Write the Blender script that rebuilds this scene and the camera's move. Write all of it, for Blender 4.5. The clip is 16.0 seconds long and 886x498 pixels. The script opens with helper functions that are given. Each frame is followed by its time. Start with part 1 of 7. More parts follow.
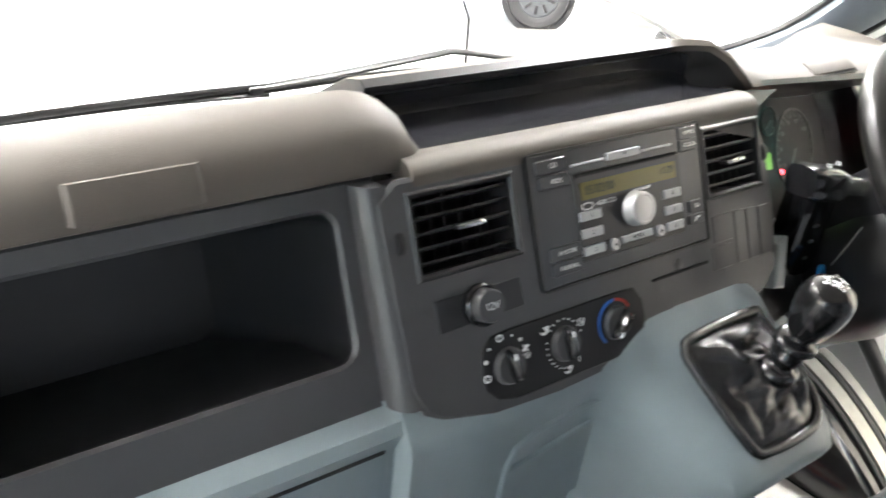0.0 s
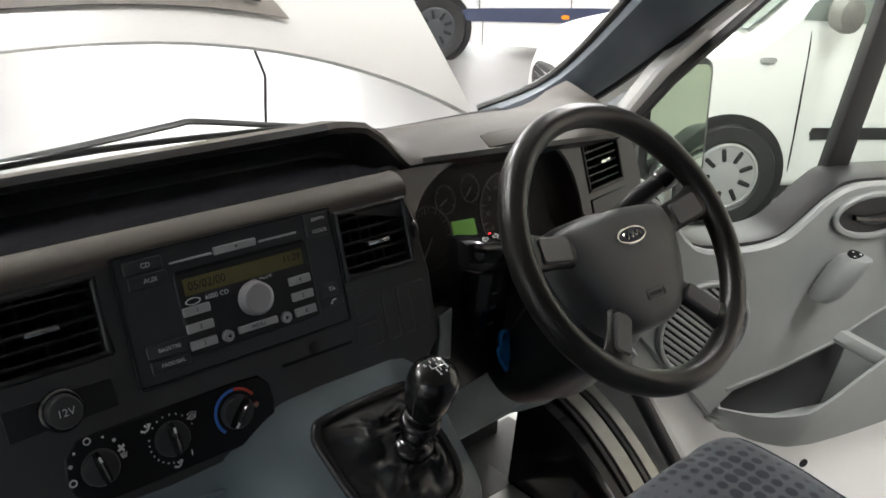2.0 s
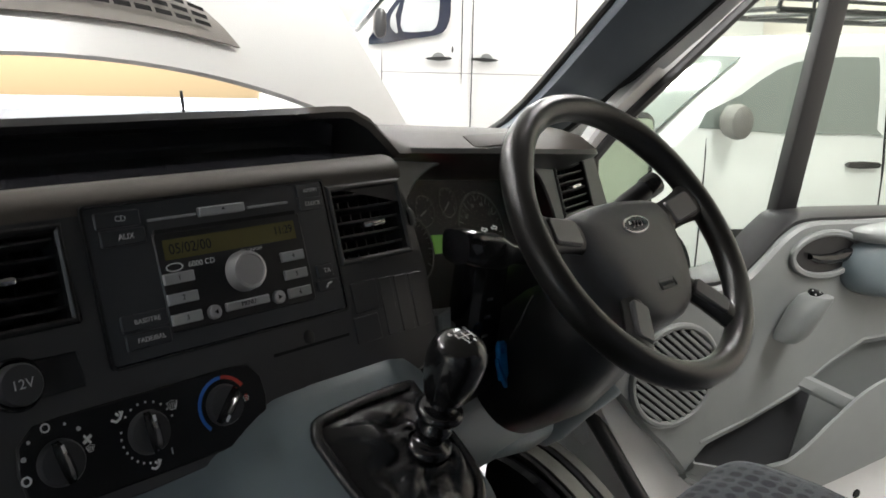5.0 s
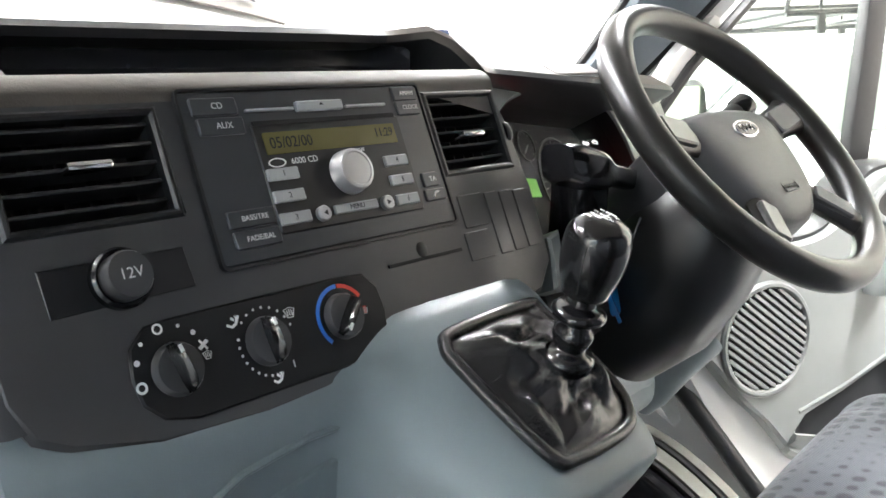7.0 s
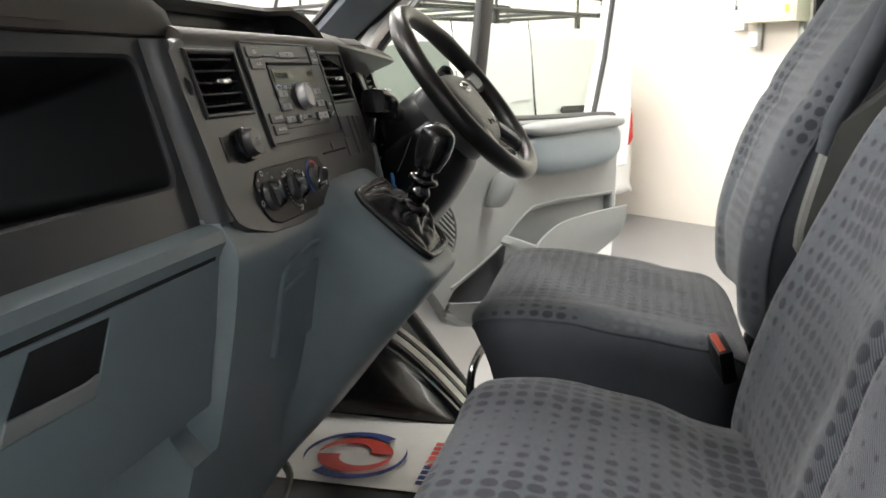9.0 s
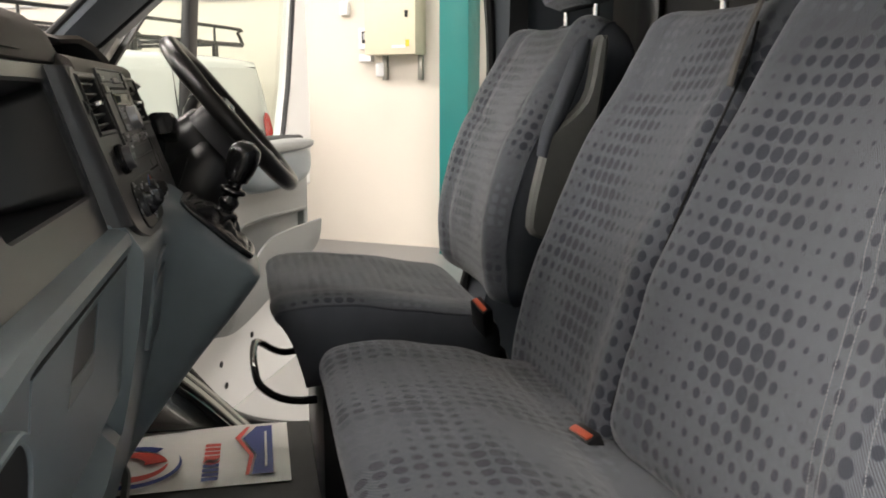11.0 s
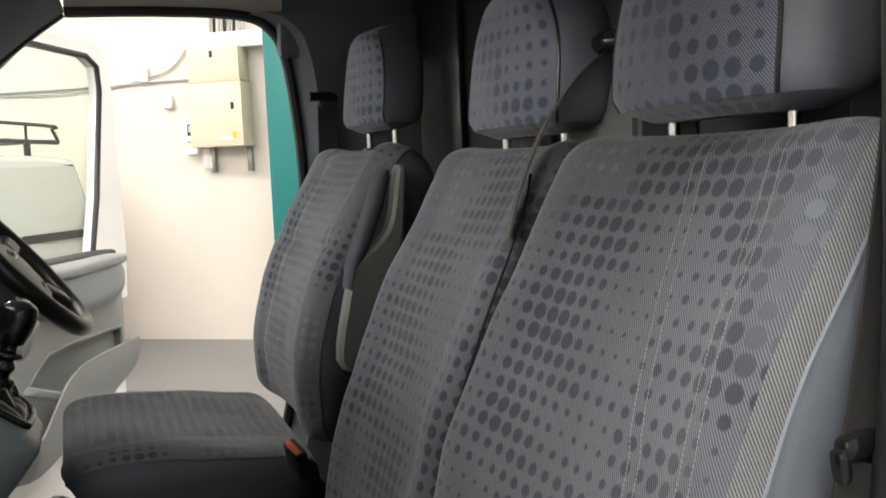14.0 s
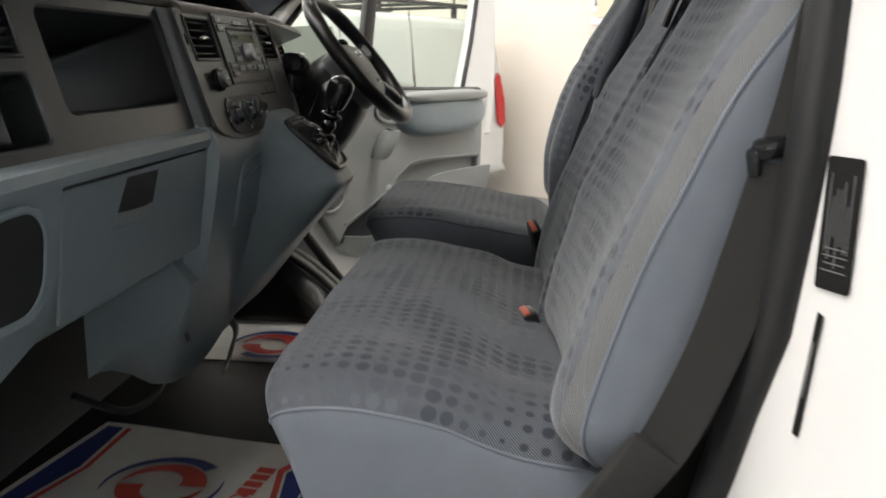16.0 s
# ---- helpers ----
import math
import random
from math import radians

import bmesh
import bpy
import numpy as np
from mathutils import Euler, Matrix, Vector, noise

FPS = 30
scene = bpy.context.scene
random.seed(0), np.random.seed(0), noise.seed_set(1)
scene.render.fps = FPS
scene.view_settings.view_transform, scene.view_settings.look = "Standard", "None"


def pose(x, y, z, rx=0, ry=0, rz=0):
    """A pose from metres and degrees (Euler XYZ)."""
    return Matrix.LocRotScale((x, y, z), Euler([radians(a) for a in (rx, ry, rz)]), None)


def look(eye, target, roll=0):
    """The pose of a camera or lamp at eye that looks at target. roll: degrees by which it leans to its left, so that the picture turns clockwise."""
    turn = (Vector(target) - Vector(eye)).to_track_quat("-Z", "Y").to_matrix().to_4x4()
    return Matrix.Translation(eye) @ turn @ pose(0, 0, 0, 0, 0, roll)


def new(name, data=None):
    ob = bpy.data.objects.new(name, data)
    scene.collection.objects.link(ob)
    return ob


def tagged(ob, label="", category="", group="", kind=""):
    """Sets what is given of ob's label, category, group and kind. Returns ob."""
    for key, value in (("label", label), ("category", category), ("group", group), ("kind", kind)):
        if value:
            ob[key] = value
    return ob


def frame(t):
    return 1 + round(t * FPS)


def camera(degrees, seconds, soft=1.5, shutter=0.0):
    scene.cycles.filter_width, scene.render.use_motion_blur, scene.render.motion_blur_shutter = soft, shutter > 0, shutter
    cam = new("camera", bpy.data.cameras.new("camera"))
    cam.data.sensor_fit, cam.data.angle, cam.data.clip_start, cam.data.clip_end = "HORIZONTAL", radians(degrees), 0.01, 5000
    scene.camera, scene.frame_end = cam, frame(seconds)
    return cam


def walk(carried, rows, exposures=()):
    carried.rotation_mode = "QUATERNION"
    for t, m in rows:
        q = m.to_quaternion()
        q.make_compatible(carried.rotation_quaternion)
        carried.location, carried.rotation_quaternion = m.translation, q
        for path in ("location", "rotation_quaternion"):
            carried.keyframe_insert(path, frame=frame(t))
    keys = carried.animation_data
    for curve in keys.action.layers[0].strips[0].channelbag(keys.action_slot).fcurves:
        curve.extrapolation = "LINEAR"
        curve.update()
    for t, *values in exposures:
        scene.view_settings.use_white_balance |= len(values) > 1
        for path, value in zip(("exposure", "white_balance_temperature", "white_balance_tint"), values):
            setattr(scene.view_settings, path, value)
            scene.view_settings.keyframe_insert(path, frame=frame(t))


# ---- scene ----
cam = camera(55.0, 16.0, soft=1.6, shutter=0.3)
PATH = [
    (0, (-0.6175, 0.2956, 1.744), (0.5671, 1.9106, 0.8338), 1.98),
    (0.5, (-0.493, 0.2255, 1.7855), (0.748, 1.7914, 0.8647), 1.37),
    (1, (-0.3948, 0.1989, 1.8059), (0.8837, 1.7274, 0.8737), 1.79),
    (1.5, (-0.3607, 0.1498, 1.8031), (0.9479, 1.681, 0.9182), 1.58),
    (2, (-0.3629, 0.1089, 1.8212), (0.971, 1.6394, 0.9736), 1.58),
    (2.5, (-0.3884, 0.0839, 1.8385), (0.9562, 1.6315, 1.0405), 1.21),
    (3, (-0.4223, 0.0644, 1.8547), (0.9997, 1.558, 1.0889), 2.21),
    (3.2, (-0.43, 0.0596, 1.8576), (1.032, 1.5187, 1.0998), 2.85),
    (5.3, (-0.4111, 0.2475, 1.5896), (1.1956, 1.6746, 1.1186), 1.93),
    (5.5, (-0.417, 0.2697, 1.5674), (1.1934, 1.6997, 1.1185), 2.34),
    (6, (-0.4289, 0.3087, 1.5023), (1.1925, 1.7466, 1.1232), -1.25),
    (6.5, (-0.4334, 0.311, 1.482), (1.1684, 1.7768, 1.1276), -2.61),
    (7, (-0.4371, 0.3154, 1.4792), (1.154, 1.7929, 1.1254), -3.69),
    (7.5, (-0.5368, 0.3601, 1.4863), (1.0949, 1.7921, 1.13), -3.65),
    (8, (-0.7129, 0.3658, 1.4788), (1.1743, 1.4222, 1.0752), -3.26),
    (8.5, (-0.9017, 0.3539, 1.4688), (1.1628, 0.9549, 1.0032), -2.85),
    (8.7, (-0.9752, 0.3565, 1.4721), (1.0965, 0.9324, 1.0065), -1.26),
    (10.8, (-1.3119, 0.6519, 1.4776), (0.8074, 0.2272, 1.0672), -0.29),
    (11, (-1.321, 0.6417, 1.4708), (0.7949, 0.1862, 1.0763), 0.03),
    (11.5, (-1.3352, 0.6179, 1.471), (0.7839, 0.0727, 1.2422), 0.49),
    (12, (-1.3323, 0.6027, 1.4984), (0.7797, 0.0077, 1.3384), 0.71),
    (12.5, (-1.3177, 0.5751, 1.55), (0.7712, -0.0974, 1.3945), 0.45),
    (13, (-1.3072, 0.5572, 1.5913), (0.7556, -0.1932, 1.4435), -0.01),
    (13.5, (-1.2993, 0.5563, 1.5991), (0.7403, -0.2553, 1.4522), -1.08),
    (14, (-1.2989, 0.5596, 1.5664), (0.7234, -0.2802, 1.3541), -2.36),
    (14.5, (-1.3305, 0.5531, 1.5112), (0.7022, -0.2358, 1.2181), -2.5),
    (15, (-1.3913, 0.5261, 1.466), (0.7039, -0.0223, 1.0794), -1.94),
    (15.5, (-1.49, 0.4639, 1.4468), (0.6643, 0.322, 1.0235), -0.85),
    (16, (-1.6171, 0.2971, 1.4344), (0.5209, 0.4874, 0.9513), 1.13),
]
EXPOSURES = [(0.0, 2.35, 6500, 10), (0.5, 2.1, 6500, 10), (1.0, 1.35, 6500, 10), (1.5, 0.75, 6500, 10), (2.0, 0.35, 6500, 10), (3.2, -0.45, 6550, 11), (5.3, 0.4, 6500, 10), (6.0, 1.0, 6450, 10), (7.0, 2.1, 6300, 10), (7.6, 2.2, 6300, 10), (8.5, 1.2, 6500, 10), (11.0, 0.02, 7000, 13), (12.0, 0.06, 6950, 13), (14.0, 0.02, 6800, 12), (16.0, 0.0, 6650, 11)]
walk(cam, [(t, look(eye, target, roll)) for t, eye, target, roll in PATH], EXPOSURES)

# ---- world and lights ----
world = bpy.data.worlds.new("sky")
scene.world = world
world.use_nodes = True
wn = world.node_tree
sky = wn.nodes.new("ShaderNodeTexSky")
sky.sky_type, sky.sun_disc, sky.sun_elevation, sky.sun_rotation = "NISHITA", False, radians(40), radians(20)
wn.links.new(sky.outputs["Color"], wn.nodes["Background"].inputs["Color"])
wn.nodes["Background"].inputs["Strength"].default_value = 0.12

# the hall is turned against the van: U runs along the parked vehicles towards the fuse-box wall, V along that wall
U, V = Vector((0.82, -0.572, 0)), Vector((0.572, 0.82, 0))
WALL_FOOT = Vector((7.4, 0.06, 0))
HALL = Matrix(((U.x, V.x, 0, WALL_FOOT.x), (U.y, V.y, 0, WALL_FOOT.y), (0, 0, 1, 0), (0, 0, 0, 1)))


def area_lamp(name, m, w, h, watts, colour=(1, 1, 1)):
    data = bpy.data.lights.new(name, "AREA")
    data.shape, data.size, data.size_y, data.energy, data.color = "RECTANGLE", w, h, watts, colour
    ob = new(name, data)
    ob.matrix_world = m
    return tagged(ob, kind="structure")


for s, w, watts in ((-3.2, 1.0, 330), (-4.0, -5.5, 380), (-3.2, 9.0, 500), (-9.5, -4.0, 330), (-9.1, 2.7, 800), (-9.5, 12.0, 900), (-16.0, 2.0, 1300)):
    area_lamp("ceiling_lamp", HALL @ pose(s, w, 5.55), 0.5, 4.5, watts, (1.0, 0.985, 0.96))
# daylight through two open roller doors of the hall; the west lamp is added fill for seats and mats
area_lamp("door_daylight", HALL @ pose(-8.0, 17.6, 2.3, 90, 0, 0), 9.0, 4.2, 21000, (0.82, 0.91, 1.0))
area_lamp("side_door_daylight", HALL @ pose(-9.5, -13.1, 2.4, 90, 0, 180), 15.0, 4.6, 7500, (0.91, 0.96, 1.0))
area_lamp("west_fill_light", HALL @ pose(-19.6, -6.0, 2.4, 90, 0, 90), 10.0, 4.4, 1500, (0.91, 0.96, 1.0))

# ---- materials ----
def material(name, base, rough=0.5, metal=0.0, var=0.12, scale=30.0, bump=0.05, fine=400.0, spec=0.5, coat=0.0, wear=0.0):
    """A surface with broad stains, fine grain and relief, on the object's own metres."""
    m = bpy.data.materials.new(name)
    m.use_nodes = True
    nt = m.node_tree
    b = nt.nodes["Principled BSDF"]
    tc = nt.nodes.new("ShaderNodeTexCoord")
    n1, n2 = nt.nodes.new("ShaderNodeTexNoise"), nt.nodes.new("ShaderNodeTexNoise")
    n1.inputs["Scale"].default_value, n1.inputs["Detail"].default_value = scale, 4
    n2.inputs["Scale"].default_value, n2.inputs["Detail"].default_value = fine, 3
    for n in (n1, n2):
        nt.links.new(tc.outputs["Object"], n.inputs["Vector"])
    mix = nt.nodes.new("ShaderNodeMix")
    mix.data_type = "RGBA"
    mix.inputs["A"].default_value = (*[c * (1 - var) for c in base], 1)
    mix.inputs["B"].default_value = (*[min(1, c * (1 + var)) for c in base], 1)
    nt.links.new(n1.outputs["Fac"], mix.inputs["Factor"])
    nt.links.new(mix.outputs["Result"], b.inputs["Base Color"])
    rr = nt.nodes.new("ShaderNodeMapRange")
    rr.inputs["To Min"].default_value, rr.inputs["To Max"].default_value = max(0.02, rough - 0.025 - wear), min(1, rough + 0.025)
    nt.links.new(n1.outputs["Fac"], rr.inputs["Value"])
    nt.links.new(rr.outputs["Result"], b.inputs["Roughness"])
    b.inputs["Metallic"].default_value = metal
    b.inputs["Specular IOR Level"].default_value = spec
    b.inputs["Coat Weight"].default_value = coat
    if bump:
        bp = nt.nodes.new("ShaderNodeBump")
        bp.inputs["Strength"].default_value, bp.inputs["Distance"].default_value = bump, 0.0015
        nt.links.new(n2.outputs["Fac"], bp.inputs["Height"])
        nt.links.new(bp.outputs["Normal"], b.inputs["Normal"])
    return m


def glow(name, colour, strength):
    m = bpy.data.materials.new(name)
    m.use_nodes = True
    b = m.node_tree.nodes["Principled BSDF"]
    b.inputs["Base Color"].default_value = (*colour, 1)
    b.inputs["Emission Color"].default_value = (*colour, 1)
    b.inputs["Emission Strength"].default_value = strength
    return m


def glass(name, tint=(1, 1, 1), rough=0.0, gloss=0.5):
    """Thin window glass: clear, with more gloss at a slant."""
    m = bpy.data.materials.new(name)
    m.use_nodes = True
    nt = m.node_tree
    nt.nodes.remove(nt.nodes["Principled BSDF"])
    tr, gl, mx, fr = [nt.nodes.new("ShaderNode" + k) for k in ("BsdfTransparent", "BsdfGlossy", "MixShader", "LayerWeight")]
    tr.inputs["Color"].default_value = (*tint, 1)
    gl.inputs["Roughness"].default_value = rough
    pw, ma = nt.nodes.new("ShaderNodeMath"), nt.nodes.new("ShaderNodeMath")
    pw.operation, ma.operation = "POWER", "MULTIPLY_ADD"
    pw.inputs[1].default_value, ma.inputs[1].default_value, ma.inputs[2].default_value = 4.5, gloss, 0.06 * gloss
    nt.links.new(fr.outputs["Facing"], pw.inputs[0])
    nt.links.new(pw.outputs[0], ma.inputs[0])
    nt.links.new(ma.outputs[0], mx.inputs["Fac"])
    nt.links.new(tr.outputs["BSDF"], mx.inputs[1])
    nt.links.new(gl.outputs["BSDF"], mx.inputs[2])
    nt.links.new(mx.outputs["Shader"], nt.nodes["Material Output"].inputs["Surface"])
    return m


def fabric(name, base, dot, pale, pitch=0.021, twill=0.58):
    """Grey seat twill with a woven grid of dots of uneven size; UV is in metres."""
    m = bpy.data.materials.new(name)
    m.use_nodes = True
    nt = m.node_tree
    N, L = nt.nodes.new, nt.links.new
    b = nt.nodes["Principled BSDF"]

    def mth(op, a, c=None):
        n = N("ShaderNodeMath")
        n.operation = op
        for i, v in enumerate((a, c)):
            if v is None:
                continue
            if isinstance(v, (int, float)):
                n.inputs[i].default_value = v
            else:
                L(v, n.inputs[i])
        return n.outputs[0]

    uv = N("ShaderNodeUVMap").outputs["UV"]
    sep = N("ShaderNodeSeparateXYZ")
    L(uv, sep.inputs[0])
    u, v = mth("DIVIDE", sep.outputs["X"], pitch), mth("DIVIDE", sep.outputs["Y"], pitch)
    fu, fv = mth("FLOOR", u), mth("FLOOR", v)
    du = mth("SUBTRACT", mth("SUBTRACT", u, fu), 0.5)
    dv = mth("SUBTRACT", mth("SUBTRACT", v, fv), 0.5)
    dist = mth("SQRT", mth("ADD", mth("MULTIPLY", du, du), mth("MULTIPLY", dv, dv)))
    cell = N("ShaderNodeCombineXYZ")
    L(fu, cell.inputs[0]), L(fv, cell.inputs[1])
    n1 = N("ShaderNodeTexNoise")
    n1.inputs["Scale"].default_value, n1.inputs["Detail"].default_value = 0.17, 1.5
    L(cell.outputs[0], n1.inputs["Vector"])
    wn1 = N("ShaderNodeTexWhiteNoise")
    L(cell.outputs[0], wn1.inputs["Vector"])
    radius = N("ShaderNodeMapRange")
    radius.inputs["From Min"].default_value, radius.inputs["From Max"].default_value = 0.36, 0.62
    radius.inputs["To Min"].default_value, radius.inputs["To Max"].default_value = 0.12, 0.43
    L(mth("ADD", n1.outputs["Fac"], mth("MULTIPLY", mth("SUBTRACT", wn1.outputs["Value"], 0.5), 0.06)), radius.inputs["Value"])
    ins = N("ShaderNodeMapRange")
    ins.interpolation_type = "SMOOTHSTEP"
    ins.inputs["From Min"].default_value, ins.inputs["From Max"].default_value = 0.05, -0.05
    L(mth("SUBTRACT", dist, radius.outputs["Result"]), ins.inputs["Value"])
    n2 = N("ShaderNodeTexNoise")
    n2.inputs["Scale"].default_value = 0.11
    shift = N("ShaderNodeVectorMath")
    shift.operation = "ADD"
    shift.inputs[1].default_value = (31.0, 17.0, 5.0)
    L(cell.outputs[0], shift.inputs[0]), L(shift.outputs[0], n2.inputs["Vector"])
    tone = N("ShaderNodeMapRange")
    tone.inputs["From Min"].default_value, tone.inputs["From Max"].default_value = 0.5, 0.66
    L(n2.outputs["Fac"], tone.inputs["Value"])
    dots = N("ShaderNodeMix")
    dots.data_type = "RGBA"
    dots.inputs["A"].default_value, dots.inputs["B"].default_value = (*dot, 1), (*pale, 1)
    L(tone.outputs["Result"], dots.inputs["Factor"])
    # the twill's diagonal ribs
    rib = mth("SINE", mth("MULTIPLY", mth("ADD", sep.outputs["X"], mth("MULTIPLY", sep.outputs["Y"], 0.8)), 2 * math.pi / 0.0031))
    ribs = mth("ADD", mth("MULTIPLY", rib, 0.5), 0.5)
    wear = N("ShaderNodeTexNoise")
    wear.inputs["Scale"].default_value, wear.inputs["Detail"].default_value = 9.0, 3
    L(uv, wear.inputs["Vector"])
    weave = N("ShaderNodeMix")
    weave.data_type = "RGBA"
    weave.inputs["A"].default_value = (*[c * (1 - twill) for c in base], 1)
    weave.inputs["B"].default_value = (*[c * (1 + twill * 0.75) for c in base], 1)
    L(ribs, weave.inputs["Factor"])
    cov = N("ShaderNodeMix")
    cov.data_type = "RGBA"
    L(mth("MULTIPLY", ins.outputs["Result"], 0.92), cov.inputs["Factor"]), L(weave.outputs["Result"], cov.inputs["A"]), L(dots.outputs["Result"], cov.inputs["B"])
    tint = N("ShaderNodeMix")
    tint.data_type, tint.blend_type = "RGBA", "MULTIPLY"
    tint.inputs["Factor"].default_value = 1.0
    wr = N("ShaderNodeMapRange")
    wr.inputs["To Min"].default_value, wr.inputs["To Max"].default_value = 0.78, 1.18
    L(wear.outputs["Fac"], wr.inputs["Value"])
    L(cov.outputs["Result"], tint.inputs["A"]), L(wr.outputs["Result"], tint.inputs["B"])
    L(tint.outputs["Result"], b.inputs["Base Color"])
    b.inputs["Roughness"].default_value = 0.85
    b.inputs["Sheen Weight"].default_value, b.inputs["Sheen Roughness"].default_value = 0.35, 0.4
    b.inputs["Specular IOR Level"].default_value = 0.2
    bp = N("ShaderNodeBump")
    bp.inputs["Strength"].default_value, bp.inputs["Distance"].default_value = 0.35, 0.0008
    L(ribs, bp.inputs["Height"]), L(bp.outputs["Normal"], b.inputs["Normal"])
    return m


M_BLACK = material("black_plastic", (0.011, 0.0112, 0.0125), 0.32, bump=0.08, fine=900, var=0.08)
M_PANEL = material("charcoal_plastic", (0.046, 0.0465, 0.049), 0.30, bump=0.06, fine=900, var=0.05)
M_TOP = material("taupe_black_dash_skin", (0.072, 0.062, 0.053), 0.55, bump=0.18, fine=700, var=0.08, spec=0.45)
M_GREY = material("blue_grey_plastic", (0.175, 0.213, 0.232), 0.34, bump=0.10, fine=800, var=0.08)
M_DOORGREY = material("pale_grey_door_trim", (0.215, 0.225, 0.222), 0.42, bump=0.12, fine=800, var=0.07)
M_GLOSS = material("gloss_black", (0.008, 0.008, 0.009), 0.16, bump=0.0, var=0.2, coat=0.3)
M_LEATHER = material("worn_black_leatherette", (0.012, 0.012, 0.013), 0.24, bump=0.5, fine=500, var=0.3, coat=0.25)
M_WHEEL = material("worn_wheel_rubber", (0.013, 0.0125, 0.012), 0.29, bump=0.12, fine=900, var=0.1)
M_KNOB = material("polished_black_knob_leather", (0.009, 0.009, 0.0095), 0.2, bump=0.10, fine=500, var=0.1, coat=0.4)
M_SILVER = material("satin_silver_plastic", (0.42, 0.42, 0.43), 0.35, metal=0.6, bump=0.03, var=0.06)
M_CHROME = material("chrome", (0.75, 0.75, 0.76), 0.12, metal=1.0, bump=0.0, var=0.05)
M_BUTTON = material("pale_grey_buttons", (0.36, 0.37, 0.38), 0.4, bump=0.02, var=0.05)
M_RADIO = material("radio_slate_plastic", (0.036, 0.039, 0.044), 0.30, bump=0.04, fine=900, var=0.05)
# near-black for print and joints, and for shade painted into openings
M_DARK = material("black_and_painted_shade", (0.006, 0.006, 0.007), 0.8, bump=0.0)
M_INK = material("white_print", (0.75, 0.76, 0.77), 0.5, bump=0.0, var=0.03)
M_INKDIM = material("grey_print", (0.40, 0.41, 0.42), 0.5, bump=0.0, var=0.03)
M_RED = material("red_print", (0.62, 0.05, 0.03), 0.4, bump=0.0, var=0.05)
M_BLUE = material("blue_print", (0.03, 0.16, 0.62), 0.4, bump=0.0, var=0.05)
M_BLUETAG = material("blue_plastic_tag", (0.01, 0.16, 0.45), 0.2, bump=0.0, var=0.2)
M_VINYL = material("blue_grey_seat_vinyl", (0.152, 0.172, 0.205), 0.46, bump=0.35, fine=500, var=0.1)
M_SEATSIDE = material("dark_grey_seat_cloth", (0.078, 0.087, 0.102), 0.85, bump=0.4, fine=900, var=0.12, spec=0.2)
# M_BELT: webbing coloured near black for the pillar's shade; M_WEB keeps its taupe
M_BELT = material("webbing_darkened_for_shade", (0.014, 0.013, 0.012), 0.7, bump=0.5, fine=1200, var=0.1)
M_WEB = material("taupe_webbing", (0.10, 0.092, 0.085), 0.7, bump=0.5, fine=1200, var=0.1)
M_TRIM = material("dark_blue_grey_pillar_trim", (0.105, 0.124, 0.145), 0.5, bump=0.2, fine=700, var=0.08)
M_LINER = material("grey_headlining", (0.46, 0.44, 0.41), 0.95, bump=0.6, fine=500, var=0.06, spec=0.1)
M_WHITE = material("white_van_paint", (0.74, 0.74, 0.73), 0.22, bump=0.0, var=0.03, scale=4, coat=0.5)
M_RUBBER = material("black_seal_rubber", (0.012, 0.012, 0.013), 0.45, bump=0.2, var=0.2)
M_BULK = material("black_bulkhead_paint", (0.012, 0.012, 0.014), 0.42, bump=0.15, fine=120, var=0.3)
M_MAT = material("black_rubber_floor", (0.012, 0.012, 0.012), 0.6, bump=0.5, fine=300, var=0.3, spec=0.3)
M_PAPER = material("printed_paper_mat", (0.78, 0.76, 0.72), 0.7, bump=0.1, fine=200, var=0.05)
M_NAVY = material("navy_print", (0.02, 0.04, 0.20), 0.6, bump=0.0, var=0.08)
M_REDP = material("scarlet_print", (0.62, 0.07, 0.05), 0.6, bump=0.0, var=0.08)
M_STEEL = material("worn_sill_steel", (0.30, 0.30, 0.27), 0.32, metal=0.7, bump=0.4, fine=200, var=0.25)
M_GLASS = glass("clear_window_glass")
M_TINT = glass("green_tinted_window_glass", (0.80, 0.88, 0.82))
M_LCD = glow("green_backlit_display", (0.16, 0.45, 0.05), 0.11)
M_COVER = glass("instrument_cover_glass", (0.9, 0.9, 0.9), 0.02, 0.07)
M_AMBER = material("olive_lcd", (0.13, 0.118, 0.045), 0.25, bump=0.0, var=0.05)
M_REDGLOW = glow("red_warning_light", (1.0, 0.02, 0.03), 6.0)
FAB = fabric("dotted_grey_seat_twill", (0.122, 0.133, 0.152), (0.040, 0.044, 0.058), (0.155, 0.168, 0.192), twill=0.50)
FAB_EDGE = fabric("hatched_grey_edge_twill", (0.165, 0.17, 0.175), (0.1, 0.1, 0.1), (0.1, 0.1, 0.1), pitch=10.0, twill=0.65)
FAB_HEAD = fabric("dotted_blue_grey_headrest_twill", (0.175, 0.195, 0.24), (0.07, 0.083, 0.122), (0.235, 0.26, 0.305), pitch=0.024)


# ---- building tools ----
def part(name, bm, mat_, parent=None, label="", flat=False):
    for f in bm.faces:
        f.smooth = not flat
    if not flat:
        for e in bm.edges:
            if len(e.link_faces) != 2 or e.calc_face_angle(0) > radians(38):
                e.smooth = False
    me = bpy.data.meshes.new(name)
    bm.to_mesh(me)
    bm.free()
    me.materials.append(mat_)
    ob = new(name, me)
    if parent:
        ob.parent = parent
        if parent.type == "EMPTY":
            ob.matrix_parent_inverse = parent.matrix_basis.inverted()
    if label:
        ob["label"] = label
    return ob


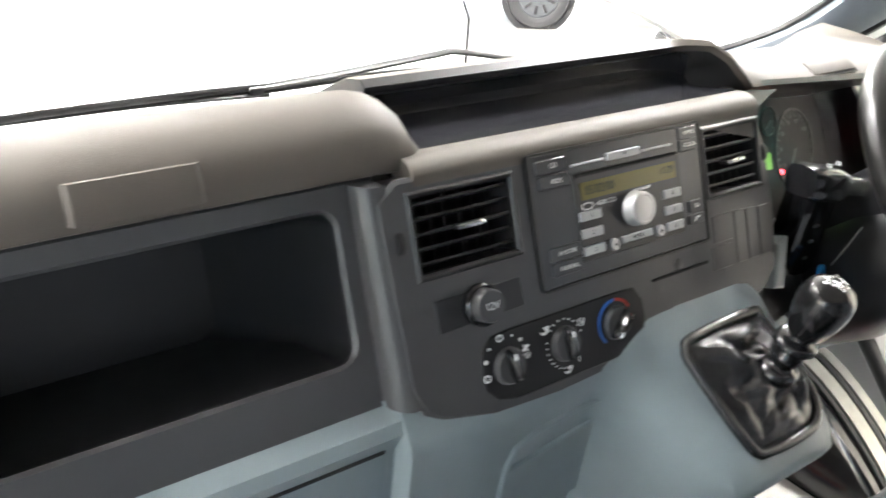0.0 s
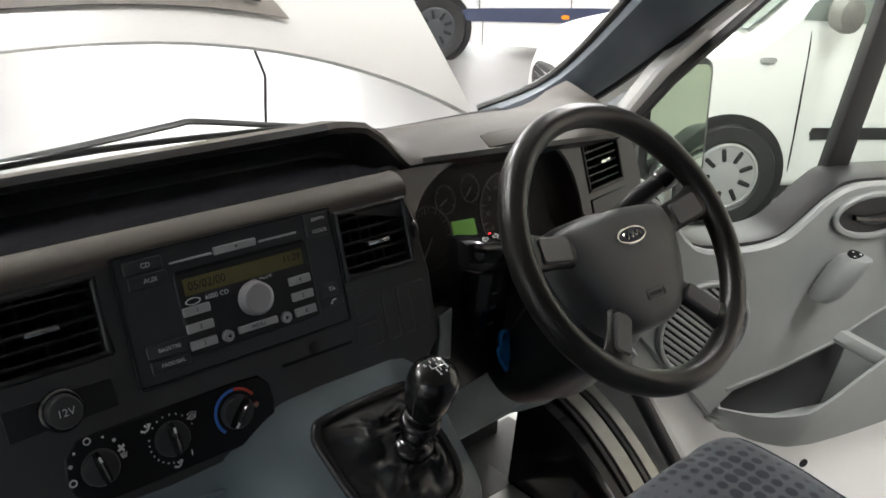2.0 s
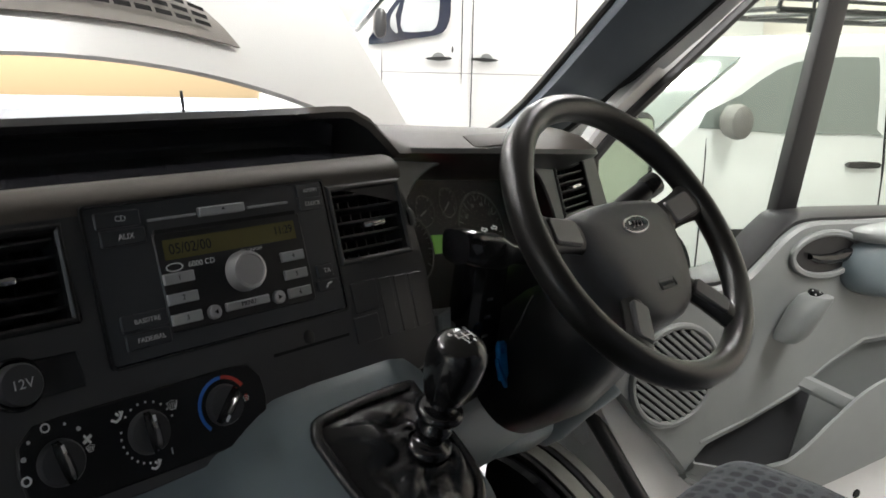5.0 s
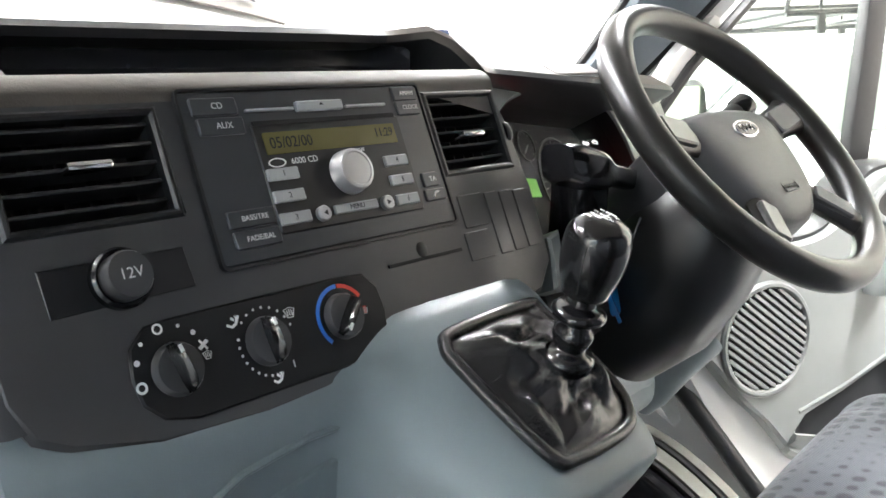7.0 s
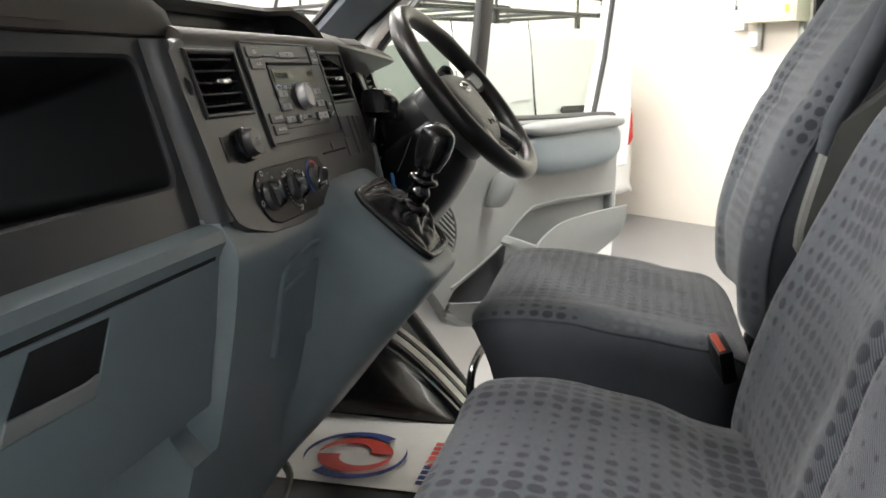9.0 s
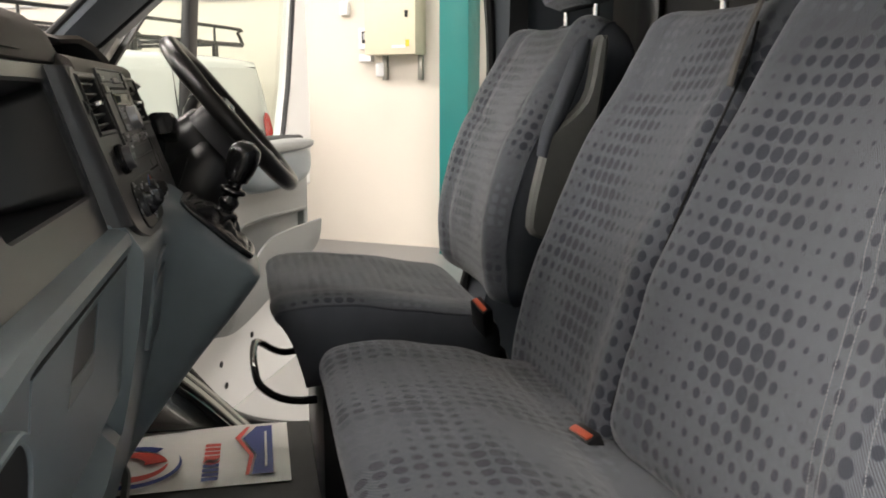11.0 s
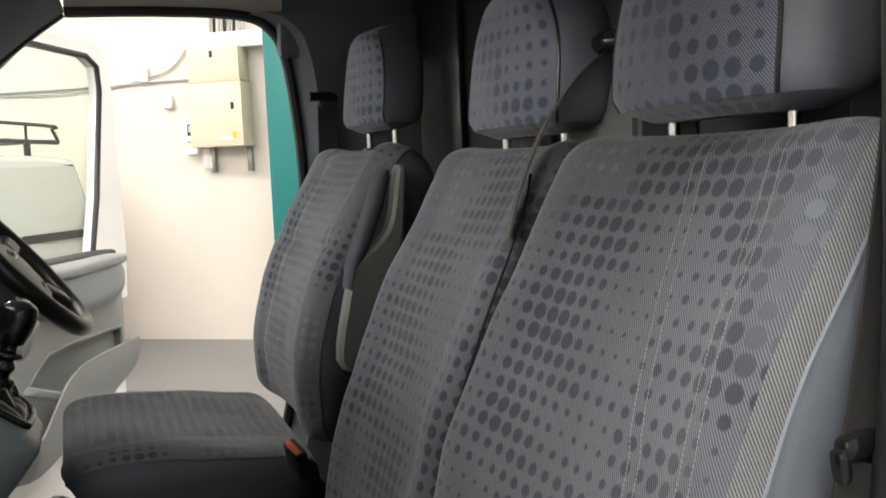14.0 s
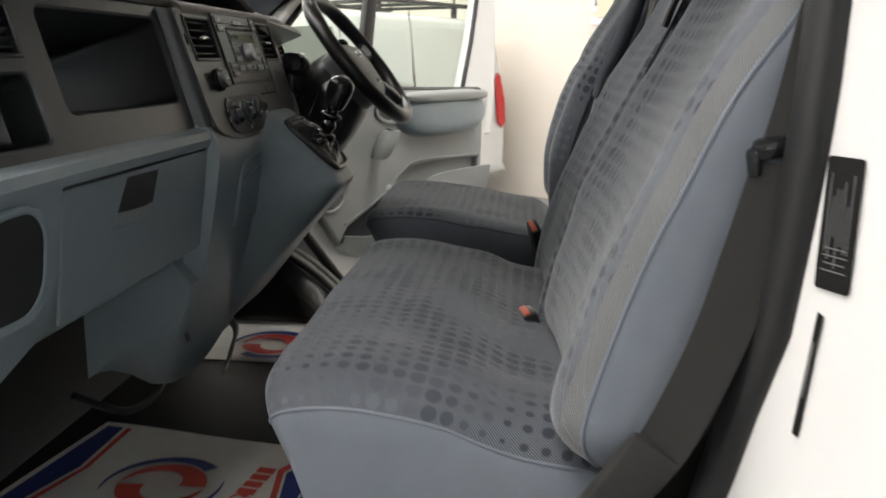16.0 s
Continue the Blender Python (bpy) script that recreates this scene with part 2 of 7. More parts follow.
def thing(name, place, label, category, group="", kind=""):
    ob = new(name)
    ob.location = place
    ob.empty_display_size = 0.05
    return tagged(ob, label, category, group, kind)


def mesh():
    return bmesh.new()


def moved(bm, verts, m):
    if m is not None:
        bmesh.ops.transform(bm, matrix=m, verts=verts)
    return bm


def box(bm, c, s, m=None, r=0.0, seg=2):
    vs = bmesh.ops.create_cube(bm, size=1)["verts"]
    for v in vs:
        v.co = Vector((v.co.x * s[0] + c[0], v.co.y * s[1] + c[1], v.co.z * s[2] + c[2]))
    if r:
        es = list({e for v in vs for e in v.link_edges})
        out = bmesh.ops.bevel(bm, geom=es, offset=min(r, 0.49 * min(s)), segments=seg, affect="EDGES", profile=0.5)
        vs = list({v for f in out["faces"] for v in f.verts} | {v for v in vs if v.is_valid})
    return moved(bm, vs, m)


def rings(bm, rs, closed=True, caps=True, uv=False, keep=None):
    """A skin over rings of points. keep(i, j): which faces to make. uv: metres along and round."""
    lay = bm.loops.layers.uv.verify() if uv else None
    n = len(rs[0])
    vs = [[bm.verts.new(p) for p in r] for r in rs]
    if uv:
        mid = len(rs) // 2
        us = [0.0]
        for j in range(n):
            us.append(us[-1] + (Vector(rs[mid][(j + 1) % n]) - Vector(rs[mid][j])).length)
        ws = [0.0]
        q = n // 4
        for i in range(len(rs) - 1):
            ws.append(ws[-1] + (Vector(rs[i + 1][q]) - Vector(rs[i][q])).length)
    for i in range(len(rs) - 1):
        for j in range(n if closed else n - 1):
            if keep and not keep(i, j):
                continue
            k = (j + 1) % n
            try:
                f = bm.faces.new((vs[i][j], vs[i][k], vs[i + 1][k], vs[i + 1][j]))
            except ValueError:
                continue
            if uv:
                for lp, (a, c) in zip(f.loops, ((i, j), (i, j + 1), (i + 1, j + 1), (i + 1, j))):
                    lp[lay].uv = (us[c], ws[a])
    if caps and closed:
        for r in (vs[0][::-1], vs[-1]):
            try:
                bm.faces.new(r)
            except ValueError:
                pass
    bmesh.ops.remove_doubles(bm, verts=bm.verts, dist=1e-5)
    bmesh.ops.recalc_face_normals(bm, faces=bm.faces)
    return bm


def tube(bm, pts, r, n=10, closed=False, flat=1.0):
    """A round bar along points; r may be one radius or one for each point."""
    pts = [Vector(p) for p in pts]
    rad = r if isinstance(r, (list, tuple)) else [r] * len(pts)
    rs, up = [], None
    for i, p in enumerate(pts):
        a, c = (pts[i - 1], pts[(i + 1) % len(pts)]) if closed else (pts[max(i - 1, 0)], pts[min(i + 1, len(pts) - 1)])
        d = (c - a).normalized()
        if up is None:
            up = d.orthogonal().normalized()
        up = (up - d * up.dot(d)).normalized()
        side = d.cross(up)
        rs.append([p + (up * math.cos(t) + side * math.sin(t) * flat) * rad[i] for t in (2 * math.pi * k / n for k in range(n))])
    if closed:
        rs.append(rs[0])
    return rings(bm, rs, caps=not closed)


def lathe(bm, prof, m=None, n=24):
    """A turned form: prof lists (radius, height) along local z."""
    rs = [[(m or Matrix()) @ Vector((max(r, 1e-4) * math.cos(2 * math.pi * k / n), max(r, 1e-4) * math.sin(2 * math.pi * k / n), h)) for k in range(n)] for r, h in prof]
    return rings(bm, rs)


def smooth_path(pts, steps=6, closed=False):
    """Catmull-Rom through the points."""
    P = [Vector(p) for p in pts]
    out, n = [], len(P)
    for i in range(n if closed else n - 1):
        a, b, c, d = (P[(i + k) % n] if closed else P[min(max(i + k, 0), n - 1)] for k in (-1, 0, 1, 2))
        for k in range(steps):
            t = k / steps
            out.append(0.5 * (2 * b + (c - a) * t + (2 * a - 5 * b + 4 * c - d) * t * t + (3 * b - a - 3 * c + d) * t ** 3))
    if not closed:
        out.append(P[-1])
    return out


def round_rect(x0, y0, x1, y1, r, n=5):
    out = []
    for cx, cy, a in ((x1 - r, y1 - r, 0), (x0 + r, y1 - r, 90), (x0 + r, y0 + r, 180), (x1 - r, y0 + r, 270)):
        out += [(cx + r * math.cos(radians(a + 90 * k / n)), cy + r * math.sin(radians(a + 90 * k / n))) for k in range(n + 1)]
    return out


def circle(cx, cy, r, n=28):
    return [(cx + r * math.cos(2 * math.pi * k / n), cy + r * math.sin(2 * math.pi * k / n)) for k in range(n)]


def shrink(poly, d):
    """The outline moved inwards by d."""
    area = sum(a[0] * b[1] - b[0] * a[1] for a, b in zip(poly, poly[1:] + poly[:1]))
    sg = 1 if area > 0 else -1
    out = []
    for i, p in enumerate(poly):
        a, b = Vector(poly[i - 1]).to_2d(), Vector(poly[(i + 1) % len(poly)]).to_2d()
        q = Vector(p).to_2d()
        e1, e2 = (q - a), (b - q)
        if e1.length < 1e-7 or e2.length < 1e-7:
            out.append(tuple(q))
            continue
        e1.normalize(), e2.normalize()
        nn = Vector((-(e1.y + e2.y), e1.x + e2.x)) * sg
        if nn.length < 1e-6:
            out.append(tuple(q))
            continue
        nn.normalize()
        c = max(0.4, nn.dot(Vector((-e1.y, e1.x)) * sg))
        out.append(tuple(q + nn * d / c))
    return out


def plate(bm, outline, t, m=None, holes=(), ch=0.0, top=0.0):
    """A flat slab of the outline, its face at local z = top, its back at top - t, with a chamfered rim and holes right through."""
    before = set(bm.verts)
    loops = [(outline, ch, 1)] + [(h, -ch, -1) for h in holes]
    edges, sides = [], []
    for poly, c, _ in loops:
        area = sum(a[0] * b[1] - b[0] * a[1] for a, b in zip(poly, poly[1:] + poly[:1]))
        inner = shrink(poly, c) if c else list(poly)
        f = [bm.verts.new((x, y, top)) for x, y in inner]
        mid = [bm.verts.new((x, y, top - abs(c))) for x, y in poly] if c else f
        bk = [bm.verts.new((x, y, top - t)) for x, y in poly]
        edges += [bm.edges.new((f[i], f[(i + 1) % len(f)])) for i in range(len(f))]
        sides.append((f, mid, bk))
    bmesh.ops.triangle_fill(bm, edges=edges, use_beauty=True)
    for f, mid, bk in sides:
        n = len(f)
        for i in range(n):
            k = (i + 1) % n
            for a, b in (((f, mid), (mid, bk)) if mid is not f else ((f, bk),)):
                try:
                    bm.faces.new((a[i], a[k], b[k], b[i]))
                except ValueError:
                    pass
    vs = [v for v in bm.verts if v not in before]
    fs = list({fc for v in vs for fc in v.link_faces})
    bmesh.ops.recalc_face_normals(bm, faces=fs)
    return moved(bm, vs, m)


def arc_band(bm, cx, cy, r0, r1, a0, a1, t, m, n=24):
    pts = [(cx + r1 * math.cos(radians(a0 + (a1 - a0) * k / n)), cy + r1 * math.sin(radians(a0 + (a1 - a0) * k / n))) for k in range(n + 1)]
    pts += [(cx + r0 * math.cos(radians(a1 + (a0 - a1) * k / n)), cy + r0 * math.sin(radians(a1 + (a0 - a1) * k / n))) for k in range(n + 1)]
    return plate(bm, pts, t, m, top=t)


def lettering(text, m, size, mat_, parent, align="CENTER", name="lettering", depth=0.0004, squeeze=1.0):
    """Raised letters in the built-in font, on local x-y of m."""
    cu = bpy.data.curves.new(name, "FONT")
    cu.body, cu.size, cu.align_x, cu.align_y, cu.extrude, cu.resolution_u = text, size, align, "CENTER", depth, 3
    tmp = bpy.data.objects.new("tmp", cu)
    me = bpy.data.meshes.new_from_object(tmp)
    bpy.data.objects.remove(tmp)
    bm = mesh()
    bm.from_mesh(me)
    bpy.data.meshes.remove(me)
    bmesh.ops.transform(bm, matrix=m @ Matrix.Diagonal((squeeze, 1, 1, 1)), verts=bm.verts)
    return part(name, bm, mat_, parent, flat=True)


def strap(bm, pts, width, t=0.0015):
    """A flat webbing along points; width: its crosswise vector."""
    w = Vector(width) * 0.5
    P = [Vector(p) for p in pts]
    rs = []
    for i, p in enumerate(P):
        d = (P[min(i + 1, len(P) - 1)] - P[max(i - 1, 0)]).normalized()
        nrm = d.cross(w).normalized() * t
        rs.append([p - w - nrm, p + w - nrm, p + w + nrm, p - w + nrm])
    return rings(bm, rs)

# ---- the hall ----
M_FLOOR = material("polished_grey_concrete", (0.155, 0.154, 0.154), 0.33, bump=0.08, fine=60, var=0.16, scale=1.3)
M_WALL = material("cream_painted_brick", (0.66, 0.605, 0.535), 0.75, bump=0.35, fine=30, var=0.05, scale=2)
M_CEIL = material("pale_hall_roof", (0.6, 0.6, 0.58), 0.8, bump=0.1, var=0.05, scale=1)
M_TEAL = material("teal_gloss_paint", (0.01, 0.17, 0.16), 0.35, bump=0.1, var=0.12, scale=3)
M_CREAM = material("cream_steel_box", (0.62, 0.57, 0.43), 0.45, bump=0.05, var=0.04)


def slab(name, c, s, mat_, label=""):
    bm = mesh()
    box(bm, c, s, HALL)
    return tagged(part(name, bm, mat_, flat=True), label, kind="structure")


slab("floor", (-9.5, 2.5, -0.1), (40, 40, 0.2), M_FLOOR, "polished grey concrete floor of a vehicle hall")
slab("wall_east", (0.15, 2.5, 3.0), (0.3, 33, 6.0), M_WALL, "cream painted brick wall of the hall")
# the west wall's opening is unseen, added to let fill light in
slab("wall_west", (-20.0, 9.1, 3.0), (0.3, 19.8, 6.0), M_WALL, "cream painted wall of the hall")
slab("wall_west_2", (-20.0, -12.5, 3.0), (0.3, 2.4, 6.0), M_WALL, "cream painted wall beside the added west opening")
slab("wall_west_3", (-20.0, -6.0, 5.4), (0.3, 10.6, 1.2), M_WALL, "cream painted lintel over the added west opening")
slab("wall_south", (-18.5, -13.5, 3.0), (2.7, 0.3, 6.0), M_WALL, "cream painted wall beside the wide roller door")
slab("wall_south_2", (-0.95, -13.5, 3.0), (1.9, 0.3, 6.0), M_WALL, "cream painted wall beside the wide roller door")
slab("wall_south_3", (-9.5, -13.5, 5.4), (15.3, 0.3, 1.2), M_WALL, "cream painted lintel over the wide roller door")
slab("wall_north", (-1.6, 18.3, 3.0), (3.4, 0.3, 6.0), M_WALL, "cream painted wall beside the open roller door")
slab("wall_north_2", (-16.5, 18.3, 3.0), (7.0, 0.3, 6.0), M_WALL, "cream painted wall beside the open roller door")
slab("wall_north_3", (-8.2, 18.3, 5.4), (9.8, 0.3, 1.2), M_WALL, "cream painted lintel over the open roller door")
slab("ceiling", (-9.5, 2.5, 6.1), (40, 40, 0.2), M_CEIL, "pale roof sheeting of the hall")

# ---- the van's cab shell ----
def mirror_x(pts):
    return [(-x, y, z) for x, y, z in pts]


FLOOR_Z = 0.66
bm = mesh()
box(bm, (0, 0.42, FLOOR_Z - 0.02), (1.50, 1.62, 0.04), r=0.01)
tagged(part("cab_floor", bm, M_MAT), "black rubber-covered cab floor of the van", "van floor", kind="structure")

bm = mesh()
box(bm, (0, 0.3, 2.075), (1.76, 1.25, 0.03), r=0.012)
tagged(part("headlining", bm, M_LINER), "grey felt headlining of the van cab", "headlining", kind="structure")

bm = mesh()
box(bm, (0, -0.30, 1.38), (1.84, 0.03, 1.46), r=0.006)
bulk = tagged(part("bulkhead", bm, M_BULK), "black steel bulkhead behind the seats", "bulkhead", kind="structure")
for x in (-0.62, -0.2, 0.2, 0.62):
    bm = mesh()
    box(bm, (x, -0.278, 1.38), (0.13, 0.02, 1.36), r=0.008)
    part("rib", bm, M_BULK, bulk)

for sx in (1, -1):
    bm = mesh()
    plate(bm, round_rect(-0.22, -0.075, 0.22, 0.075, 0.03), 0.022, pose(0.47 * sx, 0.80, 2.035, 168, 0, 0), ch=0.008)
    vs_ = tagged(part("sun_visor", bm, M_LINER), "grey sun visor folded up against the headlining", "sun visor", "sun visors")
    bm = mesh()
    box(bm, (0.70 * sx, 0.79, 2.03), (0.02, 0.03, 0.02), r=0.006)
    part("visor_clip", bm, M_INKDIM, vs_, "pale visor clip")
bm = mesh()
box(bm, (0, 0.86, 2.078), (1.5, 0.24, 0.025), r=0.01)
tagged(part("header_trim", bm, M_LINER), "grey felt trim above the windscreen", "header trim", kind="structure")

# outer skin parts that close the cab: scuttle, roof, sills
bm = mesh()
box(bm, (0, 0.3, 2.12), (1.9, 1.3, 0.03), r=0.01)
tagged(part("van_roof", bm, M_WHITE), "white painted steel van roof", "van roof", kind="structure")
for sd in (1, -1):
    bm = mesh()
    box(bm, (0.905 * sd, -0.11, 1.98), (0.05, 0.38, 0.24), r=0.015)
    tagged(part("upper_side_trim", bm, M_TRIM), "dark blue-grey trim beside the bulkhead", "side trim", kind="structure")
# the sheet carries the footwell's shade in its colour
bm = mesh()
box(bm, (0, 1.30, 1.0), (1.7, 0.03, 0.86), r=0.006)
tagged(part("firewall", bm, M_DARK), "firewall under the dashboard, blackened for the footwell shade", "firewall", kind="structure")

for sd in (1, -1):
    if sd < 0:
        bm = mesh()
        box(bm, (0.90 * sd, 1.17, 0.98), (0.02, 0.32, 0.80), r=0.005)
        tagged(part("footwell_side", bm, M_BLACK), "black side lining of the footwell", "footwell lining", kind="structure")
    bm = mesh()
    box(bm, (0.80 * sd, 1.17, 0.63), (0.24, 0.30, 0.05), r=0.005)
    tagged(part("footwell_floor", bm, M_MAT), "black rubber floor of the footwell corner", "footwell floor", kind="structure")

L1 = [(0.80, 1.34, 1.42), (0.885, 1.22, 1.5), (0.858, 1.004, 1.7), (0.825, 0.80, 1.9), (0.79, 0.66, 2.06)]
L2 = [(0.88, 1.27, 1.38), (0.945, 1.12, 1.5), (0.975, 0.895, 1.7), (0.955, 0.69, 1.88), (0.93, 0.575, 1.965)]
LW = [(0.93, 1.27, 1.36), (1.0, 1.10, 1.5), (1.02, 0.87, 1.7), (0.99, 0.66, 1.9), (0.96, 0.55, 1.985)]


def pillars(side):
    f = (lambda p: p) if side > 0 else mirror_x
    ob = thing("front_pillar", (0.9 * side, 1.2, 1.4), "dark blue-grey plastic trim on the windscreen pillar", "pillar trim", "windscreen pillars", "structure")
    a, b, c = smooth_path(f(L1), 5), smooth_path(f(L2), 5), smooth_path(f(LW), 5)
    mid = [(p + q) / 2 + Vector((-0.028 * side, -0.012, 0)) for p, q in zip(a, b)]
    bm = mesh()
    rings(bm, [[p, p * 0.7 + m * 0.3 + Vector((-.012 * side, -.004, 0)), m, q * 0.7 + m * 0.3 + Vector((-.012 * side, -.004, 0)), q, q + Vector((0.02 * side, 0.02, 0)), p + Vector((0.02 * side, 0.03, 0))] for p, q, m in zip(a, b, mid)])
    part("trim", bm, M_TRIM, ob)
    bm = mesh()
    tube(bm, [q + Vector((0.012 * side, 0.006, 0)) for q in b], 0.012, 8)
    part("door_seal", bm, M_RUBBER, ob, "black rubber door seal")
    bm = mesh()
    rings(bm, [[p + Vector((0.014 * side, 0.01, 0)), q, q + Vector((-0.0 * side, 0.05, 0)), p + Vector((0.014 * side, 0.05, 0))] for p, q in zip(b, c)])
    part("pillar_panel", bm, M_WHITE, ob, "white painted door frame")
    bm = mesh()
    tube(bm, [p + Vector((0.004 * side, 0.012, 0)) for p in a], 0.009, 8)
    part("glass_seal", bm, M_RUBBER, ob, "black windscreen seal")
    return ob


pillars(1)
pillars(-1)


def rear_pillar(side):
    ob = thing("rear_door_pillar", (0.9 * side, -0.1, 0.7), "dark trimmed pillar between door and bulkhead", "pillar trim", "door pillars", "structure")
    e = smooth_path([(0.93, 0.575, 1.965), (0.925, 0.37, 1.972), (0.92, 0.17, 1.968), (0.915, 0.095, 1.935), (0.915, 0.06, 1.87), (0.92, 0.04, 1.745), (0.93, 0.025, 1.55), (0.94, 0.03, 1.3), (0.94, 0.07, 1.05), (0.93, 0.12, 0.85), (0.92, 0.16, 0.7)], 5)
    if side < 0:
        e = [p for p in e if p.z > 1.6] + smooth_path([(0.922, 0.036, 1.55), (0.910, 0.056, 1.42), (0.904, 0.064, 1.32), (0.890, 0.072, 1.21), (0.866, 0.084, 1.125), (0.842, 0.100, 1.03), (0.82, 0.12, 0.85), (0.81, 0.14, 0.7)], 5)
    e = [Vector((p.x * side, p.y, p.z)) for p in e]
    bm = mesh()
    tube(bm, e, 0.014, 8)
    part("door_seal", bm, M_RUBBER, ob, "black rubber door seal")
    # inner trim
    low = [p for p in e if p.y < 0.2]
    bm = mesh()
    rings(bm, [[p + Vector((0.0, -0.008, 0)), p + Vector((-0.06 * side, -0.05, -0.0)), Vector((0.84 * side, -0.28, p.z)), Vector((0.93 * side, -0.28, p.z)), p + Vector((0.02 * side, -0.02, 0))] for p in low])
    part("trim", bm, M_TRIM if side > 0 else M_BLACK, ob)
    top = [p for p in e if p.z > 1.9]
    bm = mesh()
    rings(bm, [[p, Vector((p.x - 0.09 * side, p.y, 2.065)), Vector((p.x + 0.02 * side, p.y, 2.10)), p + Vector((0.03 * side, 0, 0.02))] for p in top])
    part("roof_rail", bm, M_LINER, ob, "grey headlining edge over the door")
    return ob


rear_pillar(1)
rear_pillar(-1)

# windscreen
bm = mesh()
rs = []
for k in range(13):
    x = -0.86 + 1.72 * k / 12
    bow = 0.13 * (1 - (x / 0.86) ** 2)
    rs.append([(x * 1.005, 1.29 + bow, 1.42), (x, 1.25 + bow, 1.46), (x * 0.985, 1.00 + bow, 1.70), (x * 0.95, 0.80 + bow, 1.9), (x * 0.92, 0.66 + bow, 2.06)])
rings(bm, rs, closed=False)
ws = tagged(part("windscreen", bm, M_GLASS), "clear curved windscreen of the van", "windscreen", kind="structure")
ws.visible_shadow = False

# ---- the dashboard ----
TILT_K = 0.332


def face_y(z):
    return 0.3512 + TILT_K * z


CU = Vector((0, TILT_K, 1)).normalized()
CN = Vector((0, -1, TILT_K)).normalized()
CON = Matrix(((1, CU[0], CN[0], 0), (0, CU[1], CN[1], face_y(1.4)), (0, CU[2], CN[2], 1.4), (0, 0, 0, 1)))


def cy(z):
    """Height above the floor to a place up the tilted panel."""
    return (z - 1.4) / CU.z


def on_face(pts):
    return [(x, cy(z)) for x, z in pts]


dash = thing("dashboard", (0, 1.0, 1.2), "black and blue-grey plastic van dashboard with open trays", "dashboard")

panel_outline = on_face([(-0.262, 1.505), (-0.285, 1.49), (-0.283, 1.42), (-0.279, 1.335), (-0.268, 1.312), (-0.249, 1.302), (-0.197, 1.289), (-0.119, 1.285), (-0.059, 1.287), (-0.011, 1.293),
                         (0.004, 1.301), (0.016, 1.312), (0.052, 1.322), (0.157, 1.321), (0.176, 1.300), (0.205, 1.305), (0.232, 1.33), (0.236, 1.40), (0.228, 1.47), (0.215, 1.505)][::-1])
v1 = on_face([(-0.252, 1.49), (-0.146, 1.488), (-0.142, 1.426), (-0.250, 1.424)][::-1])
v2 = on_face([(0.122, 1.492), (0.212, 1.489), (0.213, 1.424), (0.124, 1.427)][::-1])
bm = mesh()
plate(bm, panel_outline, 0.03, CON, holes=(v1, v2), ch=0.004, top=0.0)
part("centre_panel", bm, M_PANEL, dash, "charcoal plastic centre panel")


def vent(x0, x1, z0, z1, parent, tab, m=CON, n=5):
    """An air vent: dark box, tilted slats, upright vanes, a silver tab and a raised frame."""
    y0, y1 = cy(z0), cy(z1)
    bm = mesh()
    box(bm, ((x0 + x1) / 2, (y0 + y1) / 2, -0.045), (x1 - x0 + 0.012, y1 - y0 + 0.012, 0.004), m)
    for sx in (x0 - 0.003, x1 + 0.003):
        box(bm, (sx, (y0 + y1) / 2, -0.022), (0.004, y1 - y0 + 0.006, 0.044), m)
    for sy in (y0 - 0.003, y1 + 0.003):
        box(bm, ((x0 + x1) / 2, sy, -0.022), (x1 - x0 + 0.006, 0.004, 0.044), m)
    vt = part("air_vent", bm, M_DARK, parent, "black slatted air vent with a silver tab")
    for k in range(n):
        bm = mesh()
        y = y0 + (k + 0.5) * (y1 - y0) / n
        box(bm, (0, 0, 0), (x1 - x0 - 0.002, 0.0030, 0.016), m @ pose((x0 + x1) / 2, y, -0.010, -14), r=0.0008, seg=1)
        part("slat", bm, M_BLACK, vt)
    for k in range(6):
        bm = mesh()
        box(bm, (x0 + (k + 0.7) * (x1 - x0) / 6.4, (y0 + y1) / 2, -0.028), (0.0018, y1 - y0, 0.016), m)
        part("vane", bm, M_BLACK, vt)
    bm = mesh()
    box(bm, (tab[0], cy(tab[1]), 0.0), (0.030, 0.006, 0.014), m, r=0.0022)
    part("tab", bm, M_CHROME, vt, "silver vent tab")
    bm = mesh()
    o = shrink([(x0, y0), (x1, y0), (x1, y1), (x0, y1)], -0.0060)
    plate(bm, o, 0.010, m, holes=([(x0, y0), (x1, y0), (x1, y1), (x0, y1)],), ch=0.002, top=0.0030)
    part("vent_frame", bm, M_BLACK, vt)
    return vt


vent(-0.250, -0.146, 1.426, 1.488, dash, (-0.196, 1.458))
vent(0.124, 0.211, 1.426, 1.490, dash, (0.168, 1.455))
for x, z in ((-0.266, 1.455), (0.2245, 1.455)):
    bm = mesh()
    lathe(bm, [(0.013, -0.004), (0.014, -0.002), (0.014, 0.002), (0.013, 0.004)], CON @ pose(x, cy(z), -0.010, 0, 90, 0), 20)
    part("vent_thumbwheel", bm, M_BLACK, dash)

# radio
R = CON @ pose(0, 0, 0.0008)
bm = mesh()
plate(bm, round_rect(-0.124, cy(1.382), 0.113, cy(1.502), 0.004), 0.02, R, ch=0.0015, top=0.002)
radio = thing("car_radio", tuple(CON @ Vector((0, cy(1.44), 0))), "slate grey built-in CD car radio with pale buttons and round knob", "car radio")
part("fascia", bm, M_RADIO, radio)
bm = mesh()
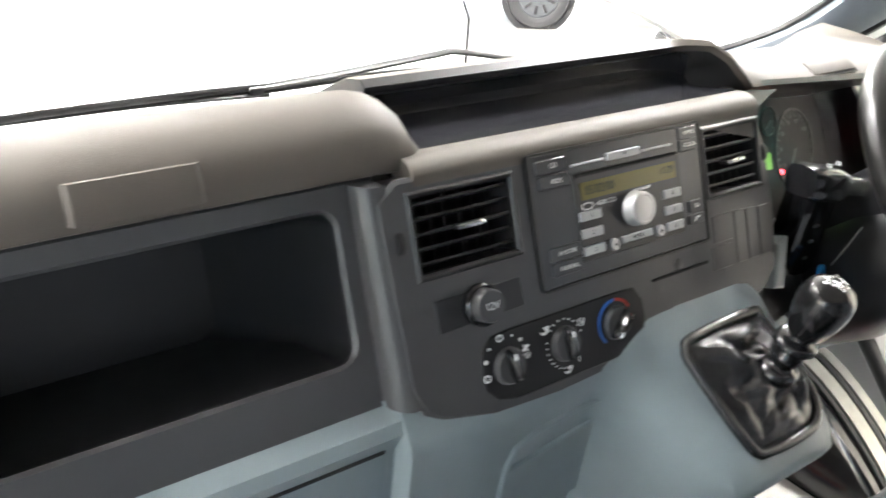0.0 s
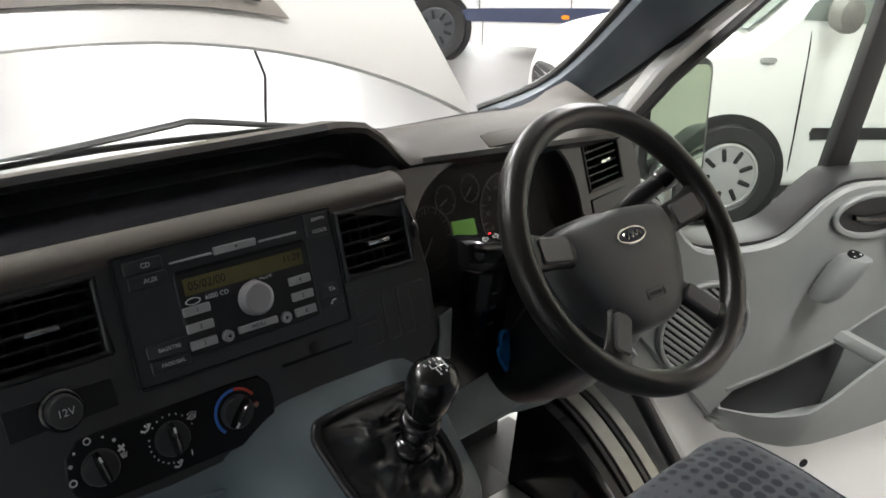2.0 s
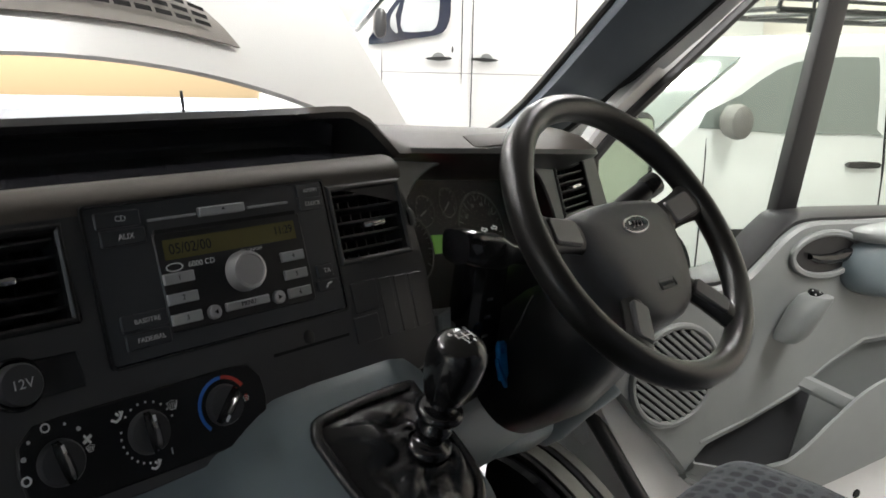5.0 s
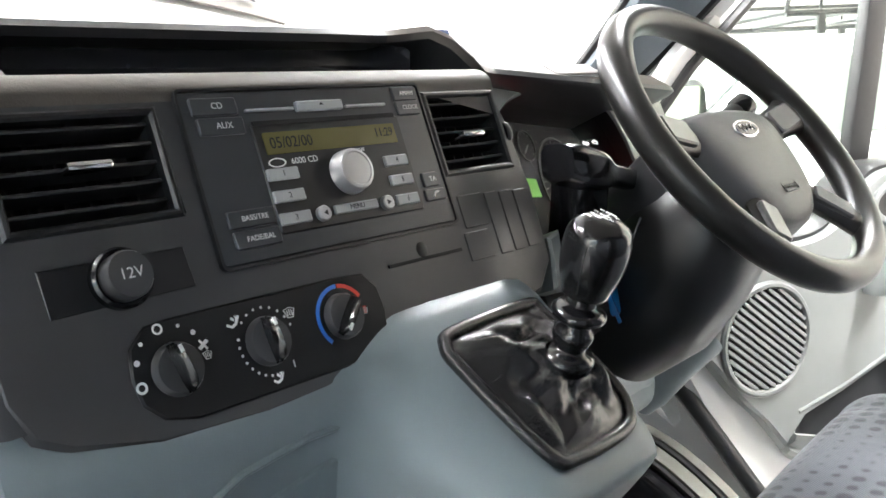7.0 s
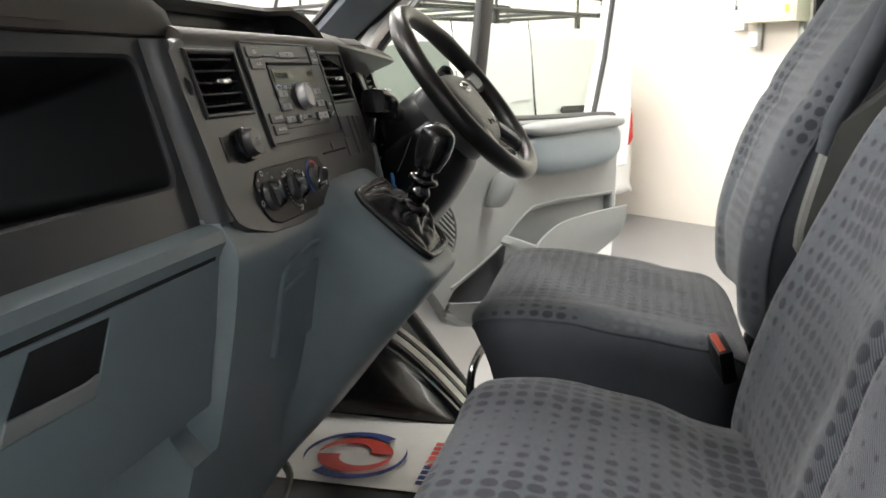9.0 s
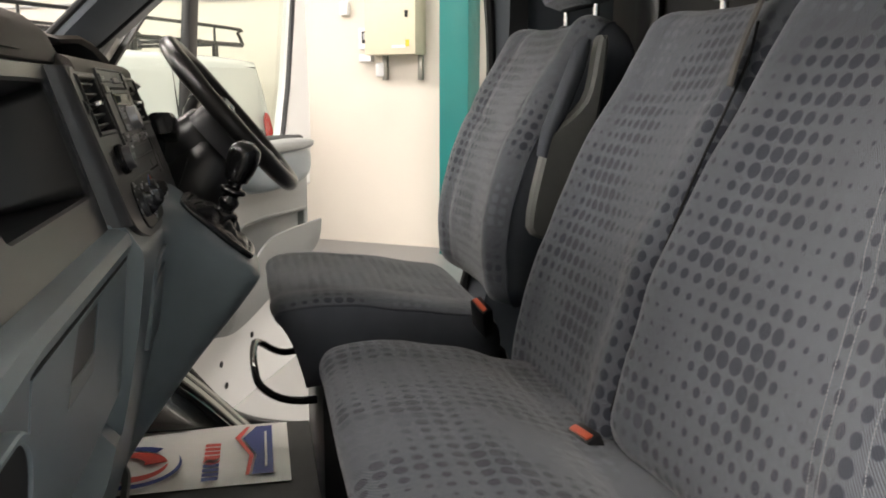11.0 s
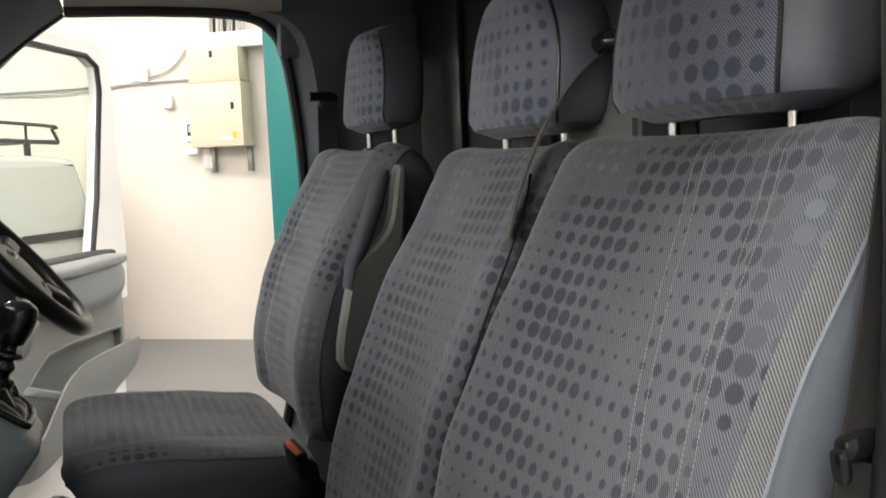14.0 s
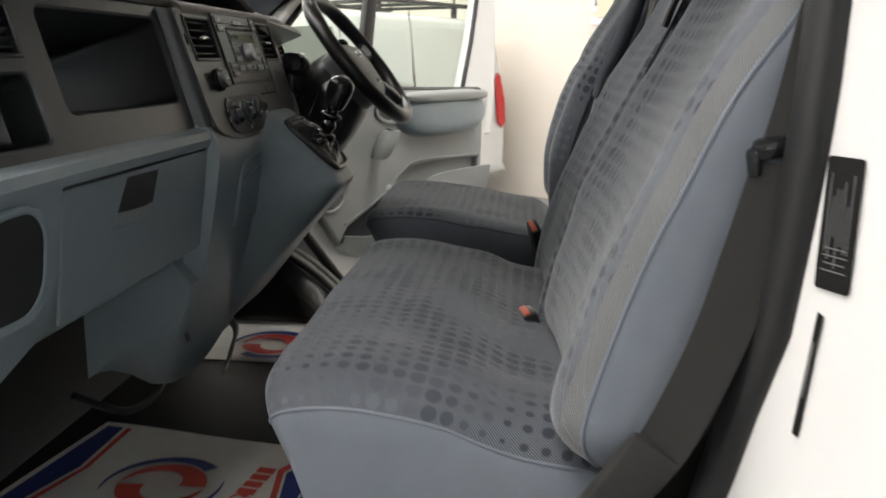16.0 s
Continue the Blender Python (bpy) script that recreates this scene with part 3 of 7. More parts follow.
plate(bm, round_rect(-0.1255, cy(1.380), 0.1145, cy(1.5035), 0.005), 0.004, CON @ pose(0, 0, 0.0002), holes=(round_rect(-0.1235, cy(1.382), 0.1125, cy(1.5015), 0.004),), top=0.004)
part("bezel", bm, M_BLACK, radio)
bm = mesh()
plate(bm, round_rect(-0.071, cy(1.397), 0.078, cy(1.476), 0.003), 0.003, R, ch=0.001, top=0.0035)
part("inner_panel", bm, M_BLACK, radio, "black inner panel")
bm = mesh()
plate(bm, round_rect(-0.064, cy(1.4535), 0.069, cy(1.4695), 0.001), 0.002, R, top=0.0045)
disp = part("display", bm, M_AMBER, radio, "dim olive LCD display")
lettering("05/02/00", R @ pose(-0.060, cy(1.4612), 0.0047), 0.0125, M_DARK, disp, "LEFT", depth=0.0001, squeeze=0.9)
lettering("11:29", R @ pose(0.066, cy(1.4625), 0.0047), 0.0105, M_DARK, disp, "RIGHT", depth=0.0001, squeeze=0.9)
bm = mesh()
box(bm, (0.002, cy(1.4765), 0.003), (0.142, 0.0035, 0.003), R)
part("disc_slot", bm, M_DARK, radio)
for x0, x1, z in ((-0.072, -0.028, 1.4865), (0.024, 0.068, 1.486)):
    bm = mesh()
    box(bm, ((x0 + x1) / 2, cy(z), 0.003), (x1 - x0, 0.0022, 0.003), R, r=0.0006, seg=1)
    part("trim_line", bm, M_BUTTON, radio)


def key(x0, x1, z0, z1, mat_=None, h=0.0035, text="", ink=None, size=0.006):
    bm = mesh()
    plate(bm, round_rect(x0, cy(z0), x1, cy(z1), 0.0012, 3), 0.004, R, ch=0.0009, top=h + 0.0025)
    k = part("button", bm, mat_ or M_BUTTON, radio)
    if text:
        lettering(text, R @ pose((x0 + x1) / 2, (cy(z0) + cy(z1)) / 2, h + 0.0027), size, ink or M_DARK, k, depth=0.0001)
    return k


eject = key(-0.026, 0.020, 1.4838, 1.4912)
bm = mesh()
plate(bm, [(-0.0045, cy(1.4872)), (-0.0005, cy(1.4872)), (-0.0025, cy(1.4892))], 0.0002, R, top=0.0064)
part("eject_mark", bm, M_DARK, eject)
for i, z in enumerate((1.439, 1.423, 1.407)):
    key(-0.070, -0.042, z - 0.0043, z + 0.0043, text=str(i + 1))
    key(0.047, 0.073, z - 0.0043, z + 0.0043, text=str(i + 4))
key(-0.019, 0.026, 1.4042, 1.4112, text="MENU", size=0.0055)
for x, s in ((-0.031, -1), (0.0355, 1)):
    bm = mesh()
    lathe(bm, [(0.006, 0.0), (0.006, 0.006), (0.005, 0.007), (0.0, 0.007)], R @ pose(x, cy(1.4065), 0.0015), 20)
    k = part("seek_button", bm, M_SILVER, radio)
    bm = mesh()
    plate(bm, [(x - 0.002 * s, cy(1.4065) - 0.0022), (x - 0.002 * s, cy(1.4065) + 0.0022), (x + 0.002 * s, cy(1.4065))], 0.0002, R, top=0.0088)
    part("arrow", bm, M_DARK, k)
bm = mesh()
lathe(bm, [(0.0180, 0.003), (0.0180, 0.005), (0.0172, 0.006), (0.0168, 0.014), (0.0158, 0.016), (0.0138, 0.0165), (0.013, 0.0155), (0.0, 0.0158)], R @ pose(0.006, cy(1.434), 0), 36)
part("volume_knob", bm, M_SILVER, radio, "satin silver volume knob")
lettering("VOL ON/OFF", R @ pose(0.018, cy(1.4505), 0.0037), 0.0042, M_INK, radio, depth=0.0001)
lettering("6000 CD", R @ pose(-0.032, cy(1.4475), 0.0037), 0.0068, M_INK, radio, depth=0.0001)
bm = mesh()
plate(bm, [(-0.0575 + 0.008 * math.cos(a), cy(1.4475) + 0.0036 * math.sin(a)) for a in (2 * math.pi * k / 24 for k in range(24))], 0.0003, R, holes=([(-0.0575 + 0.0068 * math.cos(a), cy(1.4475) + 0.0027 * math.sin(a)) for a in (2 * math.pi * k / 24 for k in range(24))],), top=0.0039)
part("oval_badge", bm, M_INK, radio)
for x0, x1, z, s in ((-0.116, -0.078, 1.4905, "CD"), (-0.114, -0.076, 1.4765, "AUX"), (-0.112, -0.072, 1.412, "BASS/TRE"), (-0.111, -0.072, 1.398, "FADE/BAL"), (0.080, 0.108, 1.494, "AM/FM"), (0.080, 0.108, 1.482, "CLOCK"), (0.085, 0.104, 1.420, "TA")):
    bm = mesh()
    plate(bm, round_rect(x0, cy(z - 0.0062), x1, cy(z + 0.0062), 0.002, 3), 0.003, R, ch=0.0009, top=0.0042)
    k = part("side_button", bm, M_RADIO, radio)
    lettering(s, R @ pose((x0 + x1) / 2 + 0.002, cy(z), 0.0044), 0.0055 if len(s) > 3 else 0.0066, M_INK, k, depth=0.0001)
bm = mesh()
plate(bm, round_rect(0.083, cy(1.402), 0.108, cy(1.412), 0.002, 3), 0.003, R, ch=0.0009, top=0.0042)
k = part("side_button", bm, M_RADIO, radio)
bm = mesh()
tube(bm, [R @ Vector((0.092, cy(1.405), 0.0045)), R @ Vector((0.095, cy(1.4085), 0.0045)), R @ Vector((0.099, cy(1.409), 0.0045))], 0.0009, 6)
part("handset_mark", bm, M_INK, k)

# 12 V socket; a thin black plate paints the shade of its scooped recess
bm = mesh()
plate(bm, on_face([(-0.243, 1.402), (-0.148, 1.402), (-0.146, 1.376), (-0.242, 1.374)][::-1]), 0.002, CON, ch=0.0005, top=0.0006)
part("socket_scoop_shade", bm, M_BLACK, dash)
sock = thing("power_socket", tuple(CON @ Vector((-0.196, cy(1.389), 0))), "black capped 12 V power socket", "power socket")
bm = mesh()
lathe(bm, [(0.0195, 0.0), (0.0195, 0.006), (0.0178, 0.008), (0.0165, 0.008), (0.016, 0.004)], CON @ pose(-0.196, cy(1.389), 0.001), 32)
part("collar", bm, M_GLOSS, sock)
bm = mesh()
lathe(bm, [(0.0152, 0.0), (0.0152, 0.014), (0.014, 0.0165), (0.0, 0.017)], CON @ pose(-0.196, cy(1.389), 0.002), 32)
cap = part("cap", bm, M_PANEL, sock)
lettering("12V", CON @ pose(-0.196, cy(1.389), 0.0192), 0.0098, M_INK, cap, depth=0.0001)

# heater controls
bm = mesh()
plate(bm, on_face([(-0.206, 1.330), (-0.203, 1.348), (-0.190, 1.359), (-0.170, 1.3605), (-0.03, 1.3605), (-0.008, 1.359), (0.003, 1.347), (0.005, 1.33), (0.001, 1.311), (-0.010, 1.302), (-0.03, 1.2975), (-0.17, 1.2975), (-0.192, 1.303), (-0.203, 1.314)][::-1]), 0.006, CON, ch=0.0015, top=0.0022)
heater = thing("heater_control", tuple(CON @ Vector((-0.1, cy(1.33), 0))), "gloss black heater control panel with three rotary dials", "heater control")
part("control_plate", bm, material("satin_black_plate", (0.007, 0.007, 0.008), 0.38, bump=0.05, var=0.2, spec=0.3), heater)
H0 = CON @ pose(0, 0, 0.0024)
for x, z, a in ((-0.176, 1.3295, 12), (-0.107, 1.3305, 5), (-0.038, 1.3325, -42)):
    c = (x, cy(z))
    bm = mesh()
    lathe(bm, [(0.0175, 0.0), (0.017, 0.003), (0.0155, 0.006), (0.0, 0.0065)], H0 @ pose(*c, 0), 28)
    dial = part("dial", bm, M_PANEL, heater, "black rotary dial")
    bm = mesh()
    rs = []
    for k in range(9):
        s = -1 + k / 4
        w, h = 0.0042 * (1 - 0.35 * abs(s) ** 3), 0.006 + 0.013 * (1 - abs(s) ** 4)
        y = 0.0165 * s
        rs.append([H0 @ pose(*c, 0, 0, 0, a) @ Vector(p) for p in ((-w, y, 0.005), (-w * 0.75, y, h * 0.8), (0, y, h), (w * 0.75, y, h * 0.8), (w, y, 0.005))])
    rings(bm, rs)
    part("grip", bm, M_GLOSS, dial)
    bm = mesh()
    box(bm, (0, 0.0115 if a > -20 else -0.0125, 0.0165), (0.0022, 0.0055, 0.001), H0 @ pose(*c, 0, 0, 0, a))
    part("pointer", bm, M_INK, dial)


def dot(x, z, r, mat_=M_INK, ring=0.0):
    bm = mesh()
    if ring:
        plate(bm, circle(x, cy(z), r, 16), 0.0003, H0, holes=(circle(x, cy(z), ring, 16),), top=0.0003)
    else:
        plate(bm, circle(x, cy(z), r, 10), 0.0003, H0, top=0.0003)
    part("mark", bm, mat_, heater)


dot(-0.182, 1.3555, 0.0036, ring=0.0023)
for x, z, r in ((-0.195, 1.3492, 0.0014), (-0.2005, 1.339, 0.002), (-0.168, 1.3545, 0.0012), (-0.159, 1.3485, 0.0018)):
    dot(x, z, r)
dot(-0.2015, 1.3245, 0.0038, ring=0.0022)
for k in range(8):
    a = radians(118 - 118 * k / 7)
    dot(-0.107 + 0.0225 * math.cos(a + 0.3), 1.3305 + 0.0225 * math.sin(a + 0.3), 0.0010)
for k in range(8):
    a = radians(165 + 95 * k / 7)
    dot(-0.107 + 0.0225 * math.cos(a), 1.3305 + 0.0225 * math.sin(a), 0.0010)


def mark(strokes, x, z, s, w=0.0008):
    bm = mesh()
    for st in strokes:
        tube(bm, [H0 @ Vector((x + a * s, cy(z) + b * s, 0.0003)) for a, b in st], w, 5, flat=0.4)
    part("symbol", bm, M_INK, heater)


seat_mark = [((-1, -0.2), (-0.3, -0.6), (0.3, -0.3), (0.9, 0.7)), ((-0.2, 0.6), (0.2, 0.2)), ((0.4, 0.8), (0.6, 0.2))]
screen_mark = [((-1, 0.6), (-0.5, -0.7), (0.5, -0.7), (1, 0.6), (0, 0.9), (-1, 0.6)), ((-0.4, -0.4), (-0.4, 0.5)), ((0, -0.4), (0, 0.6)), ((0.4, -0.4), (0.4, 0.5))]
fan_mark = [((0, 0), (0.8, 0.5)), ((0, 0), (-0.5, 0.8)), ((0, 0), (-0.8, -0.5)), ((0, 0), (0.5, -0.8))]
mark(fan_mark, -0.1545, 1.3395, 0.0042, 0.0014)
mark(screen_mark, -0.1535, 1.3325, 0.0032, 0.0007)
mark(seat_mark, -0.129, 1.348, 0.0052, 0.0012)
mark(screen_mark, -0.0835, 1.3445, 0.0045)
mark(seat_mark, -0.1065, 1.3055, 0.0046, 0.0012)
mark([((0, -1), (0, 1))], -0.0915, 1.3115, 0.0025, 0.0011)
mark(screen_mark, -0.0165, 1.332, 0.0028, 0.0006)
for a0, a1, mt, r1 in ((88, 225, M_BLUE, 0.0245), (30, 86, M_RED, 0.0245), (-6, 8, M_RED, 0.0235)):
    bm = mesh()
    arc_band(bm, -0.038, cy(1.3325), r1 - 0.0030, r1, a0, a1, 0.0004, H0)
    part("scale_band", bm, mt, heater, "blue to red temperature band")

# card slot, blank switches
bm = mesh()
box(bm, (0.066, cy(1.3585), 0.0005), (0.088, 0.0028, 0.002), CON @ pose(0, 0, 0))
part("ticket_slot", bm, M_DARK, dash)
bm = mesh()
lathe(bm, [(0.008, 0.0), (0.006, 0.0012), (0.0, 0.0014)], CON @ pose(0.064, cy(1.366), -0.0008), 16)
part("thumb_notch", bm, M_BLACK, dash)
for x0, x1, z0, z1 in ((0.124, 0.157, 1.374, 1.403), (0.119, 0.152, 1.346, 1.371), (0.161, 0.178, 1.346, 1.402), (0.182, 0.199, 1.346, 1.401), (0.203, 0.222, 1.346, 1.40)):
    bm = mesh()
    plate(bm, round_rect(x0, cy(z0), x1, cy(z1), 0.002, 3), 0.004, CON, ch=0.0008, top=0.0012)
    part("blank_switch", bm, M_PANEL, dash, "blank charcoal switch cover")

# rolled upper edge over the centre panel
def bar(bm, x0, x1, sec, n=2):
    """A section of (y, z) points drawn along x."""
    return rings(bm, [[(x0 + (x1 - x0) * k / (n - 1), y, z) for y, z in sec] for k in range(n)])


sec = smooth_path([(0.848, 1.497, 0), (0.850, 1.506, 0), (0.857, 1.513, 0), (0.868, 1.517, 0), (0.882, 1.517, 0)], 4)
bm = mesh()
bar(bm, -0.245, 0.222, [(p.x, p.y) for p in sec] + [(0.884, 1.50), (0.862, 1.485)])
part("upper_roll", bm, M_TOP, dash, "taupe sheened upper edge")

# open tray under the centre hood
bm = mesh()
box(bm, (-0.01, 1.0, 1.499), (0.46, 0.22, 0.02), r=0.004)
box(bm, (-0.01, 1.085, 1.498), (0.46, 0.012, 0.03))
part("hood_tray", bm, M_GLOSS, dash, "glossy black tray under the hood")
HOOD = [(0.964, 1.545), (0.952, 1.550), (0.949, 1.557), (0.957, 1.563), (0.984, 1.559), (1.05, 1.528), (1.14, 1.488), (1.26, 1.44), (1.35, 1.40), (1.35, 1.38), (1.1, 1.485)]
DRIVER_BROW = [(0.920, 1.490), (0.897, 1.499), (0.889, 1.505), (0.893, 1.511), (0.921, 1.527), (0.960, 1.533), (1.10, 1.493), (1.2, 1.463), (1.33, 1.418), (1.33, 1.36), (1.0, 1.45)]
rs = []
for k in range(91):
    x = -0.232 + 1.10 * k / 90
    b = min(1.0, max(0.0, (x - 0.190) / 0.065))
    b = b * b * (3 - 2 * b)
    fall = min(1.0, max(0.0, (x - 0.218) / 0.040))
    fall = fall * fall * (3 - 2 * fall)
    hook = 0.007 * math.exp(-((x - 0.246) / 0.022) ** 2)
    swell_ = 0.004 * math.exp(-((x - 0.220) / 0.024) ** 2)
    r = max(0.0, (x - 0.6) / 0.3)
    lean = -0.07 * (min(0.6, max(0.24, x)) - 0.4) * fall
    row = []
    for (y0, z0), (y1, z1) in zip(HOOD, DRIVER_BROW):
        y, z = y0 * (1 - b) + y1 * b, z0 * (1 - fall) + z1 * fall
        near = max(0.0, 1 - (y - 0.88) / 0.16)
        row.append((x, y - hook * near + 0.26 * (max(0.0, x - 0.67) / 0.2) ** 1.5 * max(0, 1 - (y - 0.9) / 0.4), z + swell_ * near - 0.022 * r + lean * min(1.0, max(0.0, 1 - (y - 0.95) / 0.15))))
    rs.append(row)
bm = mesh()
rings(bm, rs, caps=False, keep=lambda i, j: 3 <= j <= 7 or (1 <= j <= 2 and 34 <= i <= 41))
part("hood_and_brow", bm, M_TOP, dash, "taupe-black hood curving down into the driver brow")
# underside of the same skin, coloured black for the shade beneath it
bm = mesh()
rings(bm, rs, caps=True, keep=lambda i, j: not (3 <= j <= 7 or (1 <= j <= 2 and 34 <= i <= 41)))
part("shaded_brow_underside", bm, M_BLACK, dash, "hood underside, coloured black for its shade")

# added black panel stands in for the dark of the open tray
bm = mesh()
rs = []
for k in range(31):
    x = -0.231 + 0.450 * k / 30
    e = max(0.0, (x - 0.150) / 0.069)
    pull = 0.020 * e * e
    rs.append([(x, y - pull * w, z - 0.010 * e ** 3 * w) for y, z, w in ((0.958, 1.552, 0), (0.968, 1.547, 0.6), (0.976, 1.538, 1), (0.978, 1.528, 1), (0.970, 1.518, 1), (0.945, 1.5125, 0.6), (0.879, 1.5145, 0))])
rings(bm, rs, closed=False)
bmesh.ops.solidify(bm, geom=list(bm.faces), thickness=0.003)
part("tray_shade_panel", bm, material("satin_gloss_black_panel", (0.016, 0.016, 0.019), 0.2, bump=0.06, fine=300, var=0.25, coat=0.25), dash, "glossy black panel standing in for the dark open tray")

# passenger brow with its shallow oblong recess
BROW = [(0.93, 1.497), (0.882, 1.499), (0.868, 1.506), (0.866, 1.520), (0.874, 1.541), (0.893, 1.557), (0.925, 1.565), (1.0, 1.546), (1.1, 1.514), (1.22, 1.478), (1.34, 1.44), (1.34, 1.41), (1.0, 1.47)]
bm = mesh()
rs = []
for k in range(41):
    x = -0.91 + 0.695 * k / 40
    e = max(0.0, (x + 0.275) / 0.06)
    sc = math.sqrt(max(0.0, 1 - min(1, e) ** 2)) if e > 0 else 1.0
    sc = 0.35 + 0.65 * sc
    rs.append([(x, 0.95 + (y - 0.95) * (0.9 + 0.1 * sc), 1.497 + (z - 1.497) * sc if z > 1.497 else z - 0.04 * (1 - sc)) for y, z in BROW])
rings(bm, rs)
part("passenger_brow", bm, M_TOP, dash, "taupe-black padded brow over the open shelf")
bm = mesh()
rs = [[(x, 0.8645 - d, 1.513), (x, 0.866 - d, 1.526), (x, 0.874 - d, 1.541), (x, 0.892, 1.54), (x, 0.875, 1.513)] for x, d in ((-0.512, 0.0), (-0.508, 0.004), (-0.42, 0.004), (-0.416, 0.0))]
rings(bm, rs)
part("brow_lid", bm, M_TOP, dash)

bm = mesh()
box(bm, (0, 0, 0), (0.104, 0.031, 0.003), pose(0.447, 0.9065, 1.5158, 31), r=0.001)
lid = part("brow_slot", bm, M_BLACK, dash, "dark joint round a small flush lid")
bm = mesh()
box(bm, (0, 0, 0.002), (0.096, 0.024, 0.003), pose(0.447, 0.9065, 1.5158, 31), r=0.001)
part("lid", bm, M_TOP, lid)

# open shelf, frame and lower dashboard on the passenger side
def shelf_y(z):
    return 0.826 + 0.30 * (z - 1.355)


SU = Vector((0, 0.30, 1)).normalized()
SN = Vector((0, -1, 0.30)).normalized()
SHELF = Matrix(((1, SU[0], SN[0], 0), (0, SU[1], SN[1], shelf_y(1.4)), (0, SU[2], SN[2], 1.4), (0, 0, 0, 1)))


def sy(z):
    return (z - 1.4) / SU.z


bm = mesh()
hole_a = round_rect(-0.648, sy(1.360), -0.312, sy(1.484), 0.016)
hole_b = round_rect(-0.815, sy(1.428), -0.705, sy(1.482), 0.008)
hole_c = round_rect(-0.825, sy(1.332), -0.702, sy(1.408), 0.012)
plate(bm, [(-0.92, sy(1.312)), (-0.270, sy(1.312)), (-0.270, sy(1.505)), (-0.92, sy(1.505))], 0.012, SHELF, holes=(hole_a, hole_b, hole_c), ch=0.003)
part("shelf_frame", bm, M_PANEL, dash, "charcoal frame round the open shelf")
for x0, z0, x1, z1, d, nm in ((-0.648, 1.360, -0.312, 1.484, 0.17, "shelf_bin"), (-0.825, 1.332, -0.702, 1.408, 0.09, "side_bin")):
    bm = mesh()
    y0, y1 = sy(z0), sy(z1)
    front, back = round_rect(x0, y0, x1, y1, 0.016), round_rect(x0 + 0.03, y0 + 0.012, x1 - 0.06, y1 - 0.01, 0.02)
    rings(bm, [[SHELF @ Vector((x, y, -0.006)) for x, y in front], [SHELF @ Vector((x, y, -d * 0.5)) for x, y in shrink(front, 0.006)], [SHELF @ Vector((x, y, -d)) for x, y in back]], caps=False)
    box(bm, ((x0 + x1) / 2 - 0.01, (y0 + y1) / 2, -d - 0.001), (x1 - x0, y1 - y0, 0.004), SHELF)
    part(nm, bm, M_BLACK, dash, "black open bin")
vent(-0.812, -0.708, 1.430, 1.480, dash, (-0.76, 1.455), SHELF)

# flank between the centre panel and the shelf
bm = mesh()
rs = []
for z in (1.318, 1.36, 1.42, 1.47, 1.502):
    x = -0.281 - 0.003 * (z - 1.318) / 0.18
    y = face_y(z)
    rs.append([(x + 0.012, y + 0.002, z), (x + 0.002, y + 0.001, z), (x - 0.006, y + 0.006, z), (x - 0.012, y + 0.016, z), (x - 0.014, y + 0.034, z), (x + 0.01, y + 0.045, z)])
rings(bm, rs)
part("panel_flank", bm, M_PANEL, dash)

# grey lower dashboard with ledge
LED = [(0.862, 1.318), (0.806, 1.317), (0.794, 1.312), (0.790, 1.300), (0.797, 1.283), (0.806, 1.20), (0.825, 1.13), (0.86, 1.095), (0.93, 1.085), (0.95, 1.2)]
bm = mesh()
rs = []
for k in range(20):
    x = -0.92 + 0.636 * k / 19
    left = max(0.0, (-0.72 - x) / 0.2)
    rs.append([(x, y - 0.01 * left, z - (0.05 * left if z < 1.2 else 0)) for y, z in LED])
rings(bm, rs)
lower = part("lower_dashboard", bm, M_GREY, dash, "blue-grey plastic lower dashboard")


def low_face(z):
    return 0.797 + (1.283 - z) * 0.1085


LU = Vector((0, -0.1085, 1)).normalized()
LN = Vector((0, -1, -0.1085)).normalized()
LOW = Matrix(((1, LU[0], LN[0], 0), (0, LU[1], LN[1], low_face(1.2)), (0, LU[2], LN[2], 1.2), (0, 0, 0, 1)))
bm = mesh()
box(bm, (0, 0, 0), (0.43, 0.004, 0.004), LOW @ pose(-0.52, 0.086, 0.0))
part("lid_gap", bm, M_DARK, lower)
bm = mesh()
plate(bm, round_rect(-0.735, -0.075, -0.302, 0.083, 0.006), 0.004, LOW, holes=([(-0.612, 0.016), (-0.500, 0.013), (-0.482, 0.076), (-0.578, 0.078)],), ch=0.0008, top=0.0018)
lid = part("glovebox_lid", bm, M_GREY, lower, "blue-grey glovebox lid")
# flat black plate behind the lid's hole paints the grip's shade
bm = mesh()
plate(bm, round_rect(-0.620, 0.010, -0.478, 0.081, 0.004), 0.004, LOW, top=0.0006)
part("handle_shade", bm, M_BLACK, lid)
# handle lip in a paler grey than the lid, painting its gloss
bm = mesh()
plate(bm, [(-0.611, 0.017), (-0.502, 0.014), (-0.497, 0.032), (-0.515, 0.030), (-0.545, 0.031), (-0.575, 0.033), (-0.604, 0.035)], 0.006, LOW, ch=0.0012, top=0.0030)
part("handle", bm, M_DOORGREY, lid, "glovebox handle, coloured pale for its gloss")
bm = mesh()
plate(bm, round_rect(-0.912, -0.040, -0.786, 0.084, 0.045, 8), 0.010, LOW @ pose(0, 0, 0.012), holes=(round_rect(-0.904, -0.030, -0.796, 0.078, 0.04, 8),), ch=0.0015, top=0.006)
part("cup_rim", bm, M_GREY, lower, "blue-grey rim of the cup recess")
# flat dark sheet stands for the shade inside the cup hollow
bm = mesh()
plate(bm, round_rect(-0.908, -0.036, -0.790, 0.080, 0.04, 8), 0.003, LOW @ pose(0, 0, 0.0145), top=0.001)
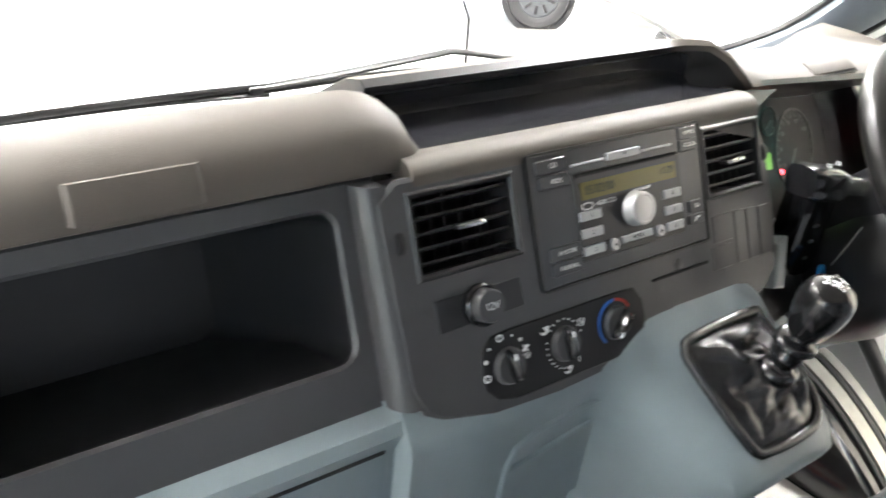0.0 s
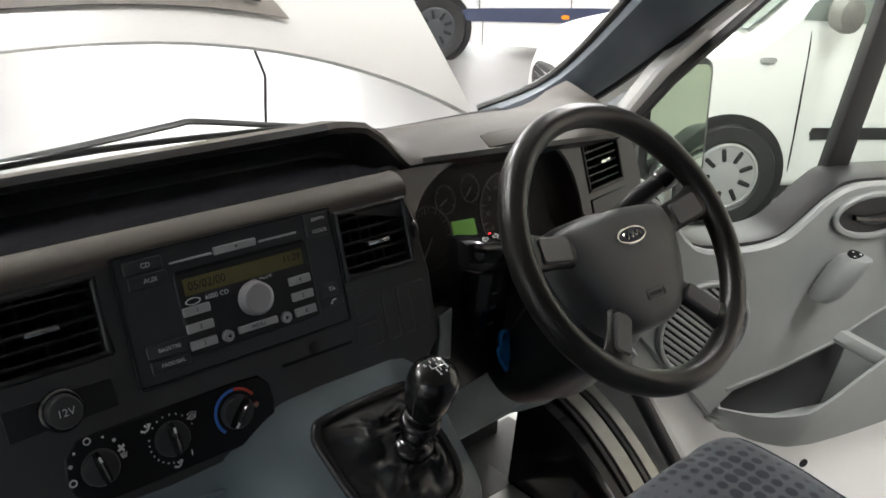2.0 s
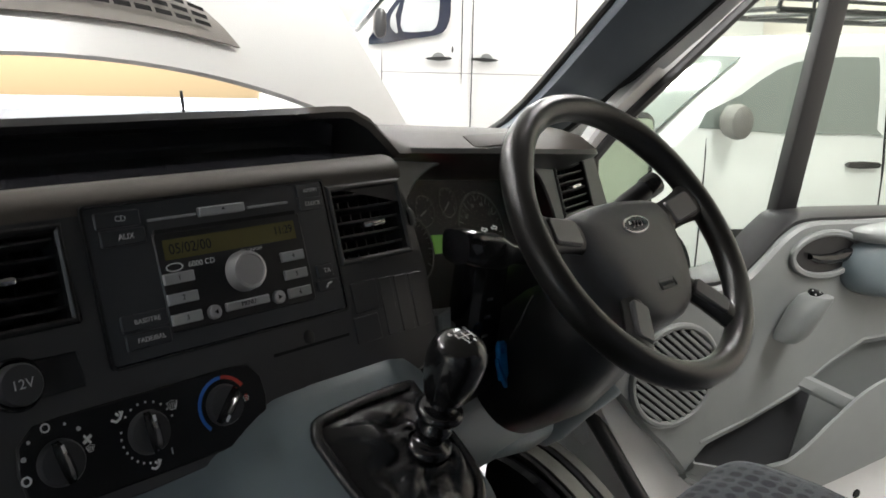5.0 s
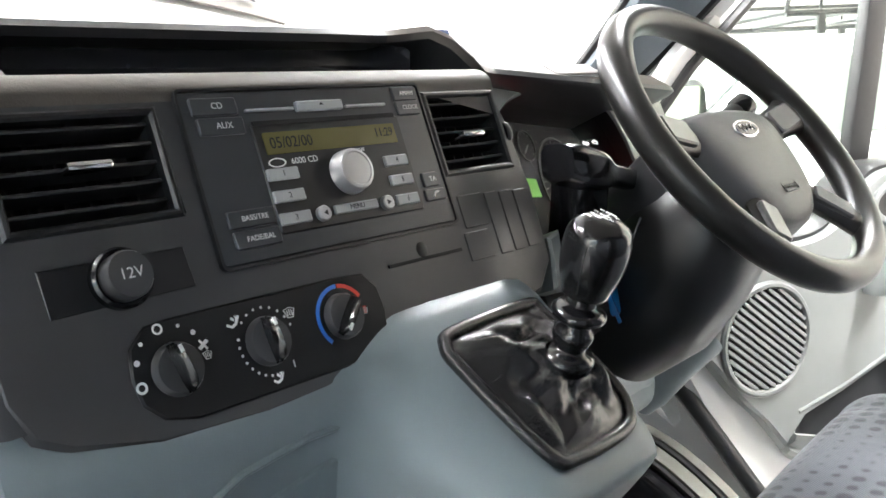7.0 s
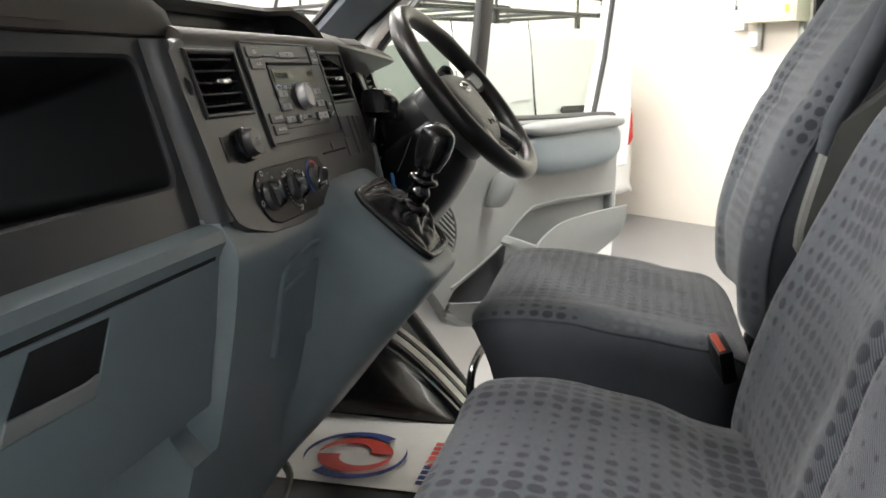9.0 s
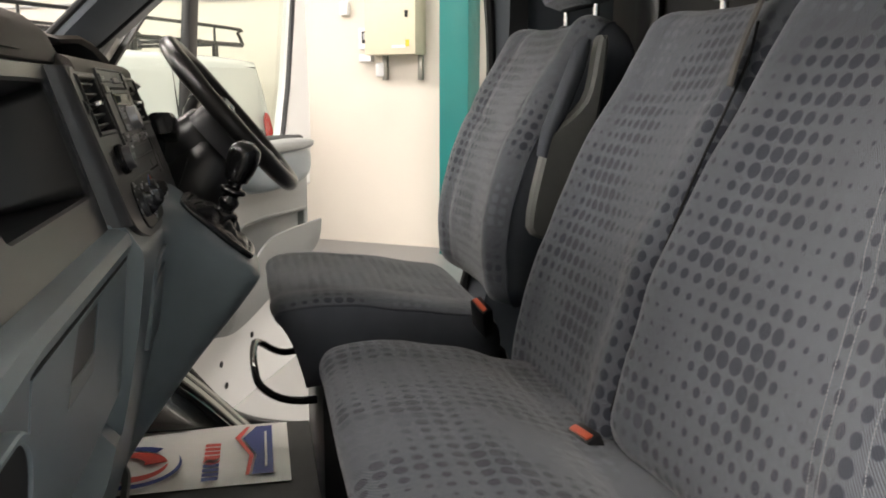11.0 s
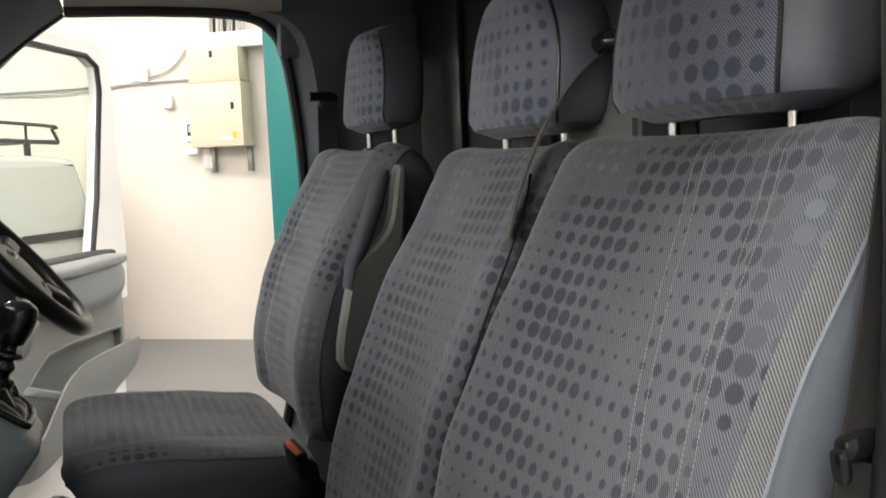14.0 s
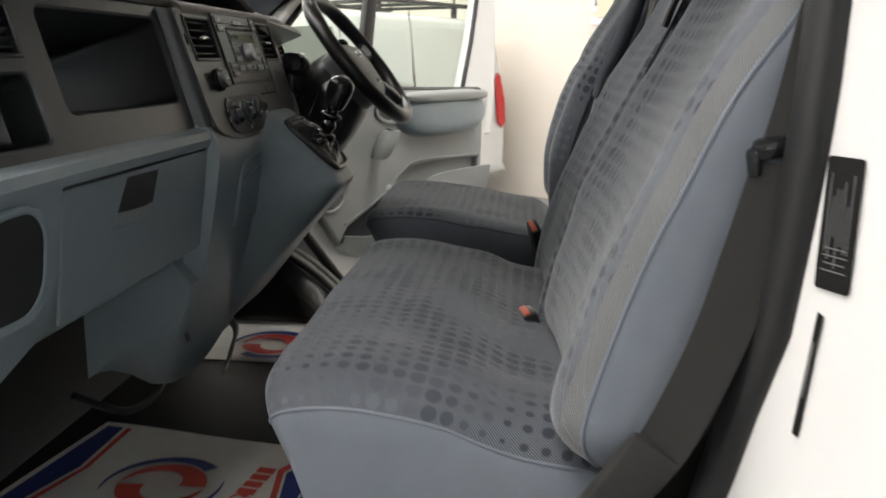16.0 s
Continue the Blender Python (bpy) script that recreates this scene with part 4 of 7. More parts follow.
part("cup_shade", bm, M_DARK, lower)

# central column with the gear lever's nose
A_CURVE = smooth_path([(0.800, 1.322, 0), (0.786, 1.300, 0), (0.779, 1.285, 0), (0.780, 1.26, 0), (0.792, 1.18, 0), (0.815, 1.07, 0), (0.85, 0.95, 0), (0.885, 0.895, 0), (0.93, 0.885, 0)], 4)
B_CURVE = smooth_path([(0.805, 1.330, 0), (0.790, 1.324, 0), (0.765, 1.306, 0), (0.700, 1.242, 0), (0.652, 1.196, 0), (0.660, 1.165, 0), (0.74, 1.07, 0), (0.86, 0.92, 0), (0.93, 0.885, 0)], 4)
bm = mesh()
rs = []
XS = [-0.340, -0.334, -0.322, -0.306] + [-0.288 + 0.02 * k for k in range(0, 26)]
for x in XS:
    t = min(1, max(0, (x + 0.075) / 0.10))
    s = t * t * (3 - 2 * t)
    q = min(1, max(0, (x - 0.155) / 0.07))
    e = q * q
    row = [(x, (a.x * (1 - s) + b.x * s) + 0.06 * e, (a.y * (1 - s) + b.y * s) - 0.012 * e) for a, b in zip(A_CURVE, B_CURVE)]
    # the foot dips to a rounded tip and is tucked under the lower dashboard beside it
    dip = 0.075 * max(0.0, (-0.245 - x) / 0.095) ** 2 - 0.036 * max(0.0, 1 - ((x + 0.17) / 0.15) ** 2)
    row = [(x, max(y, 0.84) if x < -0.3 and z > 1.09 else y, z + dip * min(1.0, max(0.0, (1.02 - z) / 0.13))) for x, y, z in row]
    rs.append(row + [(x, 1.0, 0.90), (x, 1.0, 1.28)])
rings(bm, rs)
column = part("centre_column", bm, M_GREY, dash, "blue-grey central column with gear lever nose")
bm = mesh()
PK = Matrix(((1, 0, 0, 0), (0, Vector((-0.15, 1)).normalized().x, Vector((-1, -0.15)).normalized().x, 0.7845), (0, Vector((-0.15, 1)).normalized().y, Vector((-1, -0.15)).normalized().y, 1.22), (0, 0, 0, 1)))
plate(bm, [(-0.178, -0.085), (-0.058, -0.085), (-0.056, 0.040), (-0.090, 0.041), (-0.145, 0.034), (-0.170, 0.022), (-0.178, 0.0)], 0.012, PK, holes=([(-0.172, -0.004), (-0.062, 0.016), (-0.061, 0.036), (-0.091, 0.037), (-0.143, 0.030), (-0.166, 0.018)],), ch=0.0015, top=0.0035)
part("map_pocket_lid", bm, M_GREY, column)
bm = mesh()
lathe(bm, [(0.009, 0), (0.009, 0.002), (0.004, 0.003), (0.0, 0.001)], pose(-0.300, 0.842, 0.968, 72, 0, 0), 14)
part("screw", bm, M_BLACK, column)
# heater hose and bracket below the column
bm = mesh()
tube(bm, smooth_path([(-0.32, 1.04, 0.86), (-0.24, 0.99, 0.80), (-0.12, 0.98, 0.79), (-0.02, 1.0, 0.83)], 6), 0.007, 10)
part("heater_hose", bm, M_BLACK, dash)
bm = mesh()
strap(bm, smooth_path([(-0.056, 0.872, 0.812), (-0.048, 0.868, 0.824), (-0.018, 0.866, 0.852), (0.012, 0.867, 0.880), (0.03, 0.89, 0.90)], 4), (0.016, 0.014, -0.018), 0.002)
part("bracket", bm, M_STEEL, dash, "bare bent steel bracket under the column")

# knee panel and cup holder on the driver side
KN = [(0.90, 1.30), (0.862, 1.24), (0.845, 1.17), (0.862, 1.10), (0.90, 1.055), (0.97, 1.04), (1.0, 1.2)]
bm = mesh()
rs = [[(x, y + 0.05 * max(0, (x - 0.3) / 0.5), z - 0.03 * max(0, (x - 0.3) / 0.5)) if x < 0.62 else (x, y + 0.075, z - 0.02) for y, z in KN] for x in [0.225 + 0.0542 * k for k in range(9)]]
rings(bm, rs)
part("knee_panel", bm, M_GREY, dash, "blue-grey knee panel")
bm = mesh()
RIM_N = Vector((0.62, -0.42, 0.66)).normalized()
rs = []
for c, r, t in (((0.640, 0.960, 1.030), 0.004, 0.0), ((0.640, 0.960, 1.030), 0.034, 0.0), ((0.655, 0.945, 1.050), 0.040, 0.2), ((0.680, 0.920, 1.092), 0.044, 0.6), ((0.714, 0.889, 1.134), 0.0475, 1.0), ((0.718, 0.887, 1.138), 0.0465, 1.0), ((0.716, 0.888, 1.136), 0.0415, 1.0), ((0.688, 0.915, 1.098), 0.038, 0.7), ((0.665, 0.938, 1.062), 0.034, 0.3), ((0.655, 0.946, 1.048), 0.003, 0.2)):
    n_ = Vector((0.35, -0.38, 0.86)).normalized().lerp(RIM_N, t).normalized()
    ex = n_.cross(Vector((0, 1, 0.3))).normalized()
    ey = n_.cross(ex)
    rs.append([Vector(c) + r * (ex * math.cos(b) + ey * 1.15 * math.sin(b)) for b in (2 * math.pi * q / 32 for q in range(32))])
rings(bm, rs)
part("cup_holder", bm, M_GREY, dash, "blue-grey cup holder with a slanted open rim")
bm = mesh()
rs = []
for x, cy_k, cz_k, r in ((0.43, 0.955, 1.125, 0.070), (0.50, 0.952, 1.105, 0.068), (0.57, 0.952, 1.085, 0.062), (0.63, 0.955, 1.070, 0.050), (0.668, 0.960, 1.060, 0.030)):
    rs.append([(x, cy_k + r * math.copysign(abs(math.cos(b)) ** 0.8, math.cos(b)), cz_k + r * 0.95 * math.copysign(abs(math.sin(b)) ** 0.8, math.sin(b))) for b in (2 * math.pi * q / 24 for q in range(24))])
rings(bm, rs)
part("knee_bolster", bm, M_GREY, dash)
bm = mesh()
plate(bm, [(0.226, cy(1.302)), (0.245, cy(1.298)), (0.262, cy(1.355)), (0.24, cy(1.35)), (0.236, cy(1.33))], 0.03, CON, ch=0.003, top=-0.002)
part("corner_trim", bm, M_DOORGREY, dash, "pale grey corner trim")

# driver fascia with instrument opening
FD = Vector((0.5, 0.08, 0)).normalized()
FU = Vector((0, TILT_K, 1)).normalized()
FN = FD.cross(FU).normalized()
FU = FN.cross(FD)
FAC = Matrix(((FD[0], FU[0], FN[0], 0.235), (FD[1], FU[1], FN[1], 0.868), (FD[2], FU[2], FN[2], 1.4), (0, 0, 0, 1)))
arch = [(0.03, -0.09), (0.385, -0.09), (0.40, -0.04), (0.395, 0.02), (0.37, 0.065), (0.32, 0.092), (0.24, 0.105), (0.16, 0.100), (0.09, 0.085), (0.045, 0.055), (0.025, 0.01), (0.022, -0.05)]
arch = [(p.x, p.y) for p in smooth_path([(x, y, 0) for x, y in arch], 3, True)]
bm = mesh()
plate(bm, [(0.0, -0.115), (0.575, -0.125), (0.60, -0.02), (0.588, 0.075), (0.55, 0.108), (0.3, 0.118), (0.0, 0.118)], 0.02, FAC, holes=(arch, [(0.435, -0.012), (0.535, -0.012), (0.535, 0.066), (0.435, 0.066)]), ch=0.003)
part("driver_fascia", bm, M_PANEL, dash, "charcoal instrument fascia")
cy_, cy = cy, (lambda z: z)
vent(0.436, 0.534, -0.011, 0.065, dash, (0.487, 0.026), FAC, 6)
cy = cy_
bm = mesh()
plate(bm, round_rect(0.43, -0.055, 0.54, -0.028, 0.003), 0.004, FAC, ch=0.001, top=0.003)
part("switch_blank", bm, M_RADIO, dash)
M_DIALMARK = material("unlit_dial_print", (0.13, 0.135, 0.14), 0.5, bump=0.0)
cluster = thing("instrument_cluster", (0.43, 0.93, 1.4), "instrument cluster with lit green display and red warning lamp", "instrument cluster")
bm = mesh()
rings(bm, [[FAC @ Vector((x, y, -0.004)) for x, y in arch], [FAC @ Vector((x, y, -0.065)) for x, y in shrink(arch, 0.006)]], caps=False)
part("shroud", bm, M_BLACK, cluster)
CL = FAC @ pose(0.0, 0, -0.06)
bm = mesh()
plate(bm, shrink(arch, 0.004), 0.004, CL)
part("dial_plate", bm, M_DARK, cluster, "black dial plate")


def gauge(x, y, r, needle, ticks=24, sweep=(-40, 220)):
    bm = mesh()
    plate(bm, circle(x, y, r, 32), 0.002, CL, holes=(circle(x, y, r * 0.95, 32),), top=0.0025)
    g = part("gauge_ring", bm, M_BLACK, cluster)
    bm = mesh()
    for k in range(ticks + 1):
        a = radians(sweep[0] + (sweep[1] - sweep[0]) * k / ticks)
        big = k % 3 == 0
        box(bm, (0, 0, 0.0012), (r * (0.16 if big else 0.09), 0.0012 if big else 0.0007, 0.0004), CL @ pose(x + r * 0.84 * math.cos(a), y + r * 0.84 * math.sin(a), 0, 0, 0, math.degrees(a)))
    part("scale", bm, M_DIALMARK, g)
    bm = mesh()
    box(bm, (r * 0.36, 0, 0.004), (r * 0.76, 0.0018, 0.001), CL @ pose(x, y, 0, 0, 0, needle))
    part("needle", bm, M_DIALMARK, g)
    return g


gauge(0.160, 0.044, 0.021, 200, 9)
gauge(0.216, 0.048, 0.021, 215, 9)
sp = gauge(0.285, -0.005, 0.060, 228)
gauge(0.115, 0.0, 0.045, 225)
for n_, a in (("10", 205), ("30", 170), ("50", 138), ("70", 105), ("90", 70), ("110", 35)):
    lettering(n_, CL @ pose(0.285 + 0.041 * math.cos(radians(a)), -0.005 + 0.041 * math.sin(radians(a)), 0.0015), 0.009, M_DIALMARK, sp, depth=0.0001)
bm = mesh()
plate(bm, [(0.162, -0.014), (0.212, -0.020), (0.211, 0.004), (0.163, 0.011)], 0.002, CL, top=0.002)
part("green_display", bm, M_LCD, cluster, "lit green display")
bm = mesh()
lathe(bm, [(0.0035, 0.0), (0.0035, 0.002), (0, 0.003)], CL @ pose(0.240, -0.030, 0), 12)
part("warning_lamp", bm, M_REDGLOW, cluster, "lit red warning lamp")
bm = mesh()
plate(bm, shrink(arch, 0.003), 0.0015, FAC @ pose(0, 0, -0.022))
gl = part("cover_glass", bm, M_COVER, cluster, "clear instrument cover")
gl.visible_shadow = False
# lower steering cowl panel in black under the fascia
bm = mesh()
rs = [[FAC @ Vector((x, y, z)) for y, z in ((-0.10, 0.0), (-0.13, 0.008), (-0.19, 0.0), (-0.2, -0.05), (-0.10, -0.05))] for x in (0.02, 0.2, 0.4, 0.52)]
rings(bm, rs)
part("under_panel", bm, M_BLACK, dash, "black panel under the instruments")

# ---- steering wheel and column ----
WC = Vector((0.453, 0.693, 1.4286))
WH = Matrix.Translation(WC) @ pose(0, 0, 0, 50.6, 0, -1.6)
wheel = thing("steering_wheel", tuple(WC), "worn black four-spoke steering wheel with grey hub pad", "steering wheel")
RR = 0.176
M_SPOKE = material("satin_grey_spoke_plastic", (0.10, 0.10, 0.105), 0.3, bump=0.1, fine=900, var=0.06)
bm = mesh()
rs = []
for k in range(73):
    a = 2 * math.pi * k / 72
    grip = 1 + 0.10 * math.exp(-(((math.degrees(a) - 40 + 180) % 360 - 180) / 12) ** 2) + 0.10 * math.exp(-(((math.degrees(a) - 140 + 180) % 360 - 180) / 12) ** 2)
    rt = 0.0165 * grip
    rs.append([WH @ Vector(((RR + rt * math.cos(b)) * math.cos(a), (RR + rt * math.cos(b)) * math.sin(a), rt * 1.05 * math.sin(b))) for b in (2 * math.pi * q / 16 for q in range(16))])
rings(bm, rs, caps=False)
part("rim", bm, M_WHEEL, wheel, "worn black rim")
for a, w in ((171, 0.052), (9, 0.052), (232, 0.042), (308, 0.042)):
    bm = mesh()
    rs = []
    for k in range(9):
        t = k / 8
        r = 0.045 + (RR - 0.045) * t
        hw = w * (0.62 + 0.38 * (2 * t - 1) ** 2) / 1.0 * 0.62
        h = -0.018 + 0.016 * t
        c = Vector((r * math.cos(radians(a)), r * math.sin(radians(a)), h))
        sd = Vector((-math.sin(radians(a)), math.cos(radians(a)), 0))
        up = Vector((0, 0, 1))
        rs.append([WH @ (c + sd * hw * math.cos(b) + up * 0.011 * math.sin(b)) for b in (2 * math.pi * q / 12 for q in range(12))])
    rings(bm, rs)
    spoke = part("spoke", bm, M_WHEEL, wheel)
    bm = mesh()
    S = WH @ pose(0, 0, 0, 0, 0, a)
    plate(bm, round_rect(0.098, -w * 0.30, 0.150, w * 0.30, 0.006), 0.008, S @ pose(0, 0, 0, 0, -7, 0), ch=0.002, top=-0.0105)
    part("spoke_insert", bm, M_SPOKE, spoke, "satin grey spoke insert")
pad_o = [(p.x, p.y) for p in smooth_path([(-0.096, 0.030, 0), (-0.075, 0.043, 0), (0, 0.049, 0), (0.075, 0.043, 0), (0.096, 0.030, 0), (0.098, 0.002, 0), (0.086, -0.042, 0), (0.063, -0.083, 0), (0.035, -0.102, 0), (0, -0.106, 0), (-0.035, -0.102, 0), (-0.063, -0.083, 0), (-0.086, -0.042, 0), (-0.098, 0.002, 0)], 5, True)]
bm = mesh()
rs = []
for d, h in ((0.0, -0.060), (-0.002, -0.030), (0.0, -0.014), (0.004, -0.006), (0.012, 0.000), (0.026, 0.0035), (0.046, 0.0060), (0.066, 0.0070)):
    rs.append([WH @ Vector((x * (1 - d / 0.098), (y + 0.028) * (1 - d / 0.077) - 0.028, h)) for x, y in pad_o])
rings(bm, rs)
hub = part("hub_pad", bm, material("grey_black_hub_skin", (0.095, 0.097, 0.102), 0.36, bump=0.4, fine=900, var=0.08), wheel, "dark grey hub pad")
bm = mesh()
o = [(0.0265 * math.cos(a), 0.0083 + 0.0118 * math.sin(a)) for a in (2 * math.pi * k / 32 for k in range(32))]
plate(bm, o, 0.004, WH, ch=0.001, top=0.0084)
badge = part("oval_badge", bm, M_CHROME, hub, "chrome rimmed dark oval badge")
bm = mesh()
plate(bm, shrink(o, 0.0026), 0.001, WH, top=0.0089)
part("badge_field", bm, material("navy_badge_enamel", (0.012, 0.014, 0.035), 0.2, bump=0, var=0.05), badge)
bm = mesh()
tube(bm, smooth_path([WH @ Vector((-0.0155 + 0.031 * k / 12, 0.0083 + 0.0042 * math.sin(k * 2.0) * (1.2 if k < 3 else 0.8), 0.0091)) for k in range(13)], 3), 0.0011, 6)
part("badge_script", bm, M_CHROME, badge)
bm = mesh()
plate(bm, round_rect(-0.0165, -0.0745, 0.0165, -0.0615, 0.002), 0.003, WH @ pose(0, -0.068, 0, -4) @ pose(0, 0.068, 0), holes=(round_rect(-0.0154, -0.0734, 0.0154, -0.0626, 0.0015),), top=0.0062)
part("airbag_mark", bm, M_PANEL, hub)
lettering("AIRBAG", WH @ pose(0, -0.068, 0.0056, -4), 0.0075, M_PANEL, hub)

bm = mesh()
rs = []
for d, rx, ry, off in ((0.035, 0.050, 0.045, 0), (0.05, 0.062, 0.060, -0.002), (0.09, 0.066, 0.070, -0.008), (0.15, 0.062, 0.075, -0.014), (0.22, 0.056, 0.075, -0.02)):
    rs.append([WH @ Vector((rx * math.copysign(abs(math.cos(b)) ** 0.7, math.cos(b)), ry * math.copysign(abs(math.sin(b)) ** 0.7, math.sin(b)) + off, -d)) for b in (2 * math.pi * q / 28 for q in range(28))])
rings(bm, rs)
cowl = thing("steering_column", (0.443, 0.8, 1.3), "black plastic steering column cowl with stalks", "steering column")
part("cowl", bm, M_BLACK, cowl)
bm = mesh()
rs = []
for d, rx, ry, off in ((0.048, 0.040, 0.030, -0.040), (0.052, 0.062, 0.052, -0.042), (0.075, 0.076, 0.068, -0.046), (0.13, 0.084, 0.080, -0.056), (0.20, 0.086, 0.086, -0.066), (0.27, 0.082, 0.080, -0.066)):
    rs.append([WH @ Vector((rx * math.copysign(abs(math.cos(b)) ** 0.8, math.cos(b)), ry * math.copysign(abs(math.sin(b)) ** 0.8, math.sin(b)) + off, -d)) for b in (2 * math.pi * q / 32 for q in range(32))])
rings(bm, rs)
part("lower_cowl", bm, M_BLACK, cowl)
# left stalk: flat paddle with arrows; right stalk: wiper lever with ribbed end
bm = mesh()
rs = []
P0, P1 = Vector((0.40, 0.805, 1.390)), Vector((0.272, 0.810, 1.420))
for k in range(11):
    t = k / 10
    c = P0.lerp(P1, t)
    g = min(1, max(0, (t - 0.30) / 0.25))
    w, h = 0.012 + 0.010 * g, 0.013 + 0.012 * g
    if t > 0.95:
        w, h = w * 0.85, h * 0.8
    rs.append([c + Vector((0, h * math.copysign(abs(math.cos(b)) ** 0.55, math.cos(b)), w * math.copysign(abs(math.sin(b)) ** 0.55, math.sin(b)))) for b in (2 * math.pi * q / 20 for q in range(20))])
rings(bm, rs)
st = part("indicator_stalk", bm, M_GLOSS, cowl, "black indicator stalk")
for s in (-1, 1):
    bm = mesh()
    x = 0.300 + 0.008 * s
    plate(bm, [(0.006 * s, 0), (0.001 * s, 0.004), (0.001 * s, 0.0018), (-0.004 * s, 0.0018), (-0.004 * s, -0.0018), (0.001 * s, -0.0018), (0.001 * s, -0.004)], 0.0006, pose(x + 0.012, 0.796, 1.4365, 40, 0, 0), holes=([(0.0042 * s, 0), (0.002 * s, 0.002), (0.002 * s, 0.001), (-0.003 * s, 0.001), (-0.003 * s, -0.001), (0.002 * s, -0.001), (0.002 * s, -0.002)],), top=0.0005)
    part("arrow_mark", bm, M_INK, st)
bm = mesh()
a, b = Vector((0.50, 0.80, 1.395)), Vector((0.615, 0.775, 1.452))
tube(bm, [a, a.lerp(b, 0.5), a.lerp(b, 0.7), b], [0.008, 0.010, 0.014, 0.014], 14)
ws_ = part("wiper_stalk", bm, M_BLACK, cowl)
bm = mesh()
tube(bm, [b, b + (b - a).normalized() * 0.006, b + (b - a).normalized() * 0.022, b + (b - a).normalized() * 0.026], [0.0145, 0.0165, 0.0165, 0.012], 16)
part("stalk_end", bm, M_GLOSS, ws_)
# switch pod left of the cowl and hanging key tag
bm = mesh()
box(bm, (0, 0.012, 0.022), (0.060, 0.044, 0.150), pose(0.352, 0.835, 1.315, 8, 0, -8), r=0.012)
pod = part("switch_pod", bm, M_GLOSS, cowl, "black lamp switch pod")
for z in (-0.02, 0.005, 0.028):
    bm = mesh()
    box(bm, (0, -0.0105, z), (0.009, 0.002, 0.004), pose(0.352, 0.835, 1.315, 8, 0, -8), r=0.001)
    part("pod_mark", bm, M_PANEL, pod)
tag = thing("key_tag", (0.352, 0.80, 1.23), "translucent blue plastic key tag hanging from the ignition", "key tag")
bm = mesh()
tube(bm, [(0.372, 0.775, 1.352), (0.364, 0.785, 1.32), (0.357, 0.795, 1.295)], 0.0012, 6)
part("cord", bm, M_BLACK, tag)
bm = mesh()
plate(bm, round_rect(-0.011, -0.024, 0.011, 0.024, 0.008), 0.005, pose(0.352, 0.797, 1.270, 80, 6, 12), holes=(circle(0, 0.014, 0.005, 12),), ch=0.0012)
part("tag_body", bm, M_BLUETAG, tag)
bm = mesh()
plate(bm, round_rect(-0.009, -0.02, 0.009, 0.02, 0.007), 0.004, pose(0.345, 0.792, 1.258, 70, -20, 40), ch=0.0012)
part("tag_body", bm, M_BLUETAG, tag)

# ---- gear lever ----
gear = thing("gear_lever", (0.1, 0.70, 1.24), "gear lever with glossy black knob and crumpled leatherette boot", "gear lever")
BX = Vector((1, 0, 0))
BY = Vector((0, 0.09, 0.083)).normalized()
BZ = BX.cross(BY)
BOOT = Matrix(((1, 0, BZ[0], 0.098), (0, BY[1], BZ[1], 0.716), (0, BY[2], BZ[2], 1.262), (0, 0, 0, 1)))
frame_o = [(p.x, p.y) for p in smooth_path([(-0.068, 0.052, 0), (-0.050, 0.061, 0), (0.045, 0.063, 0), (0.058, 0.050, 0), (0.070, -0.030, 0), (0.060, -0.062, 0), (0.035, -0.073, 0), (-0.030, -0.072, 0), (-0.052, -0.058, 0), (-0.070, 0.03, 0)], 4, True)]
bm = mesh()
n = len(frame_o)
tube(bm, [BOOT @ Vector((x, y, 0.002)) for x, y in frame_o], 0.0058, 10, True, 1.0)
part("boot_frame", bm, M_LEATHER, gear, "glossy black boot frame")
top = BOOT.inverted() @ Vector((0.120, 0.702, 1.281))
bm = mesh()
rs = []
dense = [(p.x, p.y) for p in smooth_path([(x, y, 0) for x, y in frame_o], 3, True)]
for k in range(22):
    t = k / 21
    ring = []
    for j, (x, y) in enumerate(dense):
        ang = math.atan2(y, x)
        r = 1 - t ** 0.75
        r = 0.20 + 0.80 * r if t < 1 else 0.2
        fold = 0.0075 * math.sin(math.pi * min(1, t * 1.05)) * (math.sin(2 * ang + 4 * t + 0.7) + 0.6 * math.sin(4 * ang - 6 * t) + 0.7 * noise.noise(Vector((x * 40, y * 40, t * 4))))
        hh = 0.006 * min(1, t * 8) + (top.z - 0.008) * (t ** 1.6) + abs(fold) * 1.1 - 0.003 * math.sin(math.pi * t)
        cxy = Vector((x * r + top.x * (1 - r) * 1.0, y * r + top.y * (1 - r)))
        tw = 0.25 * fold / 0.01 * 0.12
        ring.append(BOOT @ Vector((cxy.x + tw * y * 0.4, cxy.y - tw * x * 0.4, hh)))
    rs.append(ring)
rings(bm, rs, caps=False)
part("boot", bm, M_LEATHER, gear, "crumpled black leatherette boot")
LA, LB = Vector((0.118, 0.702, 1.272)), Vector((0.113, 0.657, 1.395))
ld = (LB - LA).normalized()
LEV = Matrix.Translation(LA) @ ld.to_track_quat("Z", "Y").to_matrix().to_4x4()
bm = mesh()
lathe(bm, [(p.x, p.y) for p in smooth_path([(0.0215, -0.004, 0), (0.0225, 0.004, 0), (0.019, 0.009, 0), (0.0125, 0.013, 0), (0.0165, 0.022, 0), (0.0165, 0.028, 0), (0.0125, 0.036, 0), (0.0215, 0.042, 0), (0.0225, 0.046, 0), (0.0195, 0.050, 0), (0.0120, 0.053, 0), (0.0120, 0.066, 0)], 3)], LEV, 28)
part("shaft", bm, M_GLOSS, gear, "ribbed black shaft")
bm = mesh()
